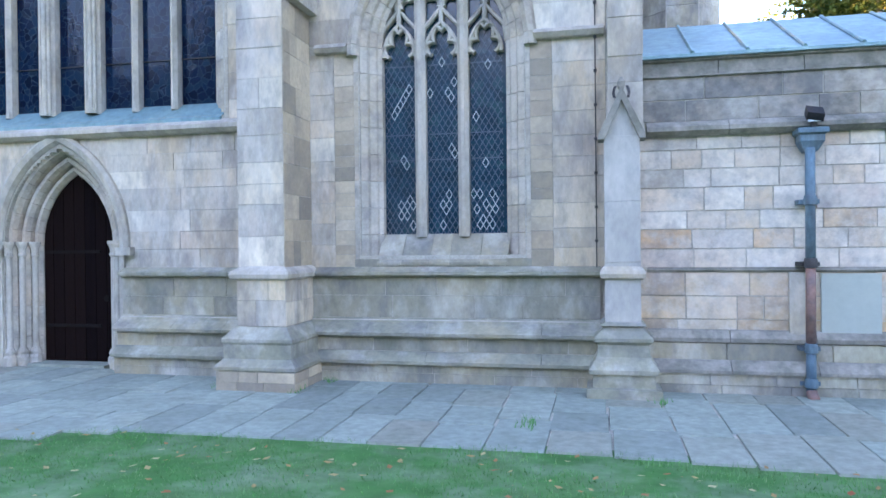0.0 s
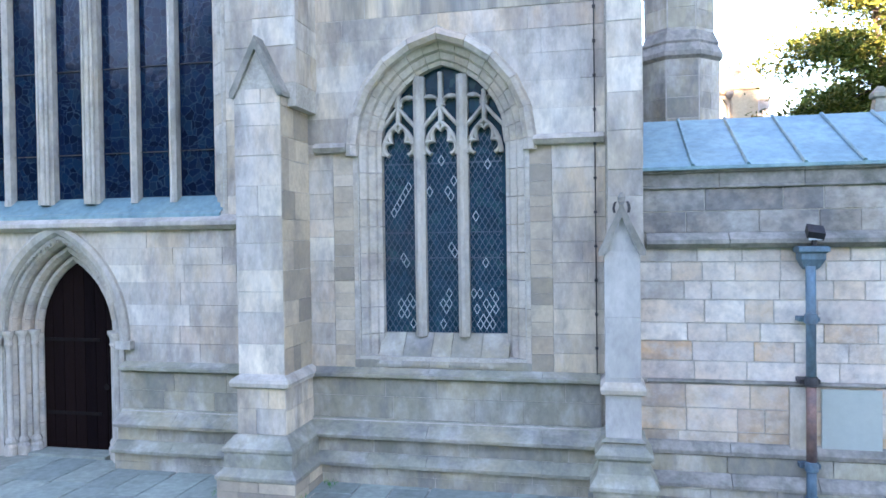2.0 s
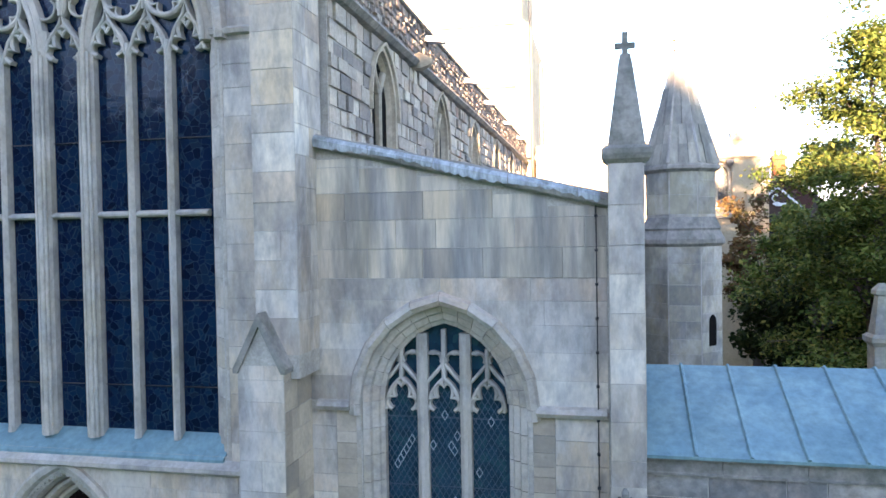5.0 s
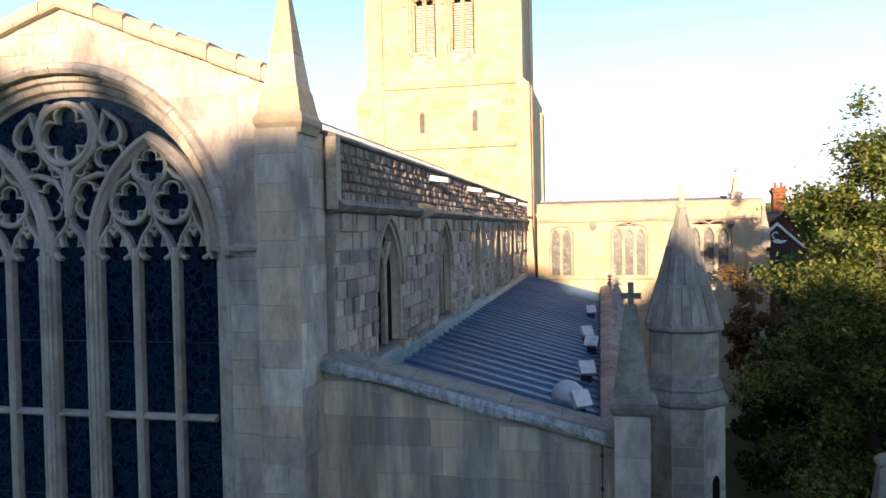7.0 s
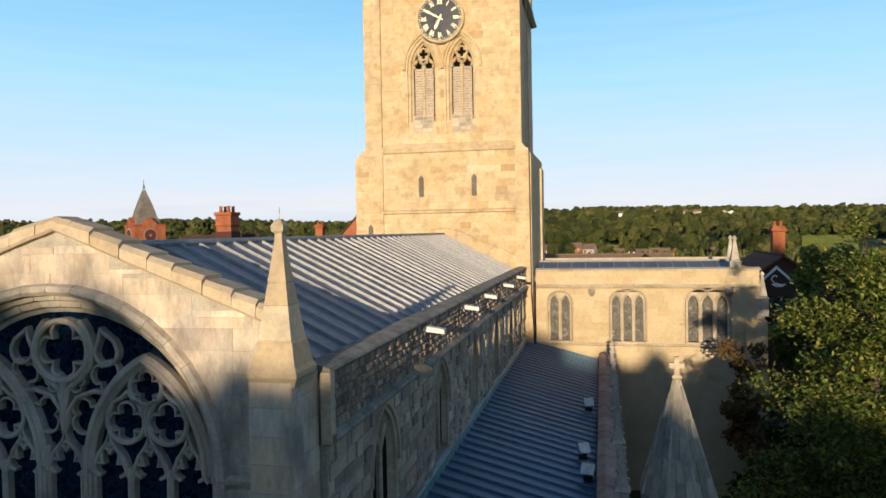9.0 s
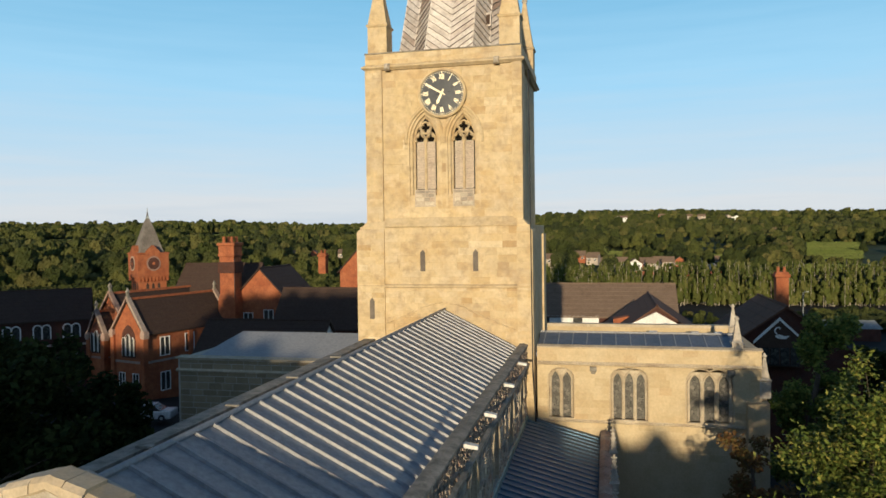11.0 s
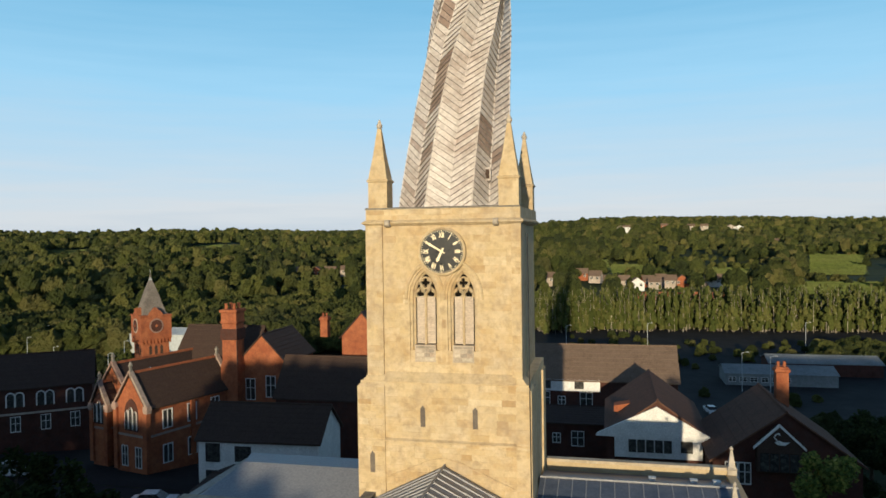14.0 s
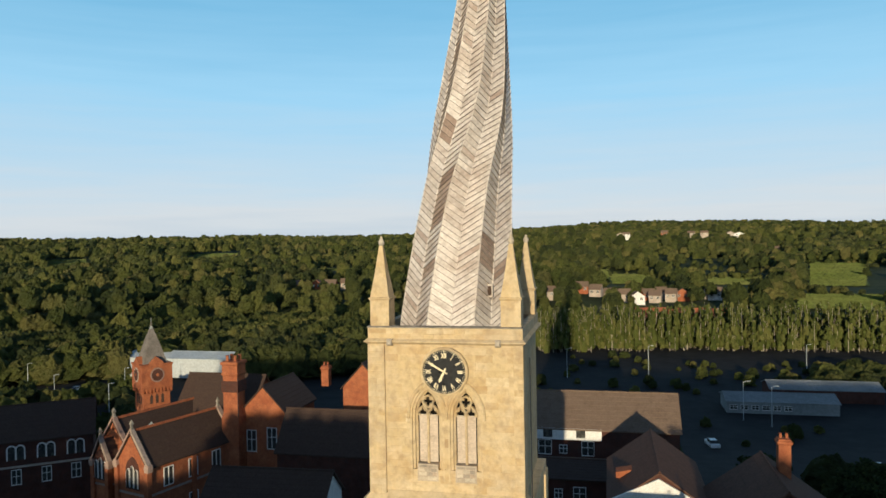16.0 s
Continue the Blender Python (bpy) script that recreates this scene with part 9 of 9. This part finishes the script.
house("pale_shed", "pale low depot roof among the trees", -62, -48, 205, 214, -4.4, -3.6, 'x', "cladding", "cladding", base=-11)


def car(x, y, turn, label):
    z = land(x, y) + 0.4
    t = thing("parked_car", (0, 0, 0), label, "car", "cars in the car park")
    part("body", Mesh().loft([[(-2.1, -0.85, h), (2.1, -0.85, h), (2.1, 0.85, h), (-2.1, 0.85, h)] if k == 0 else [(-2.15, -0.88, h), (2.15, -0.88, h), (2.15, 0.88, h), (-2.15, 0.88, h)] for k, h in ((0, 0.25), (1, 0.5), (1, 0.85), (0, 0.95))]), "car_paint", t)
    part("cabin", Mesh().loft([[(-1.5, -0.8, 0.94), (1.2, -0.8, 0.94), (1.2, 0.8, 0.94), (-1.5, 0.8, 0.94)], [(-1.0, -0.65, 1.45), (0.5, -0.65, 1.45), (0.5, 0.65, 1.45), (-1.0, 0.65, 1.45)]]), "grey_glass", t)
    part("roof_panel", Mesh().box(-0.98, 0.48, -0.63, 0.63, 1.44, 1.49), "car_paint", t)
    for u in (-1.3, 1.3):
        for v in (-0.82, 0.82):
            w = part("wheel", Mesh().cyl((u, v - 0.1, 0.32), (u, v + 0.1, 0.32), 0.32, 0.32, 12), "rubber", t)
            part("hub", Mesh().cyl((u, v - 0.11, 0.32), (u, v + 0.11, 0.32), 0.16, 0.16, 8), "cladding", w)
    t.matrix_basis = pose(x, y, z, 0, 0, turn)


car(20, 150, 100, "small white car parked alone on the asphalt")
car(-41.0, 59.5, 12, "white car parked in the dark churchyard drive")
car(-63, 66, 10, "white car parked in the shaded street")
for i, (x, y) in enumerate(((44, 134), (49, 133.5), (-150, 180), (-146, 181), (-142, 181.5), (-170, 190))):
    car(x, y, 80 + i * 5, "parked car on the asphalt")


def lamp_post(x, y, h):
    t = thing("lamp_post", (x, y, land(x, y)), "slim grey street lamp with a short arm", "street lamp", "street lamps")
    z = land(x, y)
    part("post", Mesh().cyl((x, y, z), (x, y, z + h), 0.1, 0.06, 8), "cladding", t)
    part("arm", Mesh().cyl((x, y, z + h), (x + 1.0, y, z + h + 0.2), 0.05, 0.04, 6), "cladding", t)
    part("lamp_head", Mesh().box(x + 0.8, x + 1.5, y - 0.12, y + 0.12, z + h + 0.14, z + h + 0.26), "cladding", t)


for x, y in ((-140, 160), (-128, 172), (-162, 175), (-116, 150), (30, 175), (-12, 220), (12, 228), (58, 235), (35, 170), (-178, 200)):
    lamp_post(x, y, 9)
# houses scattered on the hill
hr = random.Random(21)
for k, (px, d) in enumerate(HOMES):
    px, d = px + hr.uniform(-6, 6), d + hr.uniform(-8, 8)
    x, y = far_point(px, d)
    z = land(x, y)
    far = d > 1000
    L, D, H = hr.uniform(5.5, 8.0) * (1.6 if far else 1), hr.uniform(5, 6.5), hr.uniform(3.6, 4.6) + (9 if far else 0)
    wm = "white_paint" if hr.random() < 0.25 else "render_cream" if hr.random() < 0.6 else "brick_red"
    house("hillside_house", {"white_paint": "white", "render_cream": "cream", "brick_red": "red-brick"}[wm] + " house with a tiled roof on the wooded hill", x - L / 2, x + L / 2, y - D / 2, y + D / 2, z + H, z + H + 2.6, 'x' if hr.random() < 0.7 else 'y', wm, "roof_tile",
          [(x - L / 4, z + H - 1.9, 1.3, 1.3), (x + L / 4, z + H - 1.9, 1.3, 1.3)], base=z, turn=hr.uniform(-15, 15))
for px, half in ((1142, 7.5), (1202, 8.5), (1258, 9.5)):
    x, y = far_point(px, 350)
    house("long_roofed_block", "long low block with a red-brown roof behind the birches", x - half, x + half, y - 5, y + 5, land(x, y) + 4.6, land(x, y) + 7.6, 'x', "brick_dark", "brick_red", turn=6)
